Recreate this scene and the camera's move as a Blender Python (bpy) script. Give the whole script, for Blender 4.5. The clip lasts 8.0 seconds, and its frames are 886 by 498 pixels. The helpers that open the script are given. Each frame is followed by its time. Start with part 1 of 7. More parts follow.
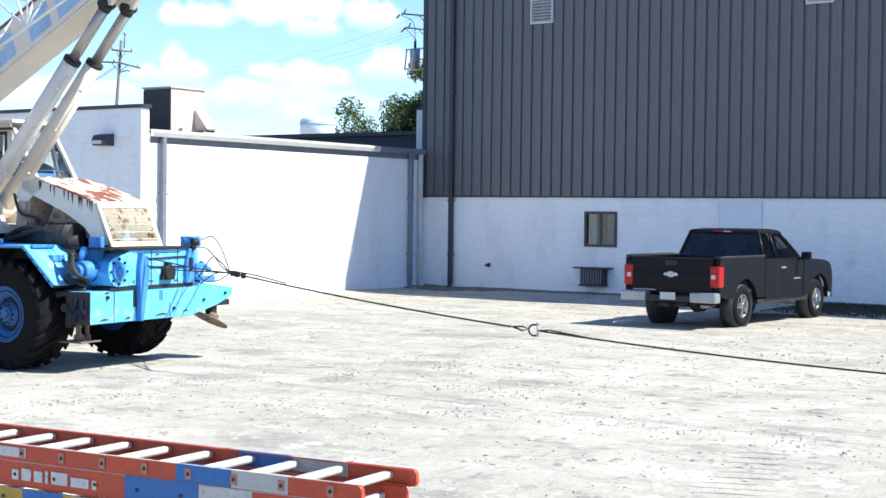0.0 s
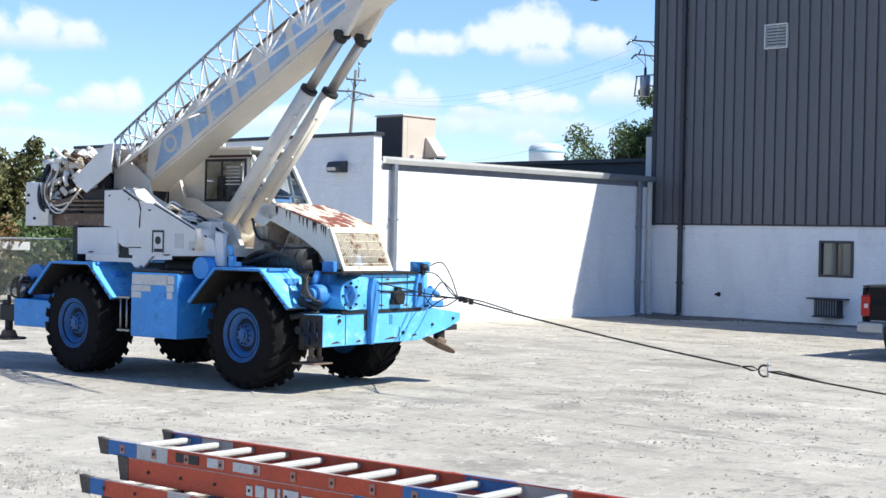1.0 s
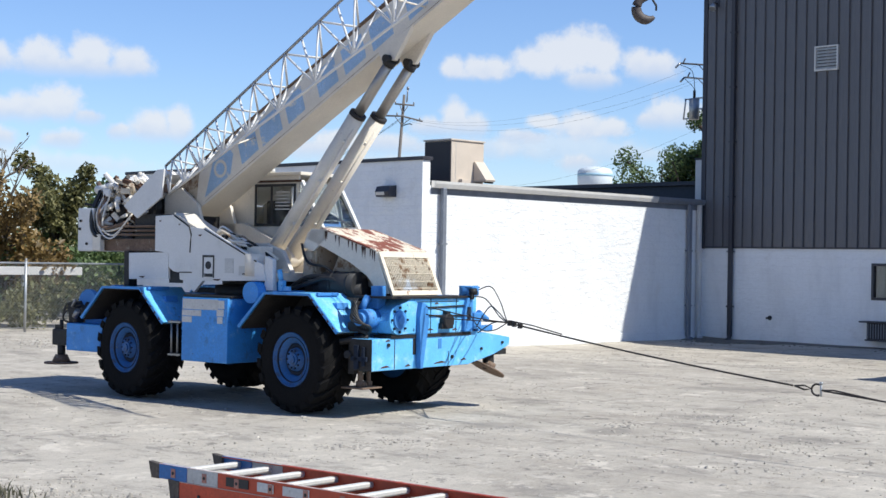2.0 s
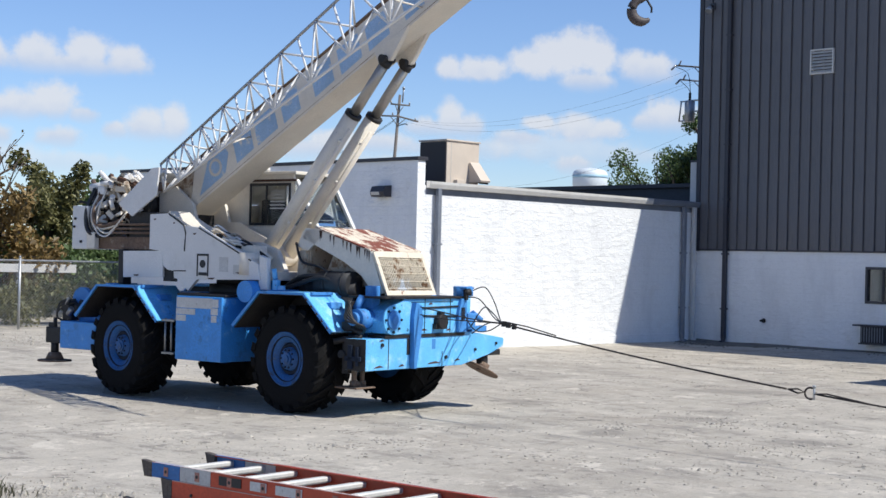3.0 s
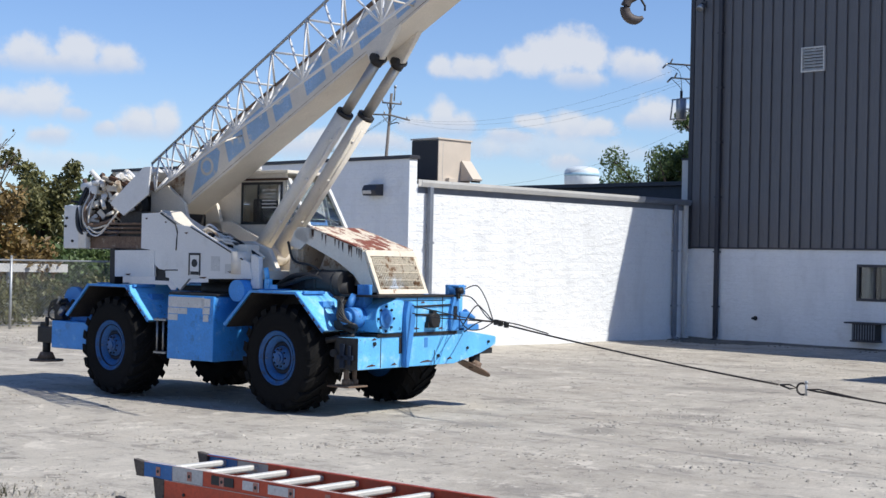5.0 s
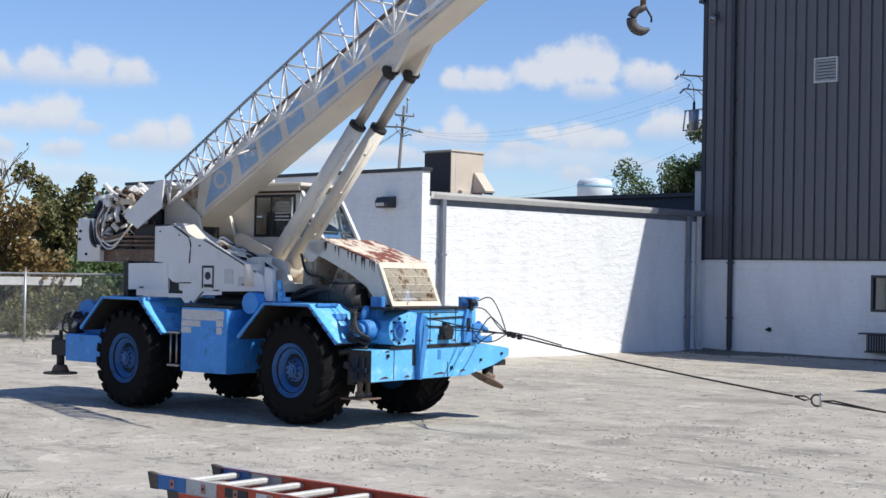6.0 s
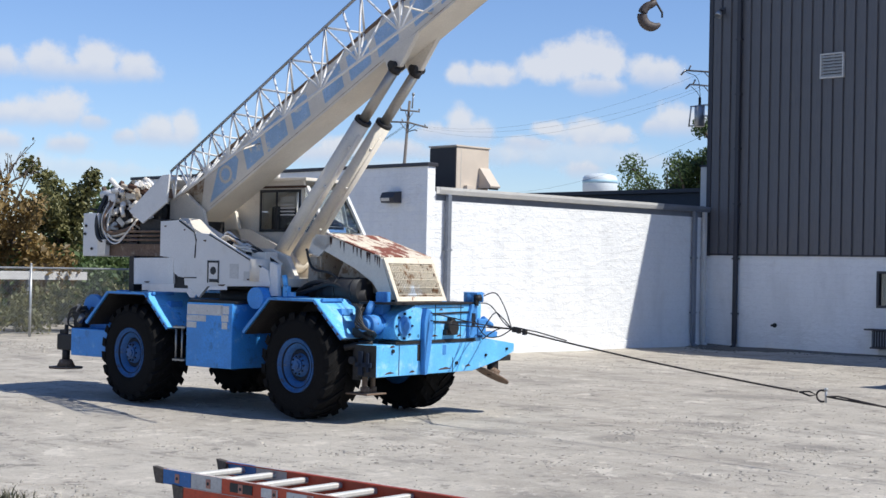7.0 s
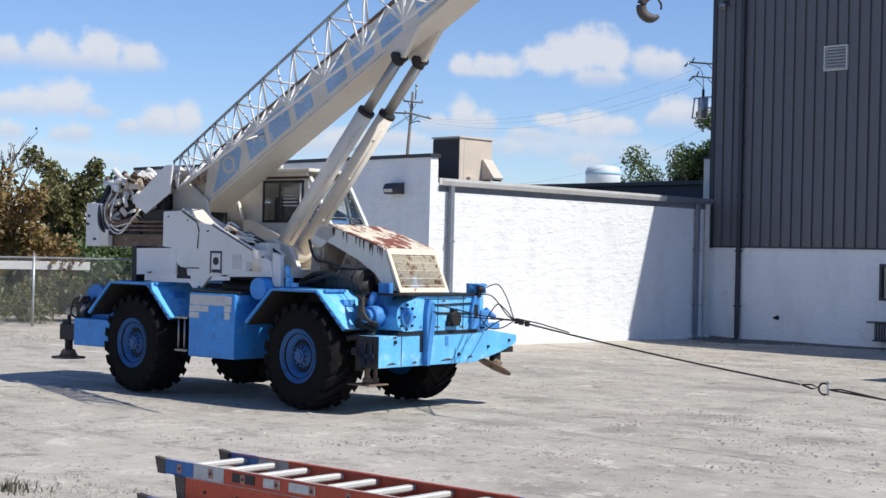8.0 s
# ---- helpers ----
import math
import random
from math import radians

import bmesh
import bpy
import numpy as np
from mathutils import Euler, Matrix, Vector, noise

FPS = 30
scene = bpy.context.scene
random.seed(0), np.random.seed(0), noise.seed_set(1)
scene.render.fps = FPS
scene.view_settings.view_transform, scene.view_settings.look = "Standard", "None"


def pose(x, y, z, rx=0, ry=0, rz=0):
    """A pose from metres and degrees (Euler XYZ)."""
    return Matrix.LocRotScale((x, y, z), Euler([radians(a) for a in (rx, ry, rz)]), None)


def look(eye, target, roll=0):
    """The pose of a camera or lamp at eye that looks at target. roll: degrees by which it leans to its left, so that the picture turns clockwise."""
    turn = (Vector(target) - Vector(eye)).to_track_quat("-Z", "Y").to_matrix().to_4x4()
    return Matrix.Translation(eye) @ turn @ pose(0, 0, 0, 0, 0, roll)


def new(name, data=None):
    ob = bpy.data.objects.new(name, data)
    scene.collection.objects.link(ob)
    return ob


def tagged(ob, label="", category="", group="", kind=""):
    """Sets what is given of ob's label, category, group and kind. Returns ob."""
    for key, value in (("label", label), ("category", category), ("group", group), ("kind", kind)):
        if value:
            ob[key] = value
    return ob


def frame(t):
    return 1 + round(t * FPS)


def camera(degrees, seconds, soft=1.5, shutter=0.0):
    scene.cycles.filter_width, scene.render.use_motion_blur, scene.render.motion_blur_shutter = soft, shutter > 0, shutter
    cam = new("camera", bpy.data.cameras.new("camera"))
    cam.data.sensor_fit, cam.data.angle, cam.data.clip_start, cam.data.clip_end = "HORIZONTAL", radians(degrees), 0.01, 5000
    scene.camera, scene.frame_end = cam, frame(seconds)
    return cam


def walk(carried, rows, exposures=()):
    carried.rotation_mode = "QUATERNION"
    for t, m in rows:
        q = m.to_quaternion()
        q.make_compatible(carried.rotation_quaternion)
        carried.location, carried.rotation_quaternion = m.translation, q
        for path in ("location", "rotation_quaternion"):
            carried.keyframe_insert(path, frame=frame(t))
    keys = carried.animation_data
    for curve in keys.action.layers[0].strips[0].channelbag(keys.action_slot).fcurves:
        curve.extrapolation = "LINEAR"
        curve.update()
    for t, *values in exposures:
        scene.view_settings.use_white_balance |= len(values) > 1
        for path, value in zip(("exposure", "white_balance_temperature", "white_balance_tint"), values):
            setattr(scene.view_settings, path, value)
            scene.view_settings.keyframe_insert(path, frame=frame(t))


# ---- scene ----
# ---------- camera ----------
EYE = 2.0
cam = camera(33.5, 8.0, 1.5)
ROWS = [
    (0.0, 88.637, -0.668, 34.216),
    (0.5, 89.149, -0.968, 38.365),
    (1.0, 89.546, -1.155, 43.064),
    (1.5, 90.238, -0.645, 44.644),
    (2.8, 90.619, -1.455, 45.315),
    (3.0, 90.470, -1.400, 44.750),
    (3.5, 89.876, -1.593, 44.166),
    (4.0, 89.727, -1.618, 44.333),
    (4.5, 89.900, -1.153, 44.347),
    (5.0, 90.421, -1.251, 44.439),
    (6.5, 90.904, -1.050, 45.112),
    (7.0, 90.688, -1.182, 45.149),
    (7.5, 90.550, -1.359, 45.317),
    (8.0, 90.345, -1.381, 45.253),
]
EXPOSURES = [(0.0, 0.95, 6180, 4), (0.5, 0.8, 6200, 5), (1.0, 0.61, 6240, 6), (1.5, 0.42, 6280, 7), (3.0, 0.13, 6320, 9), (8.0, 0.13, 6320, 9.5)]
walk(cam, [(t, pose(0, 0, EYE, rx, ry, rz)) for t, rx, ry, rz in ROWS], EXPOSURES)

# ---------- sky and sun ----------
SUN_DIR = Vector((0.80, 0.295, 1.0)).normalized()
world = bpy.data.worlds.new("sky")
scene.world = world
world.use_nodes = True
wn = world.node_tree
wn.nodes.clear()
w_out = wn.nodes.new("ShaderNodeOutputWorld")
w_bg = wn.nodes.new("ShaderNodeBackground")
w_sky = wn.nodes.new("ShaderNodeTexSky")
w_sky.sky_type = "NISHITA"
w_sky.sun_disc = False
w_sky.sun_elevation = math.asin(SUN_DIR.z)
w_sky.sun_rotation = math.atan2(SUN_DIR.x, SUN_DIR.y)
w_sky.air_density = 1.0
w_sky.dust_density = 0.0
w_sky.ozone_density = 1.5
w_bg.inputs["Strength"].default_value = 0.0995
w_tint = wn.nodes.new("ShaderNodeMix")
w_tint.data_type, w_tint.blend_type = "RGBA", "MULTIPLY"
w_tint.inputs["Factor"].default_value = 1.0
w_tint.inputs["B"].default_value = (0.85, 0.96, 1.24, 1)
wn.links.new(w_sky.outputs[0], w_tint.inputs["A"])
wn.links.new(w_tint.outputs["Result"], w_bg.inputs["Color"])
wn.links.new(w_bg.outputs[0], w_out.inputs["Surface"])
sun_data = bpy.data.lights.new("sun", "SUN")
sun_data.energy = 4.8
sun_data.angle = radians(0.5)
sun_data.color = (1.0, 0.965, 0.88)
sun = new("sun", sun_data)
sun.matrix_world = look(SUN_DIR * 60, (0, 0, 0))


# ---------- materials ----------
def nodes_of(name):
    m = bpy.data.materials.new(name)
    m.use_nodes = True
    nt = m.node_tree
    return m, nt, nt.nodes["Principled BSDF"]


def noise_node(nt, scale, detail=4.0, vec=None, rough=0.6):
    n = nt.nodes.new("ShaderNodeTexNoise")
    n.inputs["Scale"].default_value = scale
    n.inputs["Detail"].default_value = detail
    n.inputs["Roughness"].default_value = rough
    if vec is not None:
        nt.links.new(vec, n.inputs["Vector"])
    return n.outputs["Fac"]


def ramp(nt, fac, lo, hi):
    r = nt.nodes.new("ShaderNodeMapRange")
    r.interpolation_type = "SMOOTHSTEP"
    r.inputs["From Min"].default_value = lo
    r.inputs["From Max"].default_value = hi
    nt.links.new(fac, r.inputs["Value"])
    return r.outputs["Result"]


def mix(nt, fac, a, b, mode="MIX"):
    n = nt.nodes.new("ShaderNodeMix")
    n.data_type = "RGBA"
    n.blend_type = mode
    for sock, value in ((n.inputs["Factor"], fac), (n.inputs["A"], a), (n.inputs["B"], b)):
        if isinstance(value, (int, float)):
            sock.default_value = value
        elif isinstance(value, tuple):
            sock.default_value = (*value, 1)
        else:
            nt.links.new(value, sock)
    return n.outputs["Result"]


def math_node(nt, op, a, b=None):
    n = nt.nodes.new("ShaderNodeMath")
    n.operation = op
    for sock, value in zip(n.inputs, (a, b)):
        if value is None:
            continue
        if isinstance(value, (int, float)):
            sock.default_value = value
        else:
            nt.links.new(value, sock)
    return n.outputs[0]


def coords(nt, scale=(1, 1, 1)):
    tc = nt.nodes.new("ShaderNodeTexCoord")
    mp = nt.nodes.new("ShaderNodeMapping")
    mp.inputs["Scale"].default_value = scale
    nt.links.new(tc.outputs["Object"], mp.inputs["Vector"])
    return mp.outputs["Vector"]


def bump(nt, bsdf, height, strength, dist=0.02):
    b = nt.nodes.new("ShaderNodeBump")
    b.inputs["Strength"].default_value = strength
    b.inputs["Distance"].default_value = dist
    nt.links.new(height, b.inputs["Height"])
    nt.links.new(b.outputs["Normal"], bsdf.inputs["Normal"])


def shade(c, k):
    return tuple(min(1.0, x * k) for x in c)


def paint(name, col, rough=0.5, metal=0.0, var=0.12, scale=2.5, fine=45.0, rel=0.15, spots=(), stretch=(1, 1, 1)):
    """A worn surface: colour that drifts at two scales, spots of other colours, fine relief."""
    m, nt, bsdf = nodes_of(name)
    vec = coords(nt, stretch)
    big = noise_node(nt, scale, 5, vec)
    small = noise_node(nt, fine, 3, vec)
    c = mix(nt, ramp(nt, big, 0.3, 0.7), shade(col, 1 - var), shade(col, 1 + var))
    c = mix(nt, ramp(nt, small, 0.35, 0.75), c, shade(col, 1 - 1.3 * var))
    for scol, sscale, lo, hi in spots:
        c = mix(nt, ramp(nt, noise_node(nt, sscale, 6, vec, 0.7), lo, hi), c, scol)
    nt.links.new(c, bsdf.inputs["Base Color"])
    bsdf.inputs["Metallic"].default_value = metal
    r = math_node(nt, "MULTIPLY_ADD", big, 0.25)
    r.node.inputs[2].default_value = rough - 0.12
    nt.links.new(r, bsdf.inputs["Roughness"])
    bump(nt, bsdf, small, rel, 0.01)
    return m


RUST = (0.17, 0.055, 0.022)
GRIME = (0.035, 0.028, 0.022)
# Crane blue, taken darker for parts on the shaded side.
M_BLUE = paint("blue_paint", (0.045, 0.265, 0.67), 0.42, var=0.14, spots=[((0.26, 0.52, 0.74), 4, 0.56, 0.8), ((0.03, 0.15, 0.36), 2.6, 0.56, 0.68), (GRIME, 13, 0.67, 0.7), ((0.12, 0.07, 0.04), 6, 0.68, 0.71)])
M_BLUE_DULL = paint("dull_blue_paint", (0.06, 0.25, 0.6), 0.6, var=0.15, spots=[(GRIME, 6, 0.6, 0.75)])
M_CREAM = paint("cream_paint", (0.71, 0.645, 0.55), 0.5, var=0.07, spots=[((0.5, 0.42, 0.33), 2.2, 0.55, 0.8), (RUST, 7, 0.69, 0.74)])
M_WHITE = paint("white_paint", (0.68, 0.665, 0.645), 0.5, var=0.06, spots=[((0.3, 0.22, 0.16), 8, 0.72, 0.78), ((0.5, 0.48, 0.45), 2.0, 0.55, 0.8)])
M_RUSTY = paint("rusty_cream", (0.7, 0.61, 0.48), 0.7, var=0.1, spots=[((0.2, 0.055, 0.03), 2.6, 0.47, 0.53), ((0.3, 0.13, 0.06), 11, 0.58, 0.66), ((0.7, 0.62, 0.5), 7, 0.6, 0.66)], stretch=(0.8, 1.6, 1))
M_GRILLE = paint("rusty_grille", (0.68, 0.59, 0.45), 0.75, var=0.2, spots=[((0.24, 0.12, 0.05), 5, 0.53, 0.64), ((0.74, 0.77, 0.8), 2.2, 0.57, 0.66), ((0.12, 0.06, 0.03), 14, 0.56, 0.66)])
M_FRAME = paint("chipped_cream_frame", (0.7, 0.61, 0.48), 0.65, var=0.1, spots=[((0.22, 0.08, 0.04), 9, 0.58, 0.66)])
M_RUST = paint("rust", (0.17, 0.11, 0.075), 0.85, var=0.3, spots=[((0.3, 0.24, 0.18), 8, 0.55, 0.7)])
M_DARK = paint("dark_greasy_steel", (0.028, 0.026, 0.026), 0.6, 0.3, var=0.35)
M_STEEL = paint("worn_steel", (0.33, 0.33, 0.33), 0.4, 0.8, var=0.2, spots=[(RUST, 10, 0.62, 0.72)])
M_CHROME = paint("chrome", (0.8, 0.8, 0.82), 0.22, 1.0, var=0.03, rel=0.02)
M_ROD = paint("oily_rod", (0.42, 0.39, 0.35), 0.35, 0.6, var=0.1)
M_RUBBER = paint("tyre_rubber", (0.007, 0.0065, 0.0065), 0.9, var=0.35, spots=[((0.05, 0.04, 0.033), 5, 0.62, 0.85)])
M_RUBBER.node_tree.nodes["Principled BSDF"].inputs["Specular IOR Level"].default_value = 0.2
# Lit copy of the crane blue: paler for sunlit faces, plus wear spots.
M_BLUE_LIT = paint("sunlit_worn_blue_paint", (0.14, 0.48, 0.85), 0.4, var=0.16, spots=[((0.36, 0.62, 0.82), 3.2, 0.5, 0.72), ((0.05, 0.2, 0.44), 5, 0.6, 0.7), (GRIME, 15, 0.655, 0.69), ((0.12, 0.07, 0.04), 6, 0.67, 0.7)])
M_RIM = paint("dirty_blue_rim", (0.016, 0.1, 0.29), 0.55, var=0.25, spots=[(GRIME, 7, 0.5, 0.72), ((0.09, 0.2, 0.36), 14, 0.6, 0.7)])
M_TAN_STAIN = paint("stained_cream", (0.5, 0.42, 0.32), 0.7, var=0.15, spots=[((0.22, 0.13, 0.07), 6, 0.5, 0.62), ((0.08, 0.05, 0.04), 9, 0.62, 0.7)])
M_DECAL = paint("decal_blue", (0.33, 0.48, 0.67), 0.55, var=0.15, spots=[((0.66, 0.62, 0.55), 6, 0.56, 0.66), ((0.66, 0.62, 0.55), 20, 0.62, 0.7)])
M_LABEL = paint("pale_label", (0.56, 0.55, 0.53), 0.6, var=0.12, spots=[((0.3, 0.26, 0.24), 18, 0.58, 0.7)])
M_INK = paint("black_print", (0.02, 0.02, 0.022), 0.6, var=0.1)
M_HOSE = paint("black_hose", (0.015, 0.015, 0.016), 0.5, var=0.2)
M_ROPE = paint("wire_rope", (0.06, 0.05, 0.045), 0.6, 0.5, var=0.3, fine=90)
M_CARBLACK = paint("black_car_paint", (0.011, 0.0105, 0.0115), 0.34, var=0.1, rel=0.01)
M_CARBLACK.node_tree.nodes["Principled BSDF"].inputs["Specular IOR Level"].default_value = 0.16
M_PLASTIC = paint("black_plastic", (0.02, 0.02, 0.021), 0.6, var=0.1)
M_RED = paint("red_lens", (0.42, 0.008, 0.008), 0.3, var=0.1, rel=0.02)
M_ORANGE = paint("orange_fibreglass", (0.48, 0.06, 0.02), 0.5, var=0.14, scale=4, spots=[((0.28, 0.05, 0.03), 6, 0.6, 0.75), ((0.5, 0.35, 0.3), 22, 0.66, 0.75)])
M_YELLOW = paint("yellow_fibreglass", (0.42, 0.28, 0.03), 0.55, var=0.15)
M_BAND_B = paint("blue_band", (0.022, 0.13, 0.36), 0.5, var=0.12, spots=[((0.3, 0.3, 0.32), 16, 0.66, 0.75)])
M_BAND_W = paint("pale_band", (0.46, 0.45, 0.43), 0.55, var=0.12, spots=[((0.3, 0.12, 0.08), 14, 0.62, 0.72)])
M_ALU = paint("aluminium_rung", (0.72, 0.69, 0.62), 0.45, 0.25, var=0.1)
M_SIDING = paint("grey_siding", (0.112, 0.111, 0.12), 0.45, 0.0, var=0.1, scale=0.5, fine=20, rel=0.05, stretch=(1, 1, 0.12))
M_TRIM = paint("dark_trim", (0.045, 0.045, 0.055), 0.5, 0.2, var=0.12)
M_PIPE = paint("grey_downpipe", (0.2, 0.22, 0.26), 0.5, 0.2, var=0.15)
M_GUTTER = paint("pale_gutter", (0.62, 0.6, 0.57), 0.45, 0.1, var=0.1, scale=1.2, spots=[((0.3, 0.27, 0.24), 3, 0.6, 0.75)])
M_TAN = paint("tan_sheet_metal", (0.6, 0.51, 0.42), 0.55, var=0.06)
M_BROWN = paint("brown_sheet_metal", (0.03, 0.024, 0.024), 0.6, var=0.1)
M_WOOD = paint("weathered_pole", (0.16, 0.14, 0.125), 0.85, var=0.2, stretch=(4, 4, 0.4))
M_GALV = paint("galvanised", (0.42, 0.43, 0.44), 0.45, 0.6, var=0.15)
M_TANK = paint("water_tank_paint", (0.62, 0.66, 0.68), 0.5, var=0.04)
M_TANKB = paint("tank_blue_band", (0.33, 0.5, 0.6), 0.5, var=0.05)
M_ROOF = paint("dark_roof", (0.06, 0.065, 0.075), 0.8, var=0.2, scale=0.6)
M_CURTAIN = paint("curtain", (0.5, 0.48, 0.42), 0.8, var=0.12, stretch=(8, 1, 1))
M_ROOM = paint("room_wall", (0.12, 0.11, 0.1), 0.9)
M_BARK = paint("bark", (0.09, 0.07, 0.055), 0.9, var=0.3)
M_STONE = paint("loose_stone", (0.4, 0.365, 0.31), 0.95, var=0.25, scale=9)
M_SOIL = paint("dark_soil", (0.17, 0.15, 0.125), 0.95, var=0.35, scale=5, fine=60, rel=0.6)
M_CLOD = paint("dried_mud", (0.43, 0.39, 0.335), 0.95, var=0.3, scale=6, fine=50, rel=0.5)
M_DOOR = paint("grey_blue_door", (0.66, 0.7, 0.74), 0.5, var=0.04)


def glass(name, tint=(0.8, 0.85, 0.88), rough=0.03):
    m, nt, bsdf = nodes_of(name)
    bsdf.inputs["Base Color"].default_value = (*tint, 1)
    bsdf.inputs["Roughness"].default_value = rough
    bsdf.inputs["Transmission Weight"].default_value = 1.0
    bsdf.inputs["IOR"].default_value = 1.45
    return m


M_GLASS = glass("window_glass")
M_TINT = glass("tinted_glass", (0.12, 0.13, 0.14))
M_CABGLASS = glass("cab_glass", (0.8, 0.9, 0.94))


def wall_material(name, col, dirt):
    """Painted block: courses as fine relief, drips and dirt of their own shape."""
    m, nt, bsdf = nodes_of(name)
    tc = nt.nodes.new("ShaderNodeTexCoord")
    sep = nt.nodes.new("ShaderNodeSeparateXYZ")
    nt.links.new(tc.outputs["Object"], sep.inputs[0])
    com = nt.nodes.new("ShaderNodeCombineXYZ")
    nt.links.new(math_node(nt, "ADD", sep.outputs["X"], sep.outputs["Y"]), com.inputs["X"])
    nt.links.new(sep.outputs["Z"], com.inputs["Y"])
    br = nt.nodes.new("ShaderNodeTexBrick")
    br.inputs["Scale"].default_value = 1.0
    br.inputs["Brick Width"].default_value = 0.4
    br.inputs["Row Height"].default_value = 0.2
    br.inputs["Mortar Size"].default_value = 0.012
    br.inputs["Mortar Smooth"].default_value = 0.6
    br.inputs["Color1"].default_value = (0.85, 0.85, 0.85, 1)
    br.inputs["Color2"].default_value = (1, 1, 1, 1)
    br.inputs["Mortar"].default_value = (0.3, 0.3, 0.3, 1)
    nt.links.new(com.outputs[0], br.inputs["Vector"])
    vec = coords(nt)
    streak = noise_node(nt, 1.0, 6, coords(nt, (1.6, 1.6, 0.5)))
    blot = noise_node(nt, 1.3, 6, vec)
    fine = noise_node(nt, 14, 5, coords(nt, (0.8, 0.8, 1.4)), 0.65)
    lump = noise_node(nt, 4.2, 5, coords(nt, (0.75, 0.75, 1.5)), 0.62)
    c = mix(nt, ramp(nt, streak, 0.45, 0.8), col, shade(col, 0.86))
    c = mix(nt, ramp(nt, blot, 0.58, 0.8), c, dirt)
    c = mix(nt, ramp(nt, fine, 0.45, 0.8), c, shade(col, 0.9))
    c = mix(nt, 0.05, c, br.outputs["Color"], "MULTIPLY")
    nt.links.new(c, bsdf.inputs["Base Color"])
    bsdf.inputs["Roughness"].default_value = 0.7
    h = math_node(nt, "ADD", math_node(nt, "MULTIPLY", br.outputs["Fac"], -0.2), math_node(nt, "MULTIPLY", ramp(nt, lump, 0.42, 0.78), 1.3))
    h = math_node(nt, "ADD", h, math_node(nt, "MULTIPLY", fine, 0.7))
    bump(nt, bsdf, h, 0.42, 0.03)
    return m


M_BLOCK = wall_material("white_painted_block", (0.78, 0.78, 0.78), (0.7, 0.68, 0.65))
M_BLOCK_GREY = wall_material("white_block_by_the_shed", (0.82, 0.82, 0.82), (0.66, 0.64, 0.62))


# dark scuffs on the yard: place, half length, half width
STAINS = [(-12.27, 13.21, 0.57, 0.54), (-11.45, 16.28, 0.72, 0.44), (-9.05, 15.25, 0.7, 0.45), (-11.0, 13.91, 0.42, 0.41), (-12.51, 11.73, 0.33, 0.33), (-13.5, 20.61, 1.21, 0.56)]


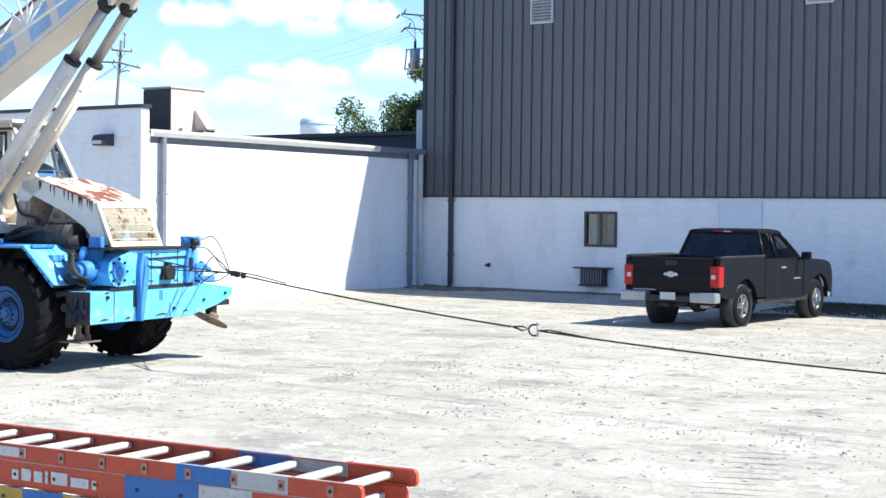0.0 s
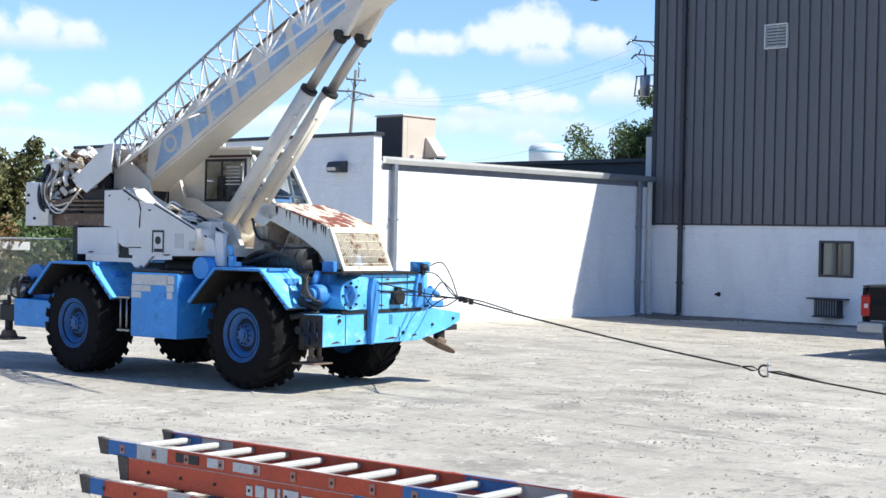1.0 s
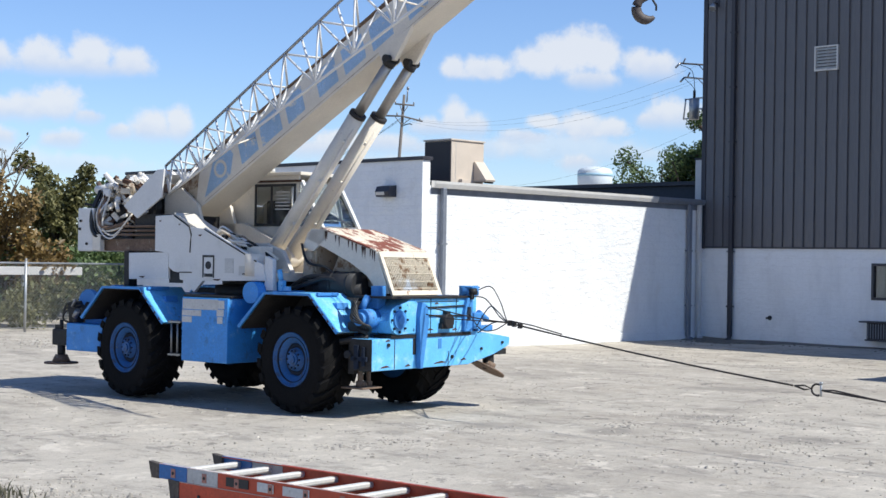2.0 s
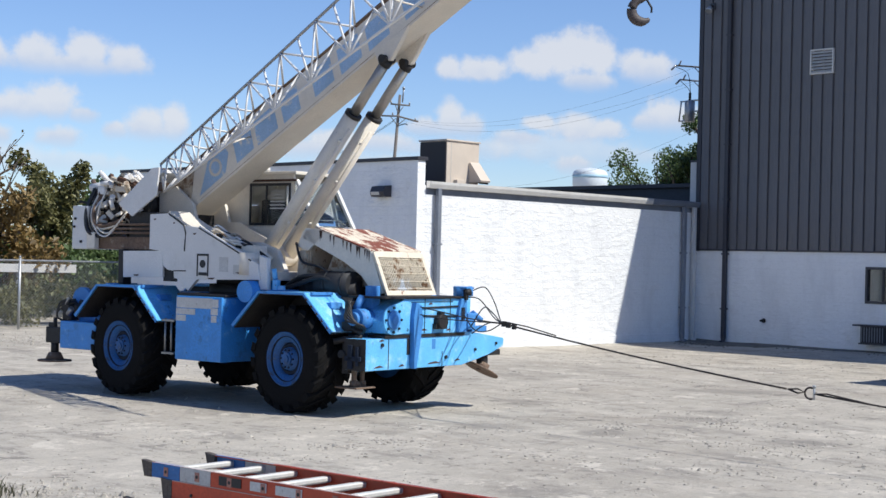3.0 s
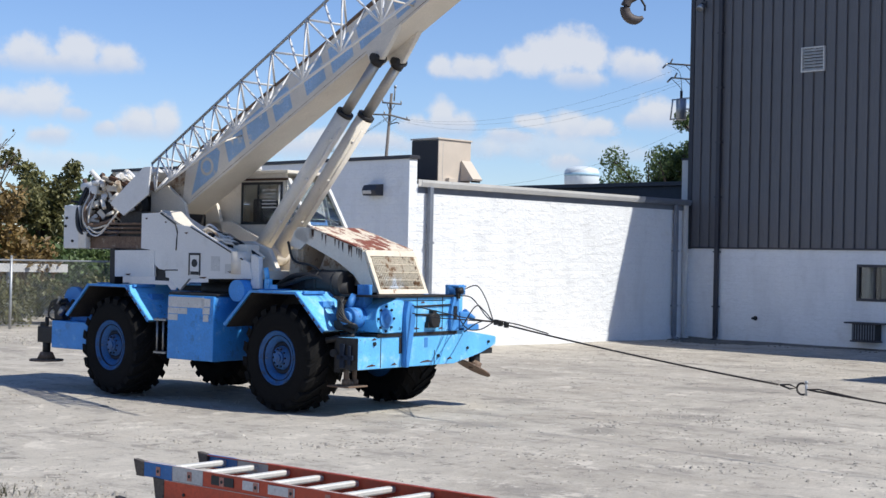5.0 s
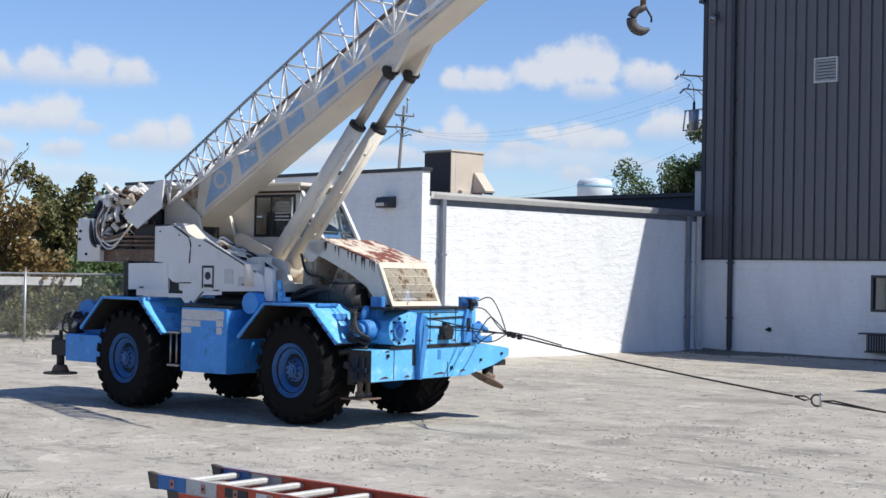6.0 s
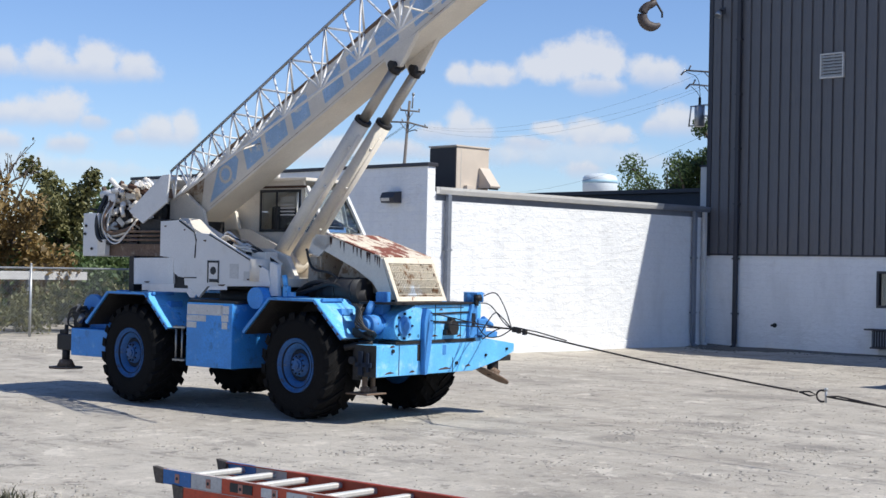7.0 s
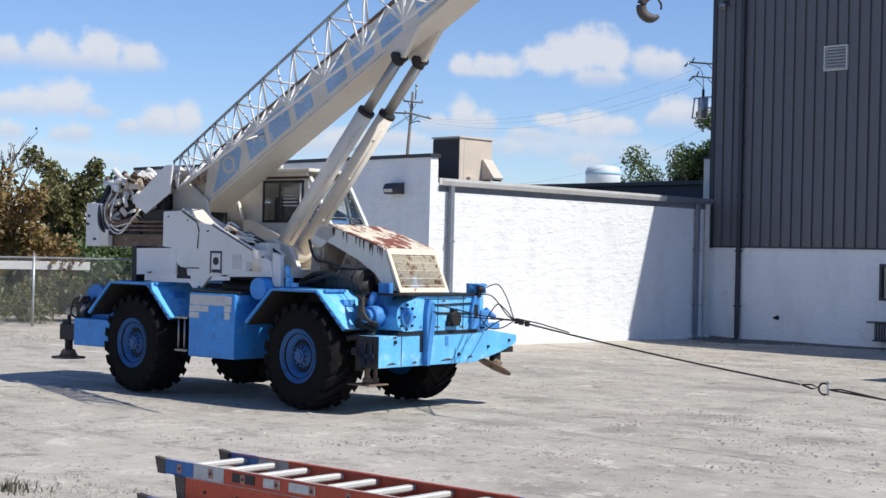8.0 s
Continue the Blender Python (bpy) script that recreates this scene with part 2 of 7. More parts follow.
def ground_material():
    """Compacted pale limestone gravel: dust, wheel streaks, grit."""
    m, nt, bsdf = nodes_of("limestone_gravel")
    vec = coords(nt)
    pale, mid, dark = (0.485, 0.44, 0.375), (0.405, 0.364, 0.308), (0.17, 0.155, 0.138)
    patch = noise_node(nt, 0.2, 6, vec, 0.65)
    drag = noise_node(nt, 0.9, 7, coords(nt, (0.6, 1.2, 1)), 0.75)
    rake = noise_node(nt, 2.6, 7, coords(nt, (1.3, 0.45, 1)), 0.75)
    grit = noise_node(nt, 30, 6, vec, 0.8)
    fleck = noise_node(nt, 5.5, 6, vec, 0.8)
    c = mix(nt, ramp(nt, patch, 0.36, 0.64), mid, pale)
    c = mix(nt, math_node(nt, "MULTIPLY", ramp(nt, noise_node(nt, 0.5, 6, coords(nt, (0.7, 1.1, 1)), 0.7), 0.5, 0.64), 0.5), c, (0.4, 0.35, 0.29))
    c = mix(nt, math_node(nt, "MULTIPLY", ramp(nt, drag, 0.5, 0.66), 0.6), c, shade(pale, 1.2))
    c = mix(nt, math_node(nt, "MULTIPLY", ramp(nt, drag, 0.48, 0.37), 0.62), c, shade(dark, 1.45))
    c = mix(nt, math_node(nt, "MULTIPLY", ramp(nt, rake, 0.52, 0.7), 0.4), c, shade(pale, 1.25))
    c = mix(nt, math_node(nt, "MULTIPLY", ramp(nt, rake, 0.46, 0.34), 0.35), c, shade(dark, 1.4))
    c = mix(nt, math_node(nt, "MULTIPLY", ramp(nt, grit, 0.52, 0.66), 0.5), c, shade(dark, 1.3))
    c = mix(nt, math_node(nt, "MULTIPLY", ramp(nt, fleck, 0.6, 0.68), 0.6), c, dark)
    scuff = noise_node(nt, 2.2, 7, coords(nt, (0.8, 1.1, 1)), 0.72)
    crumb = noise_node(nt, 1.3, 8, coords(nt, (1.1, 0.9, 1)), 0.8)
    c = mix(nt, math_node(nt, "MULTIPLY", ramp(nt, scuff, 0.575, 0.65), 0.55), c, shade(dark, 1.5))
    c = mix(nt, math_node(nt, "MULTIPLY", ramp(nt, crumb, 0.55, 0.62), 0.72), c, shade(pale, 1.34))
    c = mix(nt, math_node(nt, "MULTIPLY", ramp(nt, crumb, 0.425, 0.375), 0.8), c, shade(dark, 1.15))
    # dark oily scuffs, each longer than wide
    sep = nt.nodes.new("ShaderNodeSeparateXYZ")
    nt.links.new(vec, sep.inputs[0])
    ragged = math_node(nt, "MULTIPLY", math_node(nt, "SUBTRACT", scuff, 0.5), 3.2)
    for sx, sy, half, wide in STAINS:
        u = math_node(nt, "ADD", math_node(nt, "MULTIPLY", math_node(nt, "SUBTRACT", sep.outputs["X"], sx), 0.7071), math_node(nt, "MULTIPLY", math_node(nt, "SUBTRACT", sep.outputs["Y"], sy), 0.7071))
        v = math_node(nt, "SUBTRACT", math_node(nt, "MULTIPLY", math_node(nt, "SUBTRACT", sep.outputs["Y"], sy), 0.7071), math_node(nt, "MULTIPLY", math_node(nt, "SUBTRACT", sep.outputs["X"], sx), 0.7071))
        u, v = math_node(nt, "DIVIDE", u, half), math_node(nt, "DIVIDE", v, wide)
        r = math_node(nt, "SQRT", math_node(nt, "ADD", math_node(nt, "MULTIPLY", u, u), math_node(nt, "MULTIPLY", v, v)))
        c = mix(nt, math_node(nt, "MULTIPLY", ramp(nt, math_node(nt, "ADD", r, ragged), 1.1, 0.35), 0.5), c, shade(dark, 1.25))
    nt.links.new(c, bsdf.inputs["Base Color"])
    bsdf.inputs["Roughness"].default_value = 0.95
    bsdf.inputs["Specular IOR Level"].default_value = 0.12
    h = math_node(nt, "ADD", math_node(nt, "MULTIPLY", grit, 0.35), math_node(nt, "ADD", math_node(nt, "MULTIPLY", fleck, 0.8), rake))
    bump(nt, bsdf, h, 0.55, 0.07)
    return m


M_GROUND = ground_material()


def leaf_material(name, a, b):
    m, nt, bsdf = nodes_of(name)
    geo = nt.nodes.new("ShaderNodeNewGeometry")
    c = mix(nt, geo.outputs["Random Per Island"], a, b)
    nt.links.new(c, bsdf.inputs["Base Color"])
    bsdf.inputs["Roughness"].default_value = 0.55
    bsdf.inputs["Transmission Weight"].default_value = 0.0
    tr = nt.nodes.new("ShaderNodeBsdfTranslucent")
    nt.links.new(c, tr.inputs["Color"])
    ms = nt.nodes.new("ShaderNodeMixShader")
    ms.inputs[0].default_value = 0.3
    nt.links.new(bsdf.outputs[0], ms.inputs[1])
    nt.links.new(tr.outputs[0], ms.inputs[2])
    nt.links.new(ms.outputs[0], nt.nodes["Material Output"].inputs["Surface"])
    return m


M_LEAF = leaf_material("green_leaves", (0.045, 0.085, 0.024), (0.15, 0.205, 0.07))
M_LEAF_OLIVE = leaf_material("olive_leaves", (0.088, 0.096, 0.036), (0.25, 0.23, 0.09))
M_WEED = leaf_material("dull_weeds", (0.045, 0.05, 0.024), (0.13, 0.115, 0.07))
M_LEAF_BROWN = leaf_material("rust_leaves", (0.125, 0.082, 0.028), (0.29, 0.19, 0.062))


def cloud_material(puffs, seed, base, full):
    """Soft fair-weather cumulus: round heads, ragged edge, flat pale base. Puffs of (x, z, half width, half height)."""
    m, nt, bsdf = nodes_of("cloud")
    nt.nodes.remove(bsdf)
    tc = nt.nodes.new("ShaderNodeTexCoord")
    sep = nt.nodes.new("ShaderNodeSeparateXYZ")
    nt.links.new(tc.outputs["Object"], sep.inputs[0])
    shift = nt.nodes.new("ShaderNodeMapping")
    shift.inputs["Location"].default_value = (seed * 7.3, 0, seed * 3.1)
    nt.links.new(tc.outputs["Object"], shift.inputs["Vector"])
    lumps = noise_node(nt, 1.5, 5, shift.outputs[0], 0.55)
    wisps = noise_node(nt, 5.0, 5, shift.outputs[0], 0.6)
    body = None
    for x, z, w, h in puffs:
        dx = math_node(nt, "DIVIDE", math_node(nt, "SUBTRACT", sep.outputs["X"], x), w)
        dz = math_node(nt, "DIVIDE", math_node(nt, "SUBTRACT", sep.outputs["Z"], z), h)
        r = math_node(nt, "SQRT", math_node(nt, "ADD", math_node(nt, "MULTIPLY", dx, dx), math_node(nt, "MULTIPLY", dz, dz)))
        one = math_node(nt, "SUBTRACT", 1.15, r)
        body = one if body is None else math_node(nt, "SMOOTH_MAX", body, one)
        if body is not one:
            body.node.inputs[2].default_value = 0.3
    rough = math_node(nt, "ADD", math_node(nt, "MULTIPLY", lumps, 1.25), math_node(nt, "MULTIPLY", wisps, 0.28))
    dens = math_node(nt, "SUBTRACT", math_node(nt, "ADD", body, rough), 0.58)
    foot = ramp(nt, sep.outputs["Z"], base - 0.25, base + 0.55)
    alpha = math_node(nt, "MULTIPLY", math_node(nt, "MULTIPLY", ramp(nt, dens, -0.05, 0.75), foot), full)
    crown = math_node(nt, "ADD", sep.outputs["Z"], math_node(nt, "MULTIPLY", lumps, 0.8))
    # Sunlit crowns and shaded bases are put into the glow colour.
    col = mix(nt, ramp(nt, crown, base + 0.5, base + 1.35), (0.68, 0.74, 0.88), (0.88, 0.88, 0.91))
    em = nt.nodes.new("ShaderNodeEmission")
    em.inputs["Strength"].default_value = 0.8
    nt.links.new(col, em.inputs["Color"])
    tr = nt.nodes.new("ShaderNodeBsdfTransparent")
    ms = nt.nodes.new("ShaderNodeMixShader")
    nt.links.new(alpha, ms.inputs[0])
    nt.links.new(tr.outputs[0], ms.inputs[1])
    nt.links.new(em.outputs[0], ms.inputs[2])
    nt.links.new(ms.outputs[0], nt.nodes["Material Output"].inputs["Surface"])
    return m


# ---------- mesh helpers ----------
def bx(x0, x1, y0, y1, z0, z1, bev=0.0):
    bm = bmesh.new()
    bmesh.ops.create_cube(bm, size=1.0)
    for v in bm.verts:
        v.co = Vector(((x0 + x1) / 2 + v.co.x * (x1 - x0), (y0 + y1) / 2 + v.co.y * (y1 - y0), (z0 + z1) / 2 + v.co.z * (z1 - z0)))
    if bev:
        bmesh.ops.bevel(bm, geom=bm.edges[:], offset=bev, segments=2, affect="EDGES", profile=0.6)
    return bm


def prism(poly, y0, y1, bev=0.0, plane="xz"):
    """A closed outline in the xz (or yz, xy) plane, given depth along the axis left over."""
    bm = bmesh.new()

    def put(a, b, c):
        return {"xz": (a, c, b), "yz": (c, a, b), "xy": (a, b, c)}[plane]
    lo = [bm.verts.new(put(a, b, y0)) for a, b in poly]
    hi = [bm.verts.new(put(a, b, y1)) for a, b in poly]
    n = len(poly)
    bm.faces.new(lo)
    bm.faces.new(hi[::-1])
    for i in range(n):
        bm.faces.new((lo[i], hi[i], hi[(i + 1) % n], lo[(i + 1) % n]))
    bmesh.ops.recalc_face_normals(bm, faces=bm.faces[:])
    if bev:
        bmesh.ops.bevel(bm, geom=bm.edges[:], offset=bev, segments=2, affect="EDGES", profile=0.6)
    return bm


def sheet(line, y0, y1, thick):
    """A bent plate: an open line in the xz plane, given thickness and carried along y."""
    up = []
    for i, (x, z) in enumerate(line):
        a, b = line[max(i - 1, 0)], line[min(i + 1, len(line) - 1)]
        d = Vector((b[0] - a[0], b[1] - a[1])).normalized()
        up.append((x + d.y * thick, z - d.x * thick))
    return prism(list(line) + up[::-1], y0, y1)


def cyl(a, b, r, seg=14, r2=None, smooth=True):
    a, b = Vector(a), Vector(b)
    bm = bmesh.new()
    bmesh.ops.create_cone(bm, cap_ends=True, segments=seg, radius1=r, radius2=r if r2 is None else r2, depth=(b - a).length)
    bm.transform(Matrix.Translation((a + b) / 2) @ (b - a).to_track_quat("Z", "Y").to_matrix().to_4x4())
    if smooth:
        for f in bm.faces:
            f.smooth = len(f.verts) == 4
    return bm


def tube(points, r, seg=8):
    bm = bmesh.new()
    pts = [Vector(p) for p in points]
    rings = []
    for i, p in enumerate(pts):
        d = (pts[min(i + 1, len(pts) - 1)] - pts[max(i - 1, 0)]).normalized()
        q = d.to_track_quat("Z", "Y")
        rings.append([bm.verts.new(p + q @ Vector((r * math.cos(2 * math.pi * k / seg), r * math.sin(2 * math.pi * k / seg), 0))) for k in range(seg)])
    for a, b in zip(rings, rings[1:]):
        for k in range(seg):
            f = bm.faces.new((a[k], a[(k + 1) % seg], b[(k + 1) % seg], b[k]))
            f.smooth = True
    bm.faces.new(rings[0][::-1])
    bm.faces.new(rings[-1])
    return bm


def curve_points(ctrl, n=14):
    """A smooth line through the control points."""
    c = [Vector(p) for p in ctrl]
    c = [c[0] * 2 - c[1]] + c + [c[-1] * 2 - c[-2]]
    out = []
    for i in range(1, len(c) - 2):
        for k in range(n):
            t = k / n
            a, b, d, e = c[i - 1], c[i], c[i + 1], c[i + 2]
            out.append(0.5 * (2 * b + (d - a) * t + (2 * a - 5 * b + 4 * d - e) * t * t + (3 * b - a - 3 * d + e) * t ** 3))
    out.append(c[-2])
    return out


def lathe(profile, seg=40, axis="y", closed=False):
    """Turn a line of (radius, along) round the y (or z) axis."""
    bm = bmesh.new()
    rings = []
    for r, s in profile:
        ring = []
        for k in range(seg):
            a = 2 * math.pi * k / seg
            p = (r * math.cos(a), s, r * math.sin(a)) if axis == "y" else (r * math.cos(a), r * math.sin(a), s)
            ring.append(bm.verts.new(p))
        rings.append(ring)
    for a, b in zip(rings, rings[1:] + (rings[:1] if closed else [])):
        for k in range(seg):
            f = bm.faces.new((a[k], a[(k + 1) % seg], b[(k + 1) % seg], b[k]))
            f.smooth = True
    if not closed:
        bm.faces.new(rings[0])
        bm.faces.new(rings[-1][::-1])
    bmesh.ops.recalc_face_normals(bm, faces=bm.faces[:])
    return bm


def join(*bms):
    out = bmesh.new()
    for b in bms:
        me = bpy.data.meshes.new("tmp")
        b.to_mesh(me)
        out.from_mesh(me)
        bpy.data.meshes.remove(me)
        b.free()
    return out


def mesh_of(name, bm, material):
    me = bpy.data.meshes.new(name)
    bm.to_mesh(me)
    bm.free()
    me.materials.append(material)
    return me


def part(name, bm, material, parent=None, label=""):
    ob = new(name, mesh_of(name, bm, material))
    ob.parent = parent
    return tagged(ob, label)


def piece(name, me, parent, m):
    ob = new(name, me)
    ob.parent = parent
    ob.matrix_basis = m
    return ob


def thing(name, m, label, category, group="", kind=""):
    ob = new(name)
    ob.empty_display_size = 0.2
    ob.matrix_basis = m
    return tagged(ob, label, category, group, kind)


def structure(name, bm, material, label="", category=""):
    return tagged(part(name, bm, material), label, category, "", "structure")


# ---------- ground ----------
def make_ground():
    bm = bmesh.new()
    xs = [-3000, -800, -250, -110, -70] + [-50 + 0.45 * i for i in range(136)] + [20, 60, 200, 800, 3000]
    ys = [-3000, -800, -200, -60, -20] + [-4 + 0.45 * i for i in range(100)] + [46, 60, 90, 250, 800, 3000]
    grid = [[bm.verts.new((x, y, ground_z(x, y))) for y in ys] for x in xs]
    for i in range(len(xs) - 1):
        for j in range(len(ys) - 1):
            f = bm.faces.new((grid[i][j], grid[i + 1][j], grid[i + 1][j + 1], grid[i][j + 1]))
            f.smooth = True
    structure("ground", bm, M_GROUND, "pale compacted limestone gravel yard with wheel streaks", "ground")


def ground_z(x, y):
    if not (-50 < x < 12 and -4 < y < 41):
        return -0.03
    z = 0.022 * noise.noise((x * 0.35, y * 0.35, 0.3)) + 0.012 * noise.noise((x * 1.4, y * 1.4, 4.1))
    for dist in (abs(y - 33.0 - 0.0) if x > -23.1 else 9, abs(x + 23.1) if y > 22.5 else 9):
        if dist < 1.4:
            z += 0.05 * (1 - dist / 1.4) ** 2
    return z - 0.02


make_ground()


# ---------- buildings ----------
YG, XW = 33.0, -23.1        # the shed's front, the low building's side


def wall_with_holes(xs, zs, holes, y0, y1):
    """Boxes of a wall along x between the lines xs and zs, leaving out the cells in holes."""
    bms = []
    for i in range(len(xs) - 1):
        for k in range(len(zs) - 1):
            if (i, k) not in holes:
                bms.append(bx(xs[i], xs[i + 1], y0, y1, zs[k], zs[k + 1]))
    bm = join(*bms)
    bmesh.ops.remove_doubles(bm, verts=bm.verts[:], dist=0.0005)
    return bm


def make_shed():
    # block base with one window opening
    base = structure("wall_shed_base", wall_with_holes([XW, -18.08, -17.15, 8.0], [-0.3, 1.21, 2.11, 2.5], {(1, 1)}, YG, YG + 0.3), M_BLOCK_GREY,
                     "white painted block base of the tall grey shed", "wall")
    structure("wall_shed_side", bx(XW, XW + 0.3, YG + 0.3, 58.0, -0.3, 11.4), M_SIDING, "grey metal side of the tall shed", "wall")
    structure("wall_shed_back", bx(XW, 8.0, 58.0, 58.3, -0.3, 11.4), M_SIDING, "grey metal back of the tall shed", "wall")
    structure("wall_shed_east", bx(7.7, 8.0, YG + 0.3, 58.0, -0.3, 11.4), M_SIDING, "grey metal end of the tall shed", "wall")
    structure("roof_shed", bx(XW - 0.06, 8.1, YG - 0.1, 58.4, 11.42, 11.6), M_ROOF, "flat dark roof of the tall shed", "roof")
    siding = structure("wall_shed_siding", bx(XW, 7.7, YG + 0.02, YG + 0.2, 2.5, 11.4), M_SIDING, "dark grey ribbed metal siding on the tall shed", "wall")
    # one ribbed sheet, repeated
    prof = [(0, 0), (0.008, -0.042), (0.016, -0.048), (0.12, -0.05), (0.126, -0.046), (0.132, -0.05), (0.238, -0.048), (0.246, -0.042), (0.254, 0)]
    me = mesh_of("siding_panel", prism(prof, 2.46, 11.4, plane="xy"), M_SIDING)
    x = XW + 0.1
    while x < 7.2:
        piece("siding_panel", me, siding, Matrix.Translation((x, YG + 0.018, 0)))
        x += 0.305
    structure("trim", bx(XW - 0.03, XW + 0.1, YG - 0.045, YG + 0.1, 2.44, 11.4, 0.006), M_TRIM, "dark metal corner trim of the shed", "trim")
    structure("trim", bx(XW + 0.1, 7.7, YG - 0.04, YG - 0.002, 2.455, 2.503), M_TRIM, "dark drip edge under the metal siding", "trim")

    # window with frame, two sliding panes and a drawn curtain behind
    win = tagged(new("window_1"), "small dark-framed sliding window with a pale curtain", "window", "", "structure")
    win.matrix_basis = Matrix.Translation((-17.615, YG, 1.66))
    for a, b, c, d in ((-0.465, 0.465, 0.385, 0.45), (-0.465, 0.465, -0.45, -0.385), (-0.465, -0.40, -0.385, 0.385), (0.40, 0.465, -0.385, 0.385)):
        part("window_frame", bx(a, b, -0.03, 0.12, c, d, 0.005), M_TRIM, win)
    part("mullion", bx(-0.03, 0.015, 0.01, 0.06, -0.385, 0.385, 0.003), M_TRIM, win)
    for a, b in ((-0.4, -0.03), (0.015, 0.4)):
        p = part("pane", bx(a, b, 0.03, 0.036, -0.385, 0.385), M_GLASS, win)
        p.visible_shadow = False
    part("curtain", prism([(-0.4 + 0.02 * i, 0.16 + 0.018 * (i % 2)) for i in range(15)] + [(-0.12, 0.2), (-0.4, 0.2)], -0.4, 0.4, plane="xy"), M_CURTAIN, win, "pale hanging curtain")
    part("curtain", prism([(0.1 + 0.02 * i, 0.16 + 0.018 * (i % 2)) for i in range(10)] + [(0.29, 0.2), (0.1, 0.2)], -0.4, 0.4, plane="xy"), M_CURTAIN, win, "pale hanging curtain")
    structure("wall_room", bx(-18.4, -16.8, YG + 0.9, YG + 0.95, 0.6, 2.5), M_ROOM, "dim room wall behind the window", "wall")

    # blind door panel
    door = tagged(new("door_1"), "grey-blue flush metal door in the block wall", "door", "", "structure")
    door.matrix_basis = Matrix.Translation((-13.89, YG, 0))
    part("door_leaf", bx(-0.5, 0.5, -0.03, -0.004, 0.06, 2.32, 0.006), M_DOOR, door)
    for a, b, c, d in ((-0.56, -0.5, 0.0, 2.38), (0.5, 0.56, 0.0, 2.38), (-0.5, 0.5, 2.32, 2.38)):
        part("door_frame", bx(a, b, -0.045, -0.004, c, d, 0.004), M_DOOR, door)

    # louvred vents
    for vx, vz in ((-19.39, 7.265), (-11.99, 7.265)):
        vent = tagged(new("vent"), "square pale louvred wall vent on the siding", "vent", "shed vents")
        vent.matrix_basis = Matrix.Translation((vx, YG - 0.03, vz))
        for a, b, c, d in ((-0.33, 0.33, 0.28, 0.315), (-0.33, 0.33, -0.315, -0.28), (-0.33, -0.295, -0.28, 0.28), (0.295, 0.33, -0.28, 0.28)):
            part("frame", bx(a, b, -0.05, 0.05, c, d, 0.004), M_GUTTER, vent)
        me_s = mesh_of("slat", prism([(-0.06, -0.03), (-0.055, -0.036), (0.02, 0.03), (0.015, 0.036)], -0.293, 0.293, plane="yz"), M_LABEL)
        for i in range(7):
            piece("slat", me_s, vent, Matrix.Translation((0, 0, -0.24 + 0.08 * i)))

    # window air conditioner under its small shelf
    ac = thing("air_conditioner", Matrix.Translation((-17.73, YG, 0.0)), "dark through-wall air conditioner under a thin hood", "air conditioner")
    part("hood", bx(-0.5, 0.5, -0.34, -0.003, 0.66, 0.7, 0.008), M_TRIM, ac)
    part("housing", bx(-0.32, 0.33, -0.27, -0.003, 0.26, 0.655, 0.012), M_PLASTIC, ac)
    me_f = mesh_of("fin", bx(-0.01, 0.01, -0.29, -0.272, 0.28, 0.64), M_PIPE)
    for i in range(9):
        piece("fin", me_f, ac, Matrix.Translation((-0.28 + 0.07 * i, 0, 0)))
    part("tray", bx(-0.36, 0.36, -0.29, -0.003, 0.22, 0.256, 0.006), M_TRIM, ac)

    stub = thing("pipe_stub", Matrix.Translation((-20.95, YG, 0.66)), "short dark pipe stub poking out of the block wall", "pipe")
    part("pipe", cyl((0, 0.02, 0), (0, -0.16, 0), 0.03), M_DARK, stub)
    part("flange", cyl((0, 0, 0), (0, -0.02, 0), 0.06), M_DARK, stub)

    # flood light high on the corner
    fl = thing("flood_light", Matrix.Translation((-22.7, YG, 8.93)), "small flood light on a bracket high on the siding", "lamp")
    part("bracket", bx(-0.03, 0.03, -0.22, -0.05, 0.05, 0.09, 0.004), M_TRIM, fl)
    part("plate", bx(-0.07, 0.07, -0.062, -0.03, -0.02, 0.16, 0.004), M_TRIM, fl)
    part("lamp_head", cyl((0, -0.2, 0.03), (0, -0.28, -0.1), 0.06, r2=0.1), M_GALV, fl)
    structure("trim", bx(XW - 0.14, XW + 0.02, YG - 0.12, YG + 0.3, 9.38, 9.47, 0.005), M_TRIM, "dark metal eave end at the shed corner", "trim")


def downpipe(name, m, height, material, label):
    p = thing(name, m, label, "downpipe")
    part("pipe", bx(-0.055, 0.055, -0.12, -0.02, 0.12, height, 0.012), material, p)
    part("shoe", tube(curve_points([(0, -0.07, 0.16), (0, -0.09, 0.07), (0, -0.2, 0.03)], 4), 0.055), material, p)
    z = 0.9
    while z < height - 0.3:
        part("strap", bx(-0.085, 0.085, -0.127, -0.003, z, z + 0.04), material, p)
        z += 1.45
    return p


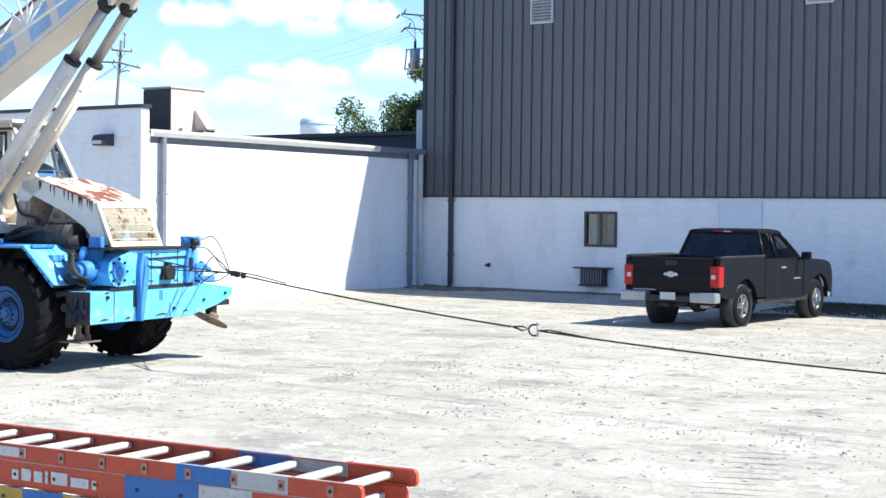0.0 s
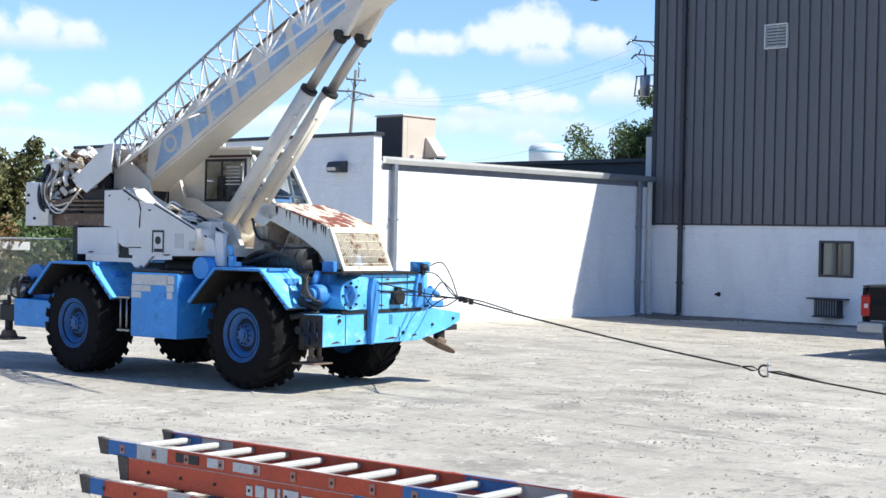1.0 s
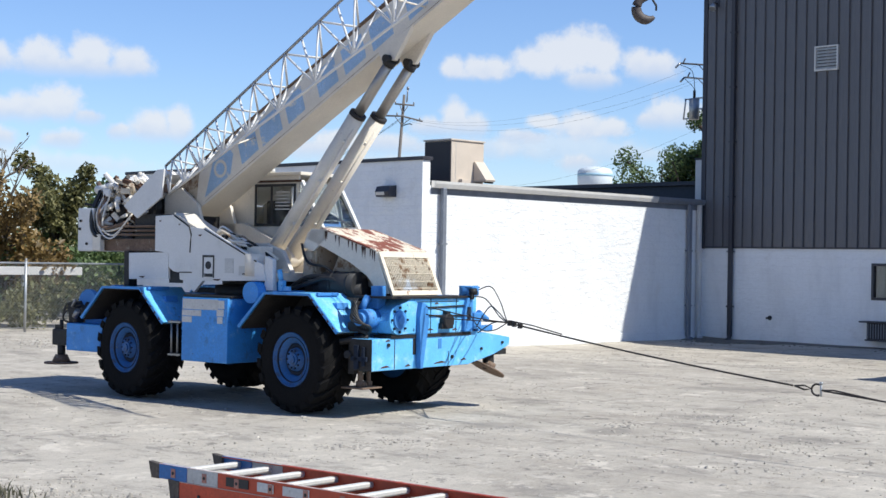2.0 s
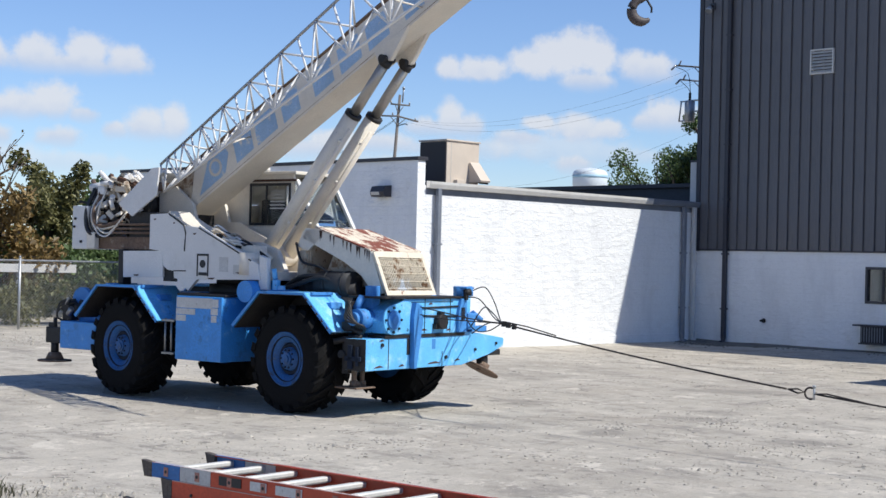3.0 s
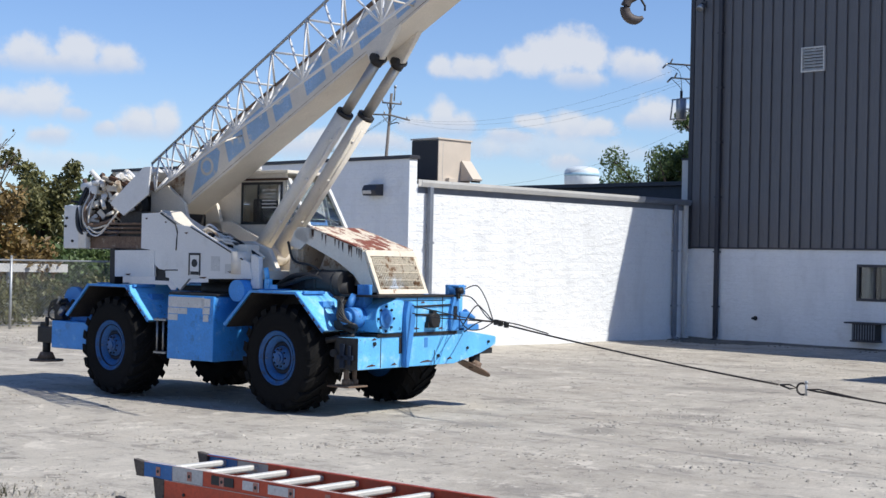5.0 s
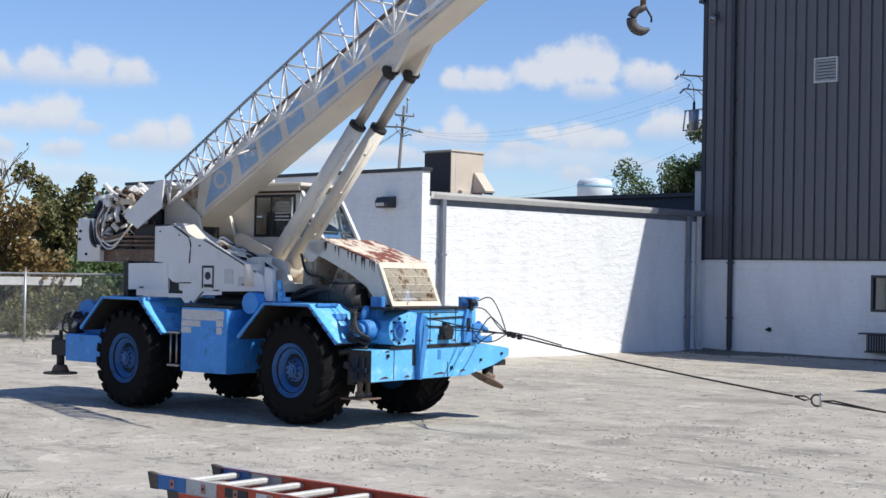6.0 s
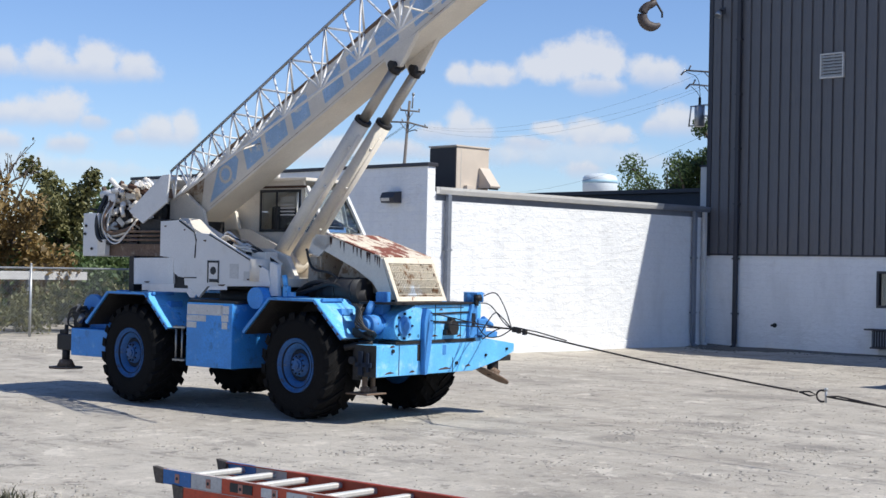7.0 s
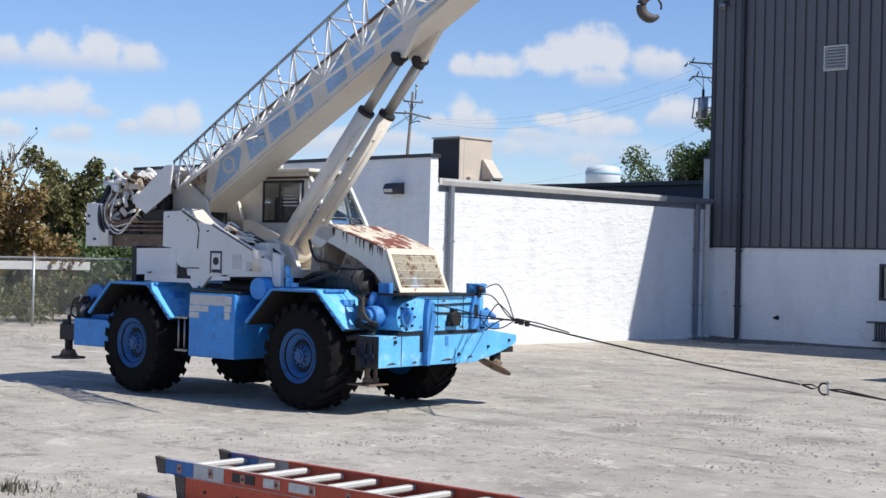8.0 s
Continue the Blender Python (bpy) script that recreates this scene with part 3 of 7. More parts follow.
def make_low_building():
    structure("wall_low", bx(XW - 0.3, XW, 22.68, YG - 0.004, -0.3, 3.66), M_BLOCK, "sunlit white painted block wall of the low building", "wall")
    structure("trim", bx(XW - 0.02, XW + 0.03, 22.7, 32.9, -0.3, 0.24, 0.01), M_BLOCK, "white painted footing along the low wall", "trim")
    structure("wall_front", bx(-34.7, XW + 0.01, 22.44, 22.675, -0.3, 4.2), M_BLOCK_GREY, "white block front wall with a raised parapet", "wall")
    structure("trim", bx(-34.78, XW + 0.05, 22.40, 22.72, 4.2, 4.28, 0.01), M_TRIM, "dark metal coping on the parapet", "trim")
    structure("wall_low_back", bx(-34.7, -34.4, 22.68, 36.0, -0.3, 3.7), M_BLOCK_GREY, "far white block wall of the low building", "wall")
    roof = bmesh.new()
    vs = [roof.verts.new(p) for p in ((-34.4, 22.69, 3.6), (XW - 0.31, 22.69, 3.6), (XW - 0.31, 36.0, 3.6), (-34.4, 36.0, 3.6), (-34.4, 22.69, 3.72), (XW - 0.31, 22.69, 3.68), (XW - 0.31, 36.0, 3.68), (-34.4, 36.0, 3.72))]
    for q in ((0, 3, 2, 1), (4, 5, 6, 7), (0, 1, 5, 4), (1, 2, 6, 5), (2, 3, 7, 6), (3, 0, 4, 7)):
        roof.faces.new([vs[i] for i in q])
    structure("roof_low", roof, M_ROOF, "flat dark roof of the low building", "roof")
    structure("wall_dark", bx(-34.4, XW - 0.3, 36.01, 36.3, -0.3, 4.35), M_ROOF, "dark metal wall rising behind the low roof", "wall")
    structure("trim", bx(-34.5, XW - 0.28, 35.9, 36.4, 4.35, 4.47, 0.01), M_TRIM, "dark coping on the rear wall", "trim")
    # eaves gutter in two lengths, the one in the shed's shadow painted darker
    g = thing("gutter", Matrix.Translation((XW, 0, 3.66)), "pale metal eaves gutter along the low wall", "gutter")
    prof = [(0.005, -0.06), (0.11, -0.06), (0.15, 0.03), (0.15, 0.085), (0.135, 0.085), (0.135, 0.04), (0.1, -0.045), (0.02, -0.045), (0.02, 0.1), (-0.3, 0.1), (-0.3, 0.085), (0.005, 0.085)]
    part("gutter_length", prism(prof, 22.72, 30.85), M_GUTTER, g)
    part("gutter_length", prism(prof, 30.855, 32.93), M_PIPE, g, "gutter length painted darker for the shed's shadow")
    part("fascia", bx(-0.02, 0.004, 22.72, 32.93, -0.2, -0.062), M_PIPE, g)
    side = Matrix.Rotation(radians(90), 4, "Z")
    downpipe("downpipe", Matrix.Translation((XW + 0.03, 23.02, 0)) @ side, 3.6, M_PIPE, "grey square downpipe at the end of the sunlit wall")
    downpipe("downpipe", Matrix.Translation((XW + 0.03, 32.28, 0)) @ side, 3.6, M_PIPE, "grey square downpipe in the shaded corner")
    downpipe("downpipe", Matrix.Translation((XW + 0.03, 32.72, 0)) @ side, 3.6, M_GUTTER, "pale round-edged downpipe in the shaded corner")
    downpipe("downpipe", Matrix.Translation((-22.12, YG - 0.03, 0)), 11.3, M_TRIM, "tall dark downpipe on the grey shed")
    post = thing("flashing", Matrix.Translation((XW - 0.24, 33.2, 3.7)), "pale upright flashing beside the shed corner", "flashing")
    part("upright", bx(-0.1, 0.1, -0.08, 0.08, 0, 1.15, 0.008), M_GUTTER, post)
    part("cap", bx(-0.12, 0.12, -0.1, 0.1, 1.15, 1.2, 0.006), M_TRIM, post)
    # wall pack lamp
    wp = thing("wall_lamp", Matrix.Translation((-24.13, 22.44, 3.53)), "dark wall-pack lamp on the white block wall", "lamp")
    part("housing", prism([(0, 0.13), (-0.2, 0.1), (-0.26, -0.02), (-0.22, -0.13), (0, -0.13)], -0.22, 0.22, 0.01, "yz"), M_TRIM, wp)
    part("lens", prism([(-0.205, 0.06), (-0.265, -0.03), (-0.23, -0.1), (-0.15, -0.1)], -0.2, 0.08, 0.004, "yz"), M_LABEL, wp, "clouded lens")
    # roof-top unit
    u = thing("rooftop_unit", Matrix.Translation((-24.64, 25.0, 3.72)), "tan and brown sheet-metal air handler on the low roof", "air handler")
    part("curb", bx(-0.42, 0.42, -0.52, 0.52, 0.0, 0.1), M_ROOF, u)
    part("cabinet", bx(-0.44, 0.44, -0.55, 0.55, 0.1, 1.1, 0.012), M_TAN, u)
    part("end_panel", bx(-0.43, 0.43, -0.575, -0.554, 0.12, 1.08, 0.004), M_BROWN, u, "dark brown end panel")
    part("lid", bx(-0.47, 0.47, -0.59, 0.57, 1.102, 1.14, 0.006), M_TAN, u)
    part("rain_hood", prism([(0.444, 0.62), (0.48, 0.64), (0.85, 0.2), (0.83, 0.16), (0.444, 0.16)], 0.2, 0.53), M_TAN, u)
    part("filter", bx(0.78, 0.8, 0.22, 0.51, 0.12, 0.158), M_DARK, u)
    part("panel_seam", bx(0.4402, 0.445, -0.405, -0.398, 0.14, 1.06), M_LABEL, u)
    part("drain_box", bx(0.444, 0.56, -0.3, -0.02, 0.1, 0.2, 0.01), M_TAN, u)


make_shed()
make_low_building()

# ---------- the crane ----------
CRANE = pose(-16.5, 13.12, 0, 0, 0, 8.0)
BOOM = Matrix.Translation((-1.3, 0, 2.67)) @ Matrix.Rotation(radians(-30.96), 4, "Y")   # x along the boom, z across it


# Near-black blue: joints and nuts, and shade painted into recesses.
M_DARK_BLUE = paint("dark_blue_joints_and_shade", (0.006, 0.014, 0.032), 0.85, var=0.3)
M_MUD_SHADE = paint("mud_and_shade", (0.03, 0.024, 0.02), 0.95, var=0.4, scale=6, rel=0.6)
M_RUST_DARK = paint("rust_run", (0.08, 0.04, 0.025), 0.85, var=0.3)


def make_wheel(parent, x, y, outward):
    """Rim with tyre and hub; outward: -1 or 1 along y."""
    R = 0.695
    rim_prof = [(0.03, 0.225), (0.14, 0.225), (0.152, 0.175), (0.2, 0.165), (0.215, 0.17), (0.228, 0.222), (0.285, 0.232), (0.298, 0.25), (0.332, 0.25), (0.34, 0.275), (0.352, 0.28), (0.35, 0.24), (0.34, -0.25), (0.03, -0.24)]
    wheel = part("wheel", lathe(rim_prof, 48), M_RIM, parent, "blue steel rim")
    prof = [(0.34, -0.24), (0.42, -0.27), (0.53, -0.285), (0.6, -0.275), (0.64, -0.245), (0.66, -0.18), (0.668, 0), (0.66, 0.18), (0.64, 0.245), (0.6, 0.275), (0.53, 0.285), (0.42, 0.27), (0.362, 0.276), (0.345, 0.24)]
    body = lathe(prof, 48, closed=True)
    # Dark ring painted for the shade in the rim's recess.
    part("shade_ring", lathe([(0.156, 0.176), (0.156, 0.182), (0.21, 0.176), (0.21, 0.168)], 40, closed=True), M_DARK_BLUE, wheel, "dark ring for the shade in the rim recess")
    part("lock_ring", lathe([(0.284, 0.233), (0.286, 0.25), (0.295, 0.256), (0.296, 0.24)], 40, closed=True), M_DARK_BLUE, wheel, "dark joint of the lock ring")
    n = 20
    me_l = {}
    for s in (-1, 1):
        bm = bmesh.new()
        vs = []
        for r in (0.655, R):
            for t, half in ((0.0, 0.04), (0.72, 0.056), (1.0, 0.062)):
                rr = r if t < 0.9 else (0.668 if r == R else 0.59)
                for q in (-half, half):
                    an = 0.36 * t + q / 0.7
                    vs.append(bm.verts.new((rr * math.cos(an), s * 0.289 * t, rr * math.sin(an))))
        for q in ((0, 1, 3, 2), (2, 3, 5, 4), (6, 8, 9, 7), (8, 10, 11, 9), (0, 6, 7, 1), (4, 5, 11, 10), (0, 2, 8, 6), (2, 4, 10, 8), (1, 7, 9, 3), (3, 9, 11, 5)):
            bm.faces.new([vs[i] for i in q])
        bmesh.ops.recalc_face_normals(bm, faces=bm.faces[:])
        me_l[s] = mesh_of("tyre_lug", bm, M_RUBBER)
        for k in range(n):
            piece("tyre_lug", me_l[s], wheel, Matrix.Rotation(-2 * math.pi * (k + (0.5 if s > 0 else 0)) / n, 4, "Y"))
    part("tyre", body, M_RUBBER, wheel, "worn lugged rubber tyre")
    part("hub", join(cyl((0, 0.22, 0), (0, 0.25, 0), 0.085, 24), cyl((0, 0.25, 0), (0, 0.265, 0), 0.05, 20)), M_RIM, wheel)
    me = mesh_of("wheel_nut", cyl((0, 0.22, 0), (0, 0.242, 0), 0.013, 6, smooth=False), M_DARK_BLUE)
    for k in range(10):
        a = 2 * math.pi * k / 10
        piece("wheel_nut", me, wheel, Matrix.Translation((0.115 * math.cos(a), 0, 0.115 * math.sin(a))))
    wheel.matrix_basis = Matrix.Translation((x, y, R - 0.006)) @ Matrix.Rotation((math.pi if outward < 0 else 0) - radians(6.5), 4, "Z")
    return wheel


def fender(parent, x, flip):
    """A folded plate mudguard over one wheel, with its inner skirt."""
    line = [(-1.0, 1.09), (-0.53, 1.55), (0.27, 1.55), (0.76, 1.08)]
    lo, hi = (-1.3, -0.5) if flip < 0 else (0.5, 1.3)
    f = part("mudguard", sheet([(x + a, b) for a, b in line], lo, hi, 0.025), M_BLUE_LIT, parent)
    edge = lo if flip < 0 else hi - 0.02
    # Dark liner under the guard: caked mud, with the shade put into its colour.
    part("mud_shade_liner", sheet([(x + a * 0.965, b - 0.032) for a, b in line], lo + 0.025, hi - 0.005, 0.012), M_MUD_SHADE, f, "dark liner for mud and shade under the guard")
    lip = [(x + a, b) for a, b in line]
    inner = [(x + a * 0.965, b - 0.03) for a, b in line]
    part("lip", prism(lip + inner[::-1], edge - 0.004, edge + 0.02), M_BLUE, f)
    part("bracket", bx(x + 0.3, x + 0.34, lo + 0.1, lo + 0.5, 1.52, 1.56, 0.006), M_BLUE_DULL, f)
    part("rib", bx(x - 0.5, x - 0.44, lo + 0.15, hi - 0.1, 1.55, 1.565, 0.004), M_BLUE_DULL, f)
    part("handle_bracket", prism([(x + 0.4, 1.43), (x + 0.48, 1.43), (x + 0.5, 1.35), (x + 0.47, 1.35)], lo + 0.3, lo + 0.52, 0.006), M_BLUE_DULL, f)
    for k in range(5):
        q = 0.1 + 0.2 * k
        part("chip", prism([(x + 0.27 + 0.45 * q, 1.535 - 0.43 * q), (x + 0.31 + 0.45 * q, 1.5 - 0.43 * q), (x + 0.27 + 0.45 * q, 1.49 - 0.43 * q)], edge - 0.008, edge - 0.0045), M_RUST_DARK, f)
    part("skirt", prism([(x - 0.95, 1.07), (x - 0.52, 1.51), (x + 0.26, 1.51), (x + 0.7, 1.06)], (-0.53 if flip < 0 else 0.5), (-0.5 if flip < 0 else 0.53)), M_DARK, f)
    return f


def bolts(parent, pts, axis, r=0.022, material=None):
    me = mesh_of("bolt", cyl((0, 0, 0), Vector(axis) * 0.025, r, 6, smooth=False), material or M_DARK)
    for p in pts:
        piece("bolt", me, parent, Matrix.Translation(p))


def make_crane():
    c = thing("mobile_crane", CRANE, "old blue and cream rough-terrain crane on four big tyres", "crane")
    # chassis
    ch = part("chassis", join(bx(-2.5, 2.5, -0.48, 0.48, 0.62, 1.3, 0.02), bx(-2.7, 2.72, -0.4, 0.4, 0.85, 1.45, 0.02)), M_BLUE_DULL, c)
    for x in (1.585, -1.62):
        part("axle", join(cyl((x, -1.0, 0.69), (x, 1.0, 0.69), 0.13), bx(x - 0.25, x + 0.25, -0.28, 0.28, 0.47, 0.95, 0.06)), M_DARK, c)
        for s in (-1, 1):
            make_wheel(c, x, s * 1.02, s)
            fender(c, x, s)
    # side tank with its peeling pale patches, step ladder beside it
    tank = part("side_tank", bx(-0.48, 0.4, -1.3, -0.55, 0.57, 1.44, 0.015), M_BLUE, c)
    for a, b, d, e in ((-0.46, 0.22, 1.28, 1.42), (0.18, 0.34, 1.3, 1.41), (-0.47, -0.1, 1.19, 1.27), (-0.47, -0.28, 1.1, 1.18), (0.2, 0.33, 1.2, 1.29), (0.21, 0.31, 1.1, 1.19)):
        part("label", bx(a, b, -1.306, -1.3005, d, e), M_LABEL, tank, "peeling pale label")
    part("cap_plate", bx(-0.5, 0.42, -1.26, -0.5, 1.442, 1.475, 0.006), M_DARK, tank)
    part("side_tank", bx(-0.48, 0.4, 0.55, 1.3, 0.57, 1.44, 0.015), M_BLUE, c)
    st = part("step_ladder", join(cyl((-0.58, -1.28, 0.62), (-0.58, -1.28, 1.12), 0.014), cyl((-0.7, -1.28, 0.62), (-0.7, -1.28, 1.12), 0.014)), M_STEEL, c)
    for z in (0.63, 1.08):
        part("tread", bx(-0.74, -0.5, -1.31, -1.16, z, z + 0.025), M_STEEL, st)
    part("belly_frame", bx(-0.85, 0.7, -0.5, 0.5, 0.58, 1.4, 0.03), M_DARK, c)

    # front end: carrier box, winch box, outrigger beam
    fr = part("front_outrigger_box", bx(2.45, 2.8, -1.16, 0.9, 0.6, 1.0, 0.012), M_BLUE_LIT, c)
    # Dark panel over the closed end paints the shade of an open tube.
    part("end_shade", bx(2.448, 2.797, -1.166, -1.1605, 0.602, 0.998), M_DARK, fr, "dark panel for the shaded open end of the beam")
    for z0, z1, x0, x1 in ((0.62, 0.92, 2.53, 2.6), (0.72, 0.78, 2.48, 2.74), (0.66, 0.9, 2.66, 2.7)):
        part("end_fitting", bx(x0, x1, -1.2, -1.1645, z0, z1, 0.008), M_DARK_BLUE, fr)
    part("joint_gap", bx(2.52, 2.812, -0.8, 0.92, 1.0, 1.04), M_DARK, fr)
    for v, z0, z1 in ((-0.72, 0.61, 0.99), (0.42, 0.61, 0.8)):
        part("seam", bx(2.8005, 2.804, v, v + 0.012, z0, z1), M_DARK, fr)
    part("slot", bx(2.8005, 2.805, -0.34, -0.28, 0.78, 0.99), M_DARK, fr)
    part("slot", bx(2.8005, 2.805, 0.2, 0.27, 0.84, 0.97), M_BLUE_DULL, fr)
    for v, z, w in ((-1.0, 0.63, 0.2), (-0.5, 0.63, 0.12), (0.1, 0.64, 0.3), (0.7, 0.66, 0.14), (-0.9, 0.96, 0.1)):
        part("scrape", prism([(v, z), (v + w, z + 0.01), (v + w * 0.6, z + 0.035), (v + w * 0.2, z + 0.02)], 2.8005, 2.803, 0, "yz"), M_RUST_DARK, fr)
    wb = part("winch_box", prism([(-0.82, 1.22), (-0.78, 1.06), (-0.62, 1.04), (0.9, 1.04), (0.9, 1.5), (-0.4, 1.5), (-0.7, 1.36)], 2.35, 2.8, 0.012, "yz"), M_BLUE_LIT, c)
    part("gear_plate", prism([(-0.66 - 0.19 * math.sin(a), 1.235 + 0.19 * math.cos(a)) for a in [math.pi * k / 12 for k in range(13)]] + [(-0.32, 1.06), (-0.3, 1.46), (-0.42, 1.47)], 2.802, 2.825, 0.004, "yz"), M_BLUE_LIT, wb)
    part("top_seam", bx(2.8005, 2.806, -0.38, 0.64, 1.455, 1.465), M_DARK_BLUE, wb)
    part("mid_seam", bx(2.8005, 2.806, 0.02, 0.03, 1.05, 1.5), M_DARK_BLUE, wb)
    part("mid_seam", bx(2.8005, 2.806, 0.58, 0.59, 1.05, 1.5), M_DARK_BLUE, wb)
    for v, z, w in ((-0.1, 1.08, 0.2), (0.5, 1.07, 0.12), (0.1, 1.42, 0.1), (-0.36, 1.3, 0.04)):
        part("scrape", prism([(v, z), (v + w, z + 0.008), (v + w * 0.6, z + 0.03), (v + w * 0.2, z + 0.02)], 2.8005, 2.803, 0, "yz"), M_RUST_DARK, wb)
    part("deck_edge", bx(2.2, 2.83, -0.82, 0.93, 1.502, 1.53, 0.005), M_DARK, wb)
    part("upright_bracket", prism([(-0.25, 1.46), (-0.14, 1.42), (-0.1, 1.2), (-0.22, 0.6), (-0.27, 0.6), (-0.3, 1.25)], 2.803, 2.88, 0.01, "yz"), M_BLUE_DULL, wb)
    part("fairlead", join(cyl((2.8, 0.32, 1.2), (2.9, 0.32, 1.2), 0.1, 10), bx(2.8, 2.86, 0.2, 0.45, 1.1, 1.17), bx(2.8, 2.87, 0.29, 0.37, 1.22, 1.33)), M_DARK, wb, "greasy black coupling")
    part("rail_bar", join(cyl((2.81, -0.1, 1.38), (2.81, 0.9, 1.4), 0.012), cyl((2.81, -0.1, 1.28), (2.81, 0.9, 1.26), 0.012)), M_DARK, wb)
    part("side_rib", prism([(0.72, 1.05), (0.9, 1.05), (0.9, 1.5), (0.78, 1.5), (0.72, 1.3)], 2.802, 2.85, 0.006, "yz"), M_BLUE_DULL, wb)
    # Dark plate painted for the shade in an upright recess.
    part("slot_shade", bx(2.851, 2.856, 0.77, 0.85, 1.2, 1.38), M_DARK_BLUE, wb)
    bolts(fr, [(2.8, -0.85, 0.92), (2.8, 0.5, 0.72)], (1, 0, 0), 0.025)
    bolts(wb, [(2.8, -0.55, 1.33), (2.8, -0.36, 1.1)], (1, 0, 0), 0.025)
    part("drum_gear", join(cyl((2.825, -0.66, 1.235), (2.85, -0.66, 1.235), 0.12, 18), cyl((2.825, -0.66, 1.235), (2.875, -0.66, 1.235), 0.06, 12)), M_BLUE_DULL, wb)
    bolts(wb, [(2.825, -0.66 + 0.155 * math.cos(k * 0.785), 1.235 + 0.155 * math.sin(k * 0.785)) for k in range(8)], (1, 0, 0), 0.016, M_DARK_BLUE)
    # far outrigger slid half out
    beam = part("outrigger_beam", prism([(0.92, 0.6), (1.25, 0.66), (1.55, 0.72), (1.9, 0.83), (1.9, 0.94), (1.3, 1.02), (0.92, 1.06)], 2.5, 2.78, 0.012, "yz"), M_BLUE_LIT, c, "blue tapered beam slid half out")
    part("foot_pin", join(cyl((2.64, 1.58, 0.5), (2.64, 1.58, 0.76), 0.08, 12), bx(2.54, 2.76, 1.45, 1.85, 0.7, 0.78, 0.01)), M_DARK, beam)
    fm = join(cyl((0, 0, -0.011), (0, 0, 0.011), 0.26, 32), cyl((0, 0, 0.011), (0, 0, 0.1), 0.09))
    fm.transform(Matrix.Translation((2.64, 1.56, 0.5)) @ Matrix.Rotation(radians(20), 4, Vector((-0.78, 0.63, 0))) @ Matrix.Rotation(radians(-9), 4, "X"))
    part("foot_plate", fm, M_RUST, beam, "rusty tilted foot plate")
    bolts(beam, [(2.78, 1.2, 0.8), (2.78, 1.7, 0.87)], (1, 0, 0), 0.02)
    part("near_jack", join(cyl((2.5, -1.02, 0.38), (2.5, -1.02, 0.62), 0.035), cyl((2.5, -0.86, 0.38), (2.5, -0.86, 0.62), 0.03), cyl((2.5, -1.02, 0.385), (2.5, -1.02, 0.46), 0.055), cyl((2.5, -0.86, 0.385), (2.5, -0.86, 0.45), 0.05)), M_RUST, c)
    part("jack_plate", join(bx(2.3, 2.66, -1.16, -0.78, 0.365, 0.385, 0.006), cyl((2.48, -0.94, 0.385), (2.48, -0.94, 0.44), 0.06, r2=0.04)), M_RUST, c, "rusty foot plate")
    # hose and steering clutter between front wheel and bumper
    cl = part("valve_block", join(cyl((2.5, -1.02, 1.24), (2.5, -0.78, 1.24), 0.13, 20), cyl((2.5, -1.08, 1.24), (2.5, -1.02, 1.24), 0.085, 16), cyl((2.4, -0.9, 1.36), (2.42, -0.8, 1.52), 0.05), bx(2.4, 2.52, -0.72, -0.56, 1.36, 1.66, 0.01)), M_BLUE_DULL, c)
    part("linkage", join(bx(2.38, 2.47, -1.12, -0.95, 0.55, 1.02), cyl((2.42, -1.2, 0.8), (2.42, -0.6, 0.7), 0.05), cyl((2.3, -1.2, 0.95), (2.6, -1.0, 1.02), 0.04)), M_DARK, c)
    part("winch_motor_fitting", join(cyl((2.46, -1.04, 1.12), (2.6, -1.0, 1.06), 0.04), bx(2.3, 2.46, -1.06, -0.9, 1.08, 1.2, 0.015), cyl((2.36, -1.02, 1.2), (2.36, -0.98, 1.42), 0.035), bx(2.28, 2.36, -0.98, -0.84, 1.3, 1.46, 0.01)), M_DARK, cl)
    for k in range(6):
        a = 0.035 * k
        part("hose", tube(curve_points([(2.2 + a, -0.95, 1.5), (2.45, -1.08 - a * 0.5, 1.42 - a), (2.5 + a, -1.05, 1.15), (2.45, -0.85, 1.0)], 6), 0.013, 6), M_HOSE, cl)
    # reel head on the far front corner and its wires
    rh = part("roller_head", join(cyl((2.7, 0.84, 1.58), (2.86, 1.0, 1.6), 0.07, 16), cyl((2.78, 0.9, 1.4), (2.78, 0.9, 1.66), 0.05), bx(2.7, 2.88, 0.84, 1.02, 1.63, 1.655, 0.008)), M_BLUE_DULL, c)
    part("roller", join(cyl((2.84, 0.84, 1.58), (2.89, 0.92, 1.59), 0.045, 12), bx(2.84, 2.88, 0.83, 0.89, 1.48, 1.56, 0.008)), M_DARK, rh)
    part("roller_post", bx(2.55, 2.75, 0.98, 1.12, 1.3, 1.66, 0.01), M_BLUE_LIT, rh)
    part("roller_fitting", join(bx(2.7, 2.86, 0.92, 1.1, 1.08, 1.3, 0.02), cyl((2.8, 1.1, 1.3), (2.8, 1.3, 1.2), 0.04), bx(2.7, 2.8, 1.1, 1.45, 1.04, 1.12, 0.01)), M_BLUE_DULL, rh)
    ends = (4.14, -0.15, 1.24)
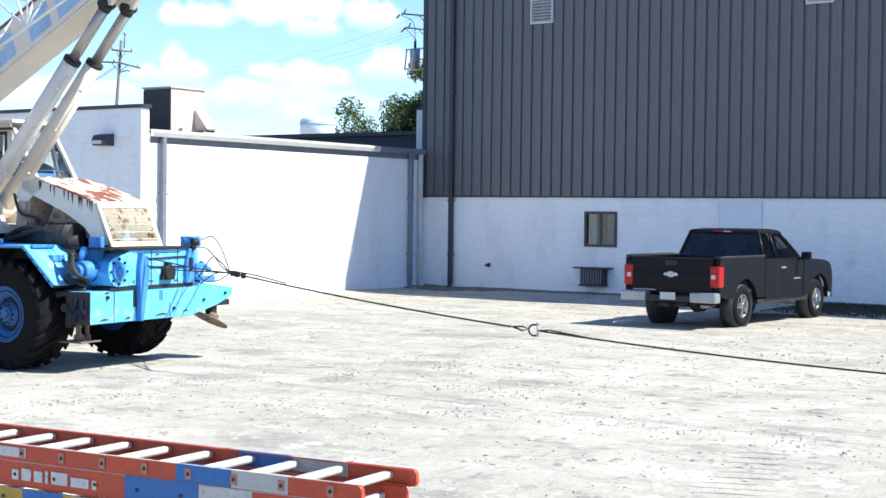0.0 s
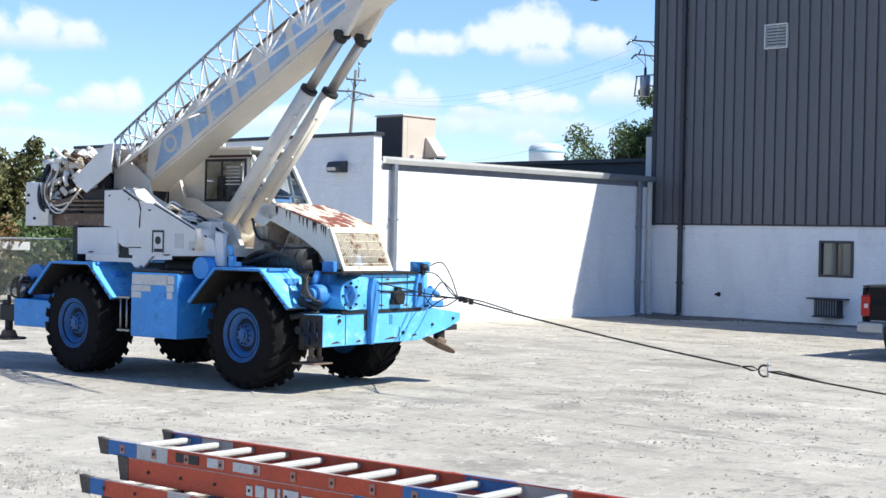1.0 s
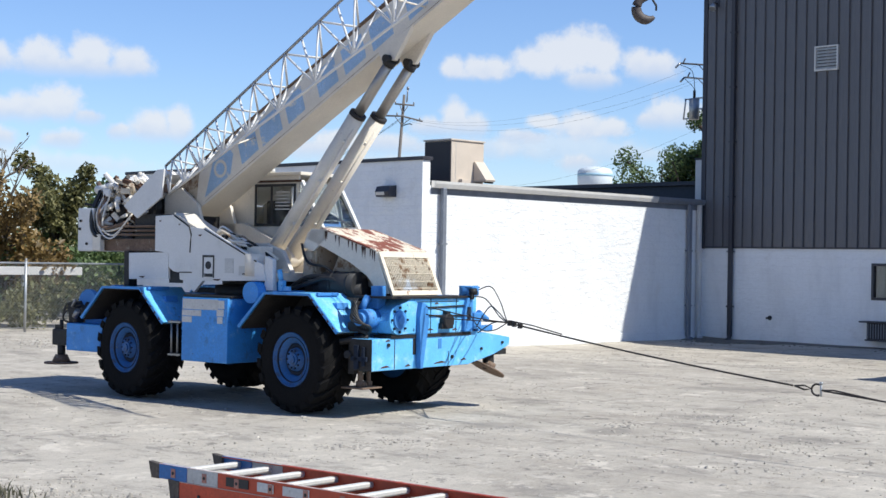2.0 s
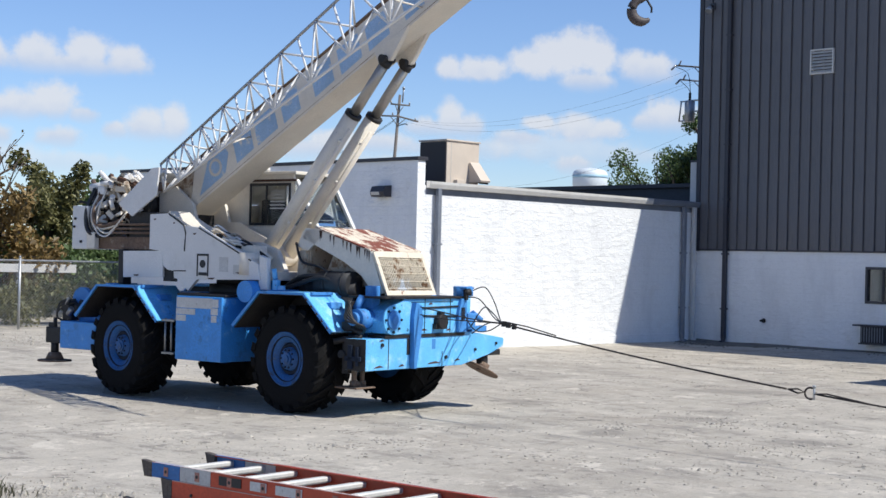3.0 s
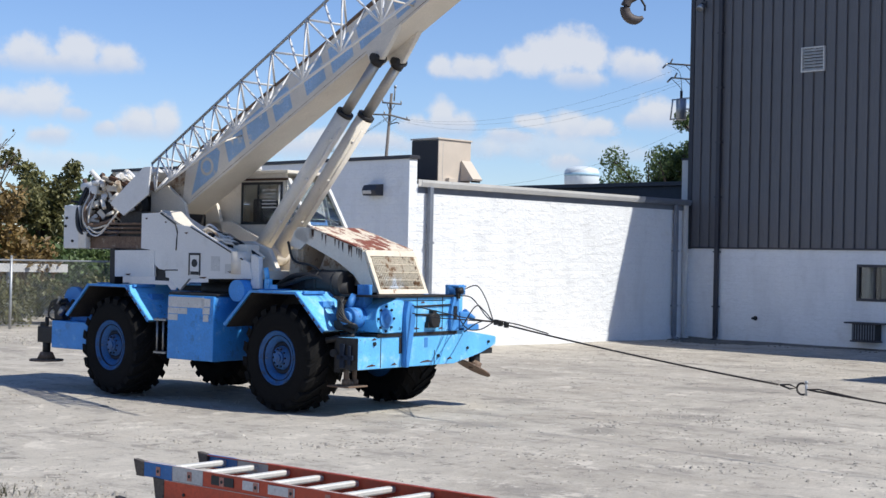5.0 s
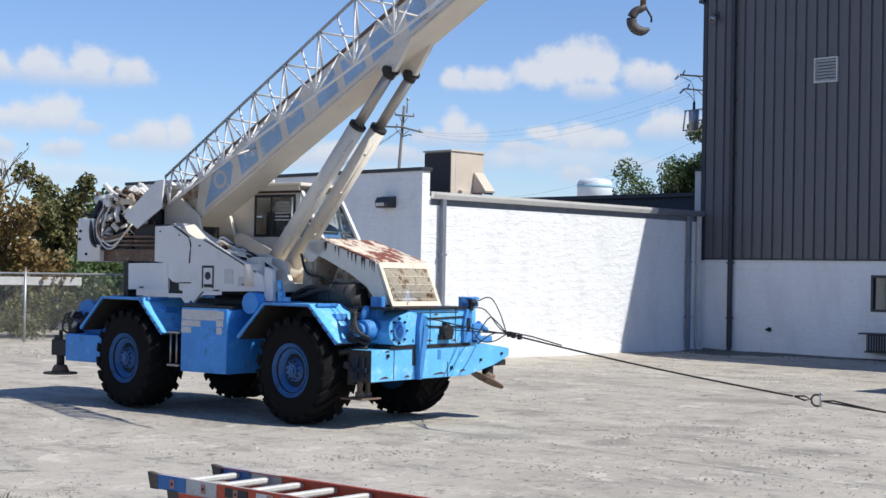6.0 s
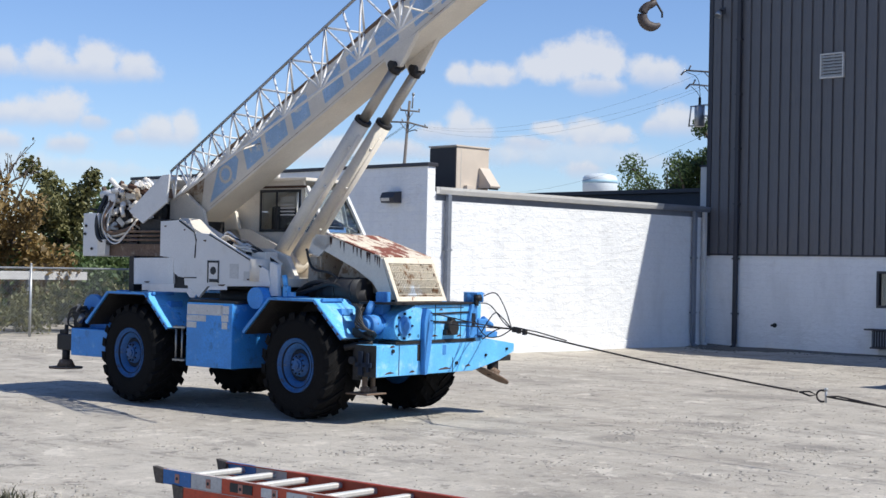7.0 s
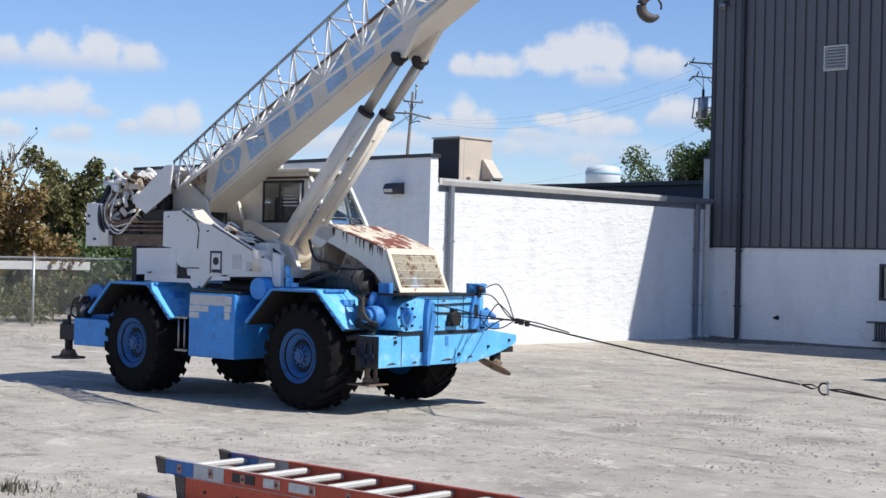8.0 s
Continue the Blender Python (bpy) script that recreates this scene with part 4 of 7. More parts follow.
    for ctrl in ([(2.84, 1.0, 1.6), (3.1, 0.95, 1.66), (3.6, 0.45, 1.5), ends], [(2.84, 0.9, 1.52), (3.2, 0.7, 1.5), (3.7, 0.3, 1.3), ends],
                 [(2.82, 0.85, 1.3), (3.2, 0.6, 1.1), (3.7, 0.2, 1.12), ends], [(2.9, -0.2, 1.4), (3.3, -0.2, 1.34), (3.7, -0.18, 1.28), ends],
                 [(2.9, -0.2, 1.3), (3.3, -0.19, 1.26), (3.7, -0.17, 1.25), ends], [(2.8, 1.1, 1.02), (3.1, 0.95, 1.15), (3.6, 0.45, 1.22), ends],
                 [(2.8, 1.0, 1.05), (3.15, 0.85, 1.38), (3.6, 0.4, 1.36), ends]):
        part("wire", tube(curve_points(ctrl, 8), 0.008, 6), M_ROPE, rh)

    # engine hood
    hood = part("hood", prism([(1.08, 2.26), (1.14, 2.4), (1.36, 2.39), (2.3, 2.1), (2.52, 1.56), (2.36, 1.54), (2.14, 1.78), (1.85, 1.95), (1.4, 2.14)], -0.5, -0.45, 0.008), M_CREAM, c)
    part("hood_far_side", prism([(1.08, 2.26), (1.36, 2.39), (2.3, 2.1), (2.52, 1.56), (2.2, 1.54), (1.2, 1.7)], 0.5, 0.55, 0.008), M_CREAM, c)
    part("firewall", bx(1.16, 1.2, -0.44, 0.5, 1.75, 2.3), M_TAN_STAIN, c)
    part("engine_cover", prism([(1.3, 1.7), (1.5, 2.1), (2.1, 1.95), (2.3, 1.6)], -0.3, 0.45, 0.02), M_TAN_STAIN, c)
    part("hood_top", prism([(1.36, 2.395), (2.3, 2.105), (2.3, 2.125), (1.36, 2.415)], -0.52, 0.57, 0.004), M_RUSTY, hood, "rust-eaten cream top sheet")
    gr = part("grille", prism([(2.325, 2.06), (2.545, 1.56), (2.53, 1.555), (2.31, 2.055)], -0.44, 0.5), M_DARK, hood, "rusty wire grille")

    def on_grille(v, s, off=0.012):
        return (2.325 + 0.22 * s + off * 0.92, v, 2.06 - 0.5 * s + off * 0.4)
    for k in range(26):
        v = -0.42 + 0.036 * k
        part("grille_bar", tube([on_grille(v, 0.02), on_grille(v, 0.98)], 0.0105, 5), M_GRILLE, gr)
    for s in (0.12, 0.3, 0.5, 0.7, 0.88):
        part("grille_wire", tube([on_grille(-0.44, s, 0.02), on_grille(0.5, s, 0.02)], 0.007, 5), M_GRILLE, gr)
    for a, b in ((-0.5, -0.44), (0.49, 0.55)):
        part("grille_frame", prism([(2.34, 2.1), (2.58, 1.56), (2.55, 1.55), (2.31, 2.09)], a, b), M_FRAME, gr)
    part("grille_frame", prism([(2.31, 2.11), (2.345, 2.1), (2.37, 2.03), (2.335, 2.04)], -0.44, 0.49), M_FRAME, gr)
    part("grille_frame", prism([(2.53, 1.6), (2.56, 1.6), (2.59, 1.54), (2.55, 1.54)], -0.5, 0.55), M_FRAME, gr)
    rng2 = random.Random(5)
    for k in range(16):
        q = rng2.uniform(0.05, 0.98)
        x0, z0 = 1.36 + 0.94 * q, 2.385 - 0.29 * q
        part("rust_run", prism([(x0 - 0.014, z0), (x0 + 0.014, z0), (x0 + 0.006, z0 - rng2.uniform(0.05, 0.16)), (x0 - 0.002, z0 - 0.1)], -0.5025, -0.5005), M_RUST_DARK, hood)
    part("engine", join(bx(1.0, 2.0, -0.45, 0.6, 1.3, 1.72, 0.02), bx(1.25, 1.75, -0.6, -0.45, 1.5, 1.7, 0.02), cyl((1.3, -0.55, 1.62), (1.9, -0.55, 1.66), 0.07), cyl((1.5, -0.6, 1.5), (2.1, -0.5, 1.6), 0.1)), M_DARK, c)
    part("air_duct", tube(curve_points([(0.9, -0.6, 1.6), (1.2, -0.62, 1.74), (1.5, -0.6, 1.76), (1.6, -0.56, 1.7)], 6), 0.035, 10), M_HOSE, c)
    part("air_cleaner", join(cyl((1.45, -0.5, 1.66), (2.02, -0.5, 1.66), 0.17, 24), cyl((1.6, -0.5, 1.66), (1.63, -0.5, 1.66), 0.178, 24), cyl((1.9, -0.5, 1.66), (1.93, -0.5, 1.66), 0.178, 24)), M_INK, c, "black round air cleaner")
    part("hose", tube(curve_points([(0.95, -0.66, 1.58), (1.25, -0.68, 1.66), (1.6, -0.66, 1.74), (1.95, -0.6, 1.6)], 6), 0.03, 8), M_HOSE, c)
    part("hose", tube(curve_points([(1.0, -0.52, 2.2), (1.15, -0.56, 1.95), (1.5, -0.58, 1.88), (1.8, -0.56, 1.7)], 6), 0.018, 7), M_HOSE, c)
    part("bulkhead", prism([(1.0, 1.7), (1.2, 1.7), (1.16, 2.1), (1.04, 2.1)], -0.5, 0.3, 0.01), M_TAN_STAIN, c)
    part("signal_post", prism([(0.76, 1.56), (0.92, 1.56), (0.9, 1.98), (0.76, 2.02)], -0.98, -0.9, 0.01), M_WHITE, c)
    part("signal_bracket", join(bx(0.97, 1.05, -0.94, -0.86, 1.56, 1.7, 0.012), cyl((0.99, -0.9, 1.7), (0.96, -0.9, 1.84), 0.035, 12), bx(1.05, 1.16, -0.92, -0.88, 1.56, 1.62, 0.008)), M_BLUE_LIT, c)
    part("side_post", prism([(1.0, 2.15), (1.1, 2.36), (1.38, 2.4), (1.42, 2.28), (1.2, 2.1)], -0.5, -0.46), M_CREAM, c)
    part("side_wing", prism([(2.2, 1.52), (2.5, 1.52), (2.4, 1.75), (2.25, 1.72)], 0.58, 0.68, 0.01), M_BLUE, c)
    part("round_tank", cyl((0.66, -1.14, 1.53), (0.66, -0.6, 1.53), 0.145, 22), M_BLUE, c)

    # rear end with jack and drum
    rr = part("rear_outrigger_box", bx(-3.05, -2.25, -1.2, 1.2, 0.58, 0.98, 0.015), M_BLUE, c)
    part("end_cap", join(bx(-3.12, -3.05, -1.1, -0.7, 0.6, 0.95, 0.01), cyl((-3.12, -1.0, 0.78), (-3.26, -1.0, 0.78), 0.09, 12), cyl((-3.1, -0.8, 0.9), (-3.22, -0.8, 0.9), 0.06)), M_DARK, rr)
    part("rear_jack", join(cyl((-3.28, -1.1, 0.44), (-3.28, -1.1, 0.72), 0.06), bx(-3.42, -3.04, -1.17, -1.0, 0.64, 0.88, 0.02), bx(-3.42, -3.3, -1.12, -1.05, 0.84, 0.94, 0.01), cyl((-3.26, -1.12, 0.84), (-3.26, -1.12, 1.02), 0.03)), M_DARK, c)
    part("rear_foot", join(cyl((-3.28, -1.1, 0.365), (-3.28, -1.1, 0.39), 0.25, 24), cyl((-3.28, -1.1, 0.39), (-3.28, -1.1, 0.5), 0.14, 16, 0.09)), M_RUST, c, "flat steel foot plate drawn up off the ground")
    part("rear_winch", join(cyl((-2.95, -0.85, 1.22), (-2.95, -0.25, 1.22), 0.17, 20), cyl((-2.95, -0.9, 1.28), (-2.95, -0.82, 1.28), 0.2, 20), bx(-3.0, -2.5, -0.9, -0.4, 0.98, 1.08, 0.01)), M_BLUE_DULL, c)
    part("motor", join(bx(-3.2, -3.0, -1.05, -0.88, 0.98, 1.25, 0.03), cyl((-3.1, -1.08, 1.2), (-3.1, -0.86, 1.2), 0.09)), M_DARK, c)
    rng0 = random.Random(15)
    for k in range(16):
        p = Vector((rng0.uniform(-3.25, -2.75), rng0.uniform(-1.12, -0.8), rng0.uniform(0.86, 1.36)))
        q = p + Vector((rng0.uniform(-0.12, 0.12), rng0.uniform(-0.06, 0.06), rng0.uniform(-0.12, 0.12)))
        part("jack_fitting", cyl(p, q, rng0.uniform(0.015, 0.045), 8), rng0.choice((M_DARK, M_DARK, M_BLUE_DULL, M_RUST_DARK, M_STEEL)), rr)
    for k in range(3):
        part("hose", tube(curve_points([(-2.9, -1.05, 1.3 - 0.05 * k), (-3.2, -1.08, 1.25 - 0.05 * k), (-3.3, -1.05, 1.02), (-3.05, -1.0, 0.95)], 6), 0.014, 6), M_HOSE, rr)

    # slewing ring and upper works
    part("slew_ring", join(cyl((-0.15, 0, 1.42), (-0.15, 0, 1.6), 0.72, 36), cyl((-0.15, 0, 1.6), (-0.15, 0, 1.68), 0.62, 36)), M_DARK, c)
    deck = part("deck", bx(-1.9, 0.85, -0.95, 1.0, 1.68, 1.8, 0.01), M_CREAM, c)
    part("side_plate", prism([(-1.38, 2.07), (-1.38, 2.565), (-1.0, 2.58), (-0.65, 2.405), (-0.38, 2.385), (0.63, 1.95), (0.75, 1.9), (0.8, 1.69), (-0.4, 1.66), (-0.574, 1.5), (-0.77, 1.66), (-0.86, 1.67), (-0.87, 1.77), (-1.0, 1.785), (-1.09, 1.845), (-1.1, 2.04)], -1.0, -0.95, 0.005), M_WHITE, c)
    part("lower_plate", prism([(-1.94, 2.035), (-1.11, 2.05), (-1.1, 1.676), (-1.93, 1.656)], -0.993, -0.945, 0.005), M_WHITE, c)
    # Dark plate over the deck stands for the shade in the notch.
    part("notch_shade", bx(-1.12, -0.84, -0.957, -0.951, 1.62, 1.9), M_DARK, c)
    part("tail_post", bx(-2.08, -1.97, -0.96, -0.8, 1.5, 2.06, 0.008), M_DARK, c)
    part("side_plate", prism([(-1.42, 2.08), (-1.42, 2.5), (-0.9, 2.5), (0.3, 2.0), (0.76, 1.86), (0.88, 1.7), (-1.2, 1.72)], 0.3, 0.35, 0.006), M_CREAM, c)
    part("top_cover", sheet([(-1.0, 2.61), (-0.62, 2.43), (0.63, 1.975)], -0.99, -0.6, 0.025), M_CREAM, c, "sloping cream cover plate")
    part("plate_seam", tube([(-0.87, -1.002, 1.772), (-0.62, -1.002, 1.776)], 0.008, 5), M_DARK, c)
    part("plate_seam", tube([(-0.38, -1.002, 2.375), (0.1, -1.002, 2.17), (0.63, -1.002, 1.94)], 0.009, 5), M_DARK, c)
    for x0, z0, w in ((-1.3, 2.5, 0.05), (-0.5, 2.3, 0.07), (0.35, 1.78, 0.1), (-1.7, 1.7, 0.12), (-0.2, 1.69, 0.16), (-0.9, 2.45, 0.04)):
        part("chip", prism([(x0, z0), (x0 + w, z0 + 0.006), (x0 + w * 0.7, z0 - 0.02), (x0 + w * 0.2, z0 - 0.016)], -1.003, -1.0005), M_RUST_DARK, c)
    part("plate_joint", tube([(-0.99, -1.002, 2.57), (-0.68, -1.002, 2.41), (-0.64, -1.002, 2.3), (-0.65, -1.002, 2.2), (-0.66, -1.002, 2.05)], 0.011, 5), M_DARK, c)
    part("crease", tube([(-0.38, -0.985, 2.395), (0.63, -0.985, 1.965)], 0.014, 6), M_WHITE, c)
    dc = part("decal", bx(-0.4, -0.17, -1.006, -1.0005, 1.71, 2.02), M_WHITE, c, "square black and white warning plate")
    part("decal_border", join(bx(-0.4, -0.17, -1.01, -1.0065, 1.99, 2.02), bx(-0.4, -0.375, -1.01, -1.0065, 1.71, 1.99), bx(-0.195, -0.17, -1.01, -1.0065, 1.71, 1.99), bx(-0.36, -0.2, -1.01, -1.0065, 1.72, 1.765)), M_INK, dc)
    part("decal_disc", cyl((-0.285, -1.0065, 1.88), (-0.285, -1.012, 1.88), 0.055, 20), M_INK, dc)
    part("faint_patch", bx(0.03, 0.2, -1.003, -1.0005, 1.78, 1.98), M_LABEL, c)
    part("faint_patch", bx(0.3, 0.45, -1.003, -1.0005, 1.75, 1.88), M_LABEL, c)
    # counterweight and hoist at the tail
    cw = part("counterweight", bx(-3.08, -2.74, -1.0, 1.0, 2.05, 2.69, 0.02), M_WHITE, c)
    part("edge_block", bx(-2.735, -2.56, -1.01, -0.92, 2.06, 2.3, 0.01), M_CREAM, cw)
    bolts(cw, [(-3.0, -1.0, 2.5), (-2.86, -1.0, 2.16), (-3.02, -1.0, 2.38)], (0, -1, 0), 0.02)
    part("tail_frame", bx(-2.6, -1.4, -0.9, 0.9, 2.06, 2.24, 0.01), M_RUST, c)
    part("tail_frame_back", bx(-1.95, -1.42, -0.88, 0.88, 1.82, 2.6, 0.01), M_DARK, c)
    for k in range(3):
        part("rail", cyl((-2.5, -0.92, 2.3 + 0.06 * k), (-1.42, -0.92, 2.3 + 0.06 * k), 0.018), M_RUST, c)
    rng = random.Random(7)
    hoist = part("hoist", join(cyl((-2.2, -0.55, 2.72), (-2.2, 0.55, 2.72), 0.24, 24), cyl((-2.2, -0.6, 2.72), (-2.2, -0.55, 2.72), 0.34, 24), cyl((-2.2, 0.55, 2.72), (-2.2, 0.6, 2.72), 0.34, 24)), M_DARK, c)
    # Dark filler blocks added for the shaded gaps behind the fittings.
    part("hoist_backing", join(bx(-2.62, -1.5, -0.35, 0.7, 2.24, 2.85, 0.02), bx(-2.7, -2.3, -0.8, 0.5, 2.4, 2.75, 0.02)), M_DARK, hoist)
    for k in range(110):
        p = Vector((rng.uniform(-2.95, -1.98), rng.uniform(-0.9, -0.4), 0))
        p.z = rng.uniform(2.45, 3.02 + 0.16 * math.sin((p.x + 3) * 2.4))
        d = Vector((rng.uniform(-0.17, 0.17), rng.uniform(-0.1, 0.1), rng.uniform(-0.1, 0.1)))
        part("hoist_fitting", cyl(p - d, p + d, rng.uniform(0.012, 0.042), 8), rng.choice((M_WHITE, M_WHITE, M_CREAM, M_TAN_STAIN, M_RUST, M_DARK, M_DARK, M_RUST_DARK)), hoist)
    for k in range(60):
        p = Vector((rng.uniform(-2.75, -2.0), rng.uniform(-0.92, -0.5), 0))
        p.z = rng.uniform(2.55, 3.0 + 0.14 * math.sin((p.x + 3) * 2.0))
        bm = bx(-rng.uniform(0.03, 0.1), rng.uniform(0.03, 0.1), -0.03, 0.03, -rng.uniform(0.02, 0.06), rng.uniform(0.02, 0.06), 0.01)
        bm.transform(Matrix.Translation(p) @ Euler((rng.uniform(-0.7, 0.7), rng.uniform(-0.9, 0.9), rng.uniform(-0.7, 0.7))).to_matrix().to_4x4())
        part("hoist_bracket", bm, rng.choice((M_CREAM, M_CREAM, M_WHITE, M_WHITE, M_TAN_STAIN, M_RUST_DARK)), hoist)
    part("hoist_motor", join(cyl((-2.9, -0.8, 2.97), (-2.58, -0.76, 3.0), 0.06, 12), cyl((-2.58, -0.76, 3.0), (-2.5, -0.76, 3.0), 0.085, 12)), M_WHITE, hoist)
    part("hoist_motor", join(cyl((-2.42, -0.7, 3.02), (-2.22, -0.62, 3.12), 0.075, 12), bx(-2.65, -2.5, -0.9, -0.75, 2.86, 2.98, 0.02)), M_WHITE, hoist)
    part("sheave", cyl((-1.85, -0.45, 3.1), (-1.85, -0.3, 3.1), 0.17, 24), M_RUST, hoist)
    part("sheave_guard", cyl((-2.0, -0.5, 2.96), (-2.0, -0.42, 2.96), 0.1, 20), M_WHITE, hoist)
    for k in range(6):
        x = -2.74 + 0.05 * k
        part("hose", tube(curve_points([(x, -0.86, 2.95 - 0.03 * (k % 5)), (x - rng.uniform(0.0, 0.08), -0.98, 2.62), (x + rng.uniform(-0.03, 0.06), -1.0, 2.34 + 0.03 * (k % 4)), (x + 0.2, -0.96, 2.25 + 0.05 * (k % 4)), (x + 0.5, -0.9, 2.3 + 0.06 * k)], 8), (0.034, 0.012, 0.016, 0.028, 0.012, 0.014)[k], 8), rng.choice((M_CREAM, M_HOSE, M_CREAM, M_WHITE, M_RUST)), hoist)
    def cover(x):
        return 2.43 - 0.364 * (x + 0.62)
    for k in range(14):
        x = -0.4 + 0.055 * k
        v = rng.uniform(-0.92, -0.66)
        part("hose", tube(curve_points([(x, v, cover(x) + 0.03), (x + 0.12, v + rng.uniform(-0.05, 0.05), cover(x) + rng.uniform(0.0, 0.08)), (x + 0.26, v + 0.04, cover(x + 0.26) + rng.uniform(0.03, 0.09)), (x + 0.4, v + 0.08, cover(x + 0.4) + 0.03)], 8), rng.uniform(0.009, 0.022), 7), rng.choice((M_CREAM, M_HOSE, M_WHITE, M_DARK, M_TAN_STAIN)), c)
    for k in range(8):
        x, v = rng.uniform(-0.35, 0.45), rng.uniform(-0.9, -0.66)
        part("hose_fitting", bx(x, x + rng.uniform(0.05, 0.12), v, v + 0.06, cover(x) - 0.06, cover(x) + rng.uniform(0.02, 0.07), 0.008), rng.choice((M_CREAM, M_WHITE, M_DARK)), c)
    part("junction", join(bx(0.2, 0.55, -0.85, -0.6, 1.95, 2.15, 0.02), cyl((0.5, -0.9, 1.75), (0.5, -0.9, 2.05), 0.14, 14)), M_CREAM, c)
    part("pivot_frame", prism([(-0.25, 1.8), (0.8, 1.8), (0.62, 2.1), (0.3, 2.2), (0.0, 2.2)], -0.5, -0.42, 0.01), M_CREAM, c)
    part("pivot_frame", prism([(-0.25, 1.8), (0.8, 1.8), (0.62, 2.1), (0.3, 2.2), (0.0, 2.2)], 0.42, 0.5, 0.01), M_CREAM, c)
    part("boom_foot", prism([(-1.9, 1.9), (-0.9, 1.9), (-1.2, 2.75), (-1.55, 3.0), (-1.9, 2.9)], -0.36, -0.3, 0.01), M_CREAM, c)
    part("boom_foot", prism([(-1.9, 1.9), (-0.9, 1.9), (-1.2, 2.75), (-1.55, 3.0), (-1.9, 2.9)], 0.3, 0.36, 0.01), M_CREAM, c)

    # cab on the far side of the boom
    cab = part("cab", bx(-1.48, 0.3, 0.46, 1.28, 1.8, 2.0, 0.02), M_CREAM, c, "cream operator's cab")
    for v0, v1 in ((0.46, 0.5), (1.24, 1.28)):
        part("side_panel", prism([(-1.48, 1.9), (-1.46, 2.46), (0.3, 2.46), (0.4, 1.9)], v0, v1, 0.006), M_CREAM, cab)
        part("side_panel", prism([(-1.46, 2.463), (-1.44, 2.8), (-0.98, 3.1), (-0.84, 3.1), (-0.84, 2.463)], v0, v1, 0.004), M_CREAM, cab)
        part("side_panel", prism([(-0.84, 3.08), (-0.84, 3.11), (-0.75, 3.2), (0.02, 3.2), (0.04, 3.08)], v0, v1, 0.004), M_CREAM, cab)
        part("corner_post", bx(-0.02, 0.03, v0, v1, 2.463, 3.078, 0.004), M_CREAM, cab)
    part("back_panel", prism([(-1.48, 1.9), (-1.44, 2.78), (-1.4, 2.78), (-1.44, 1.9)], 0.503, 1.237), M_CREAM, cab)
    part("seat", join(bx(-0.75, -0.3, 0.65, 1.1, 2.1, 2.35, 0.04), bx(-0.8, -0.68, 0.65, 1.1, 2.3, 2.85, 0.04)), M_PLASTIC, cab)
    part("console", join(bx(-0.25, 0.0, 0.55, 1.2, 2.0, 2.5, 0.03), cyl((-0.2, 0.7, 2.5), (-0.28, 0.7, 2.75), 0.015), cyl((-0.2, 0.8, 2.5), (-0.3, 0.8, 2.72), 0.015)), M_DARK, cab)
    part("roof_slope", prism([(-1.46, 2.8), (-0.98, 3.11), (-0.7, 3.22), (-0.7, 3.25), (-1.0, 3.14), (-1.48, 2.82)], 0.45, 1.29), M_CREAM, cab)
    part("roof_gutter", bx(-0.82, 0.1, 0.43, 0.444, 3.1, 3.135, 0.004), M_RUST_DARK, cab, "rust-stained roof gutter")
    part("cab_roof", bx(-0.7, 0.1, 0.42, 1.32, 3.2, 3.25, 0.012), M_CREAM, cab)
    for q0, q1, z0, z1 in ((-0.84, -0.8, 2.46, 3.08), (-0.06, -0.02, 2.46, 3.08), (-0.8, -0.06, 2.46, 2.5), (-0.8, -0.06, 3.04, 3.08)):
        part("window_frame", bx(q0, q1, 0.444, 0.458, z0, z1, 0.004), M_INK, cab)
    for v in (0.47, 1.25):
        p = part("side_window", bx(-0.8, -0.06, v, v + 0.006, 2.5, 3.04), M_GLASS, cab)
        p.visible_shadow = False
    part("window_bar", bx(-0.5, -0.46, 0.43, 0.435, 2.5, 3.04), M_INK, cab)
    for k in range(6):
        part("louvre", bx(-0.4, -0.12, 0.425, 0.434, 2.7 + 0.05 * k, 2.718 + 0.05 * k), M_LABEL, cab)
    part("beacon", cyl((-0.55, 0.5, 3.25), (-0.55, 0.5, 3.31), 0.05, 12), M_LABEL, cab)
    ws = part("windscreen", prism([(0.04, 3.1), (0.06, 3.1), (0.46, 2.46), (0.03, 2.44)], 0.48, 1.26), M_CABGLASS, cab, "sloping blue-tinted windscreen")
    part("windscreen_post", prism([(0.04, 3.13), (0.1, 3.13), (0.52, 2.44), (0.46, 2.44)], 0.44, 0.5, 0.006), M_WHITE, cab)
    part("windscreen_post", prism([(0.04, 3.13), (0.1, 3.13), (0.52, 2.44), (0.46, 2.44)], 1.24, 1.3, 0.006), M_WHITE, cab)
    part("cab_sill", bx(0.0, 0.54, 0.44, 1.3, 2.38, 2.44, 0.01), M_CREAM, cab)
    part("cab_front", prism([(0.1, 1.8), (0.45, 1.8), (0.5, 2.38), (0.1, 2.38)], 0.48, 1.26, 0.01), M_CREAM, cab)
    part("grab_handle", tube([(0.3, 0.4, 2.65), (0.55, 0.4, 2.45), (0.85, 0.4, 2.3)], 0.018, 6), M_WHITE, cab)

    # boom: base section and the inner ones out of it
    def on_boom(name, bm, material, parent, label=""):
        bm.transform(BOOM)
        return part(name, bm, material, parent, label)
    boom = on_boom("boom", bx(-0.5, 6.0, -0.26, 0.26, 0.0, 0.57, 0.015), M_CREAM, c, "cream box-section telescopic boom")
    on_boom("boom_collar", bx(6.0, 6.15, -0.285, 0.285, -0.03, 0.6, 0.015), M_CREAM, boom)
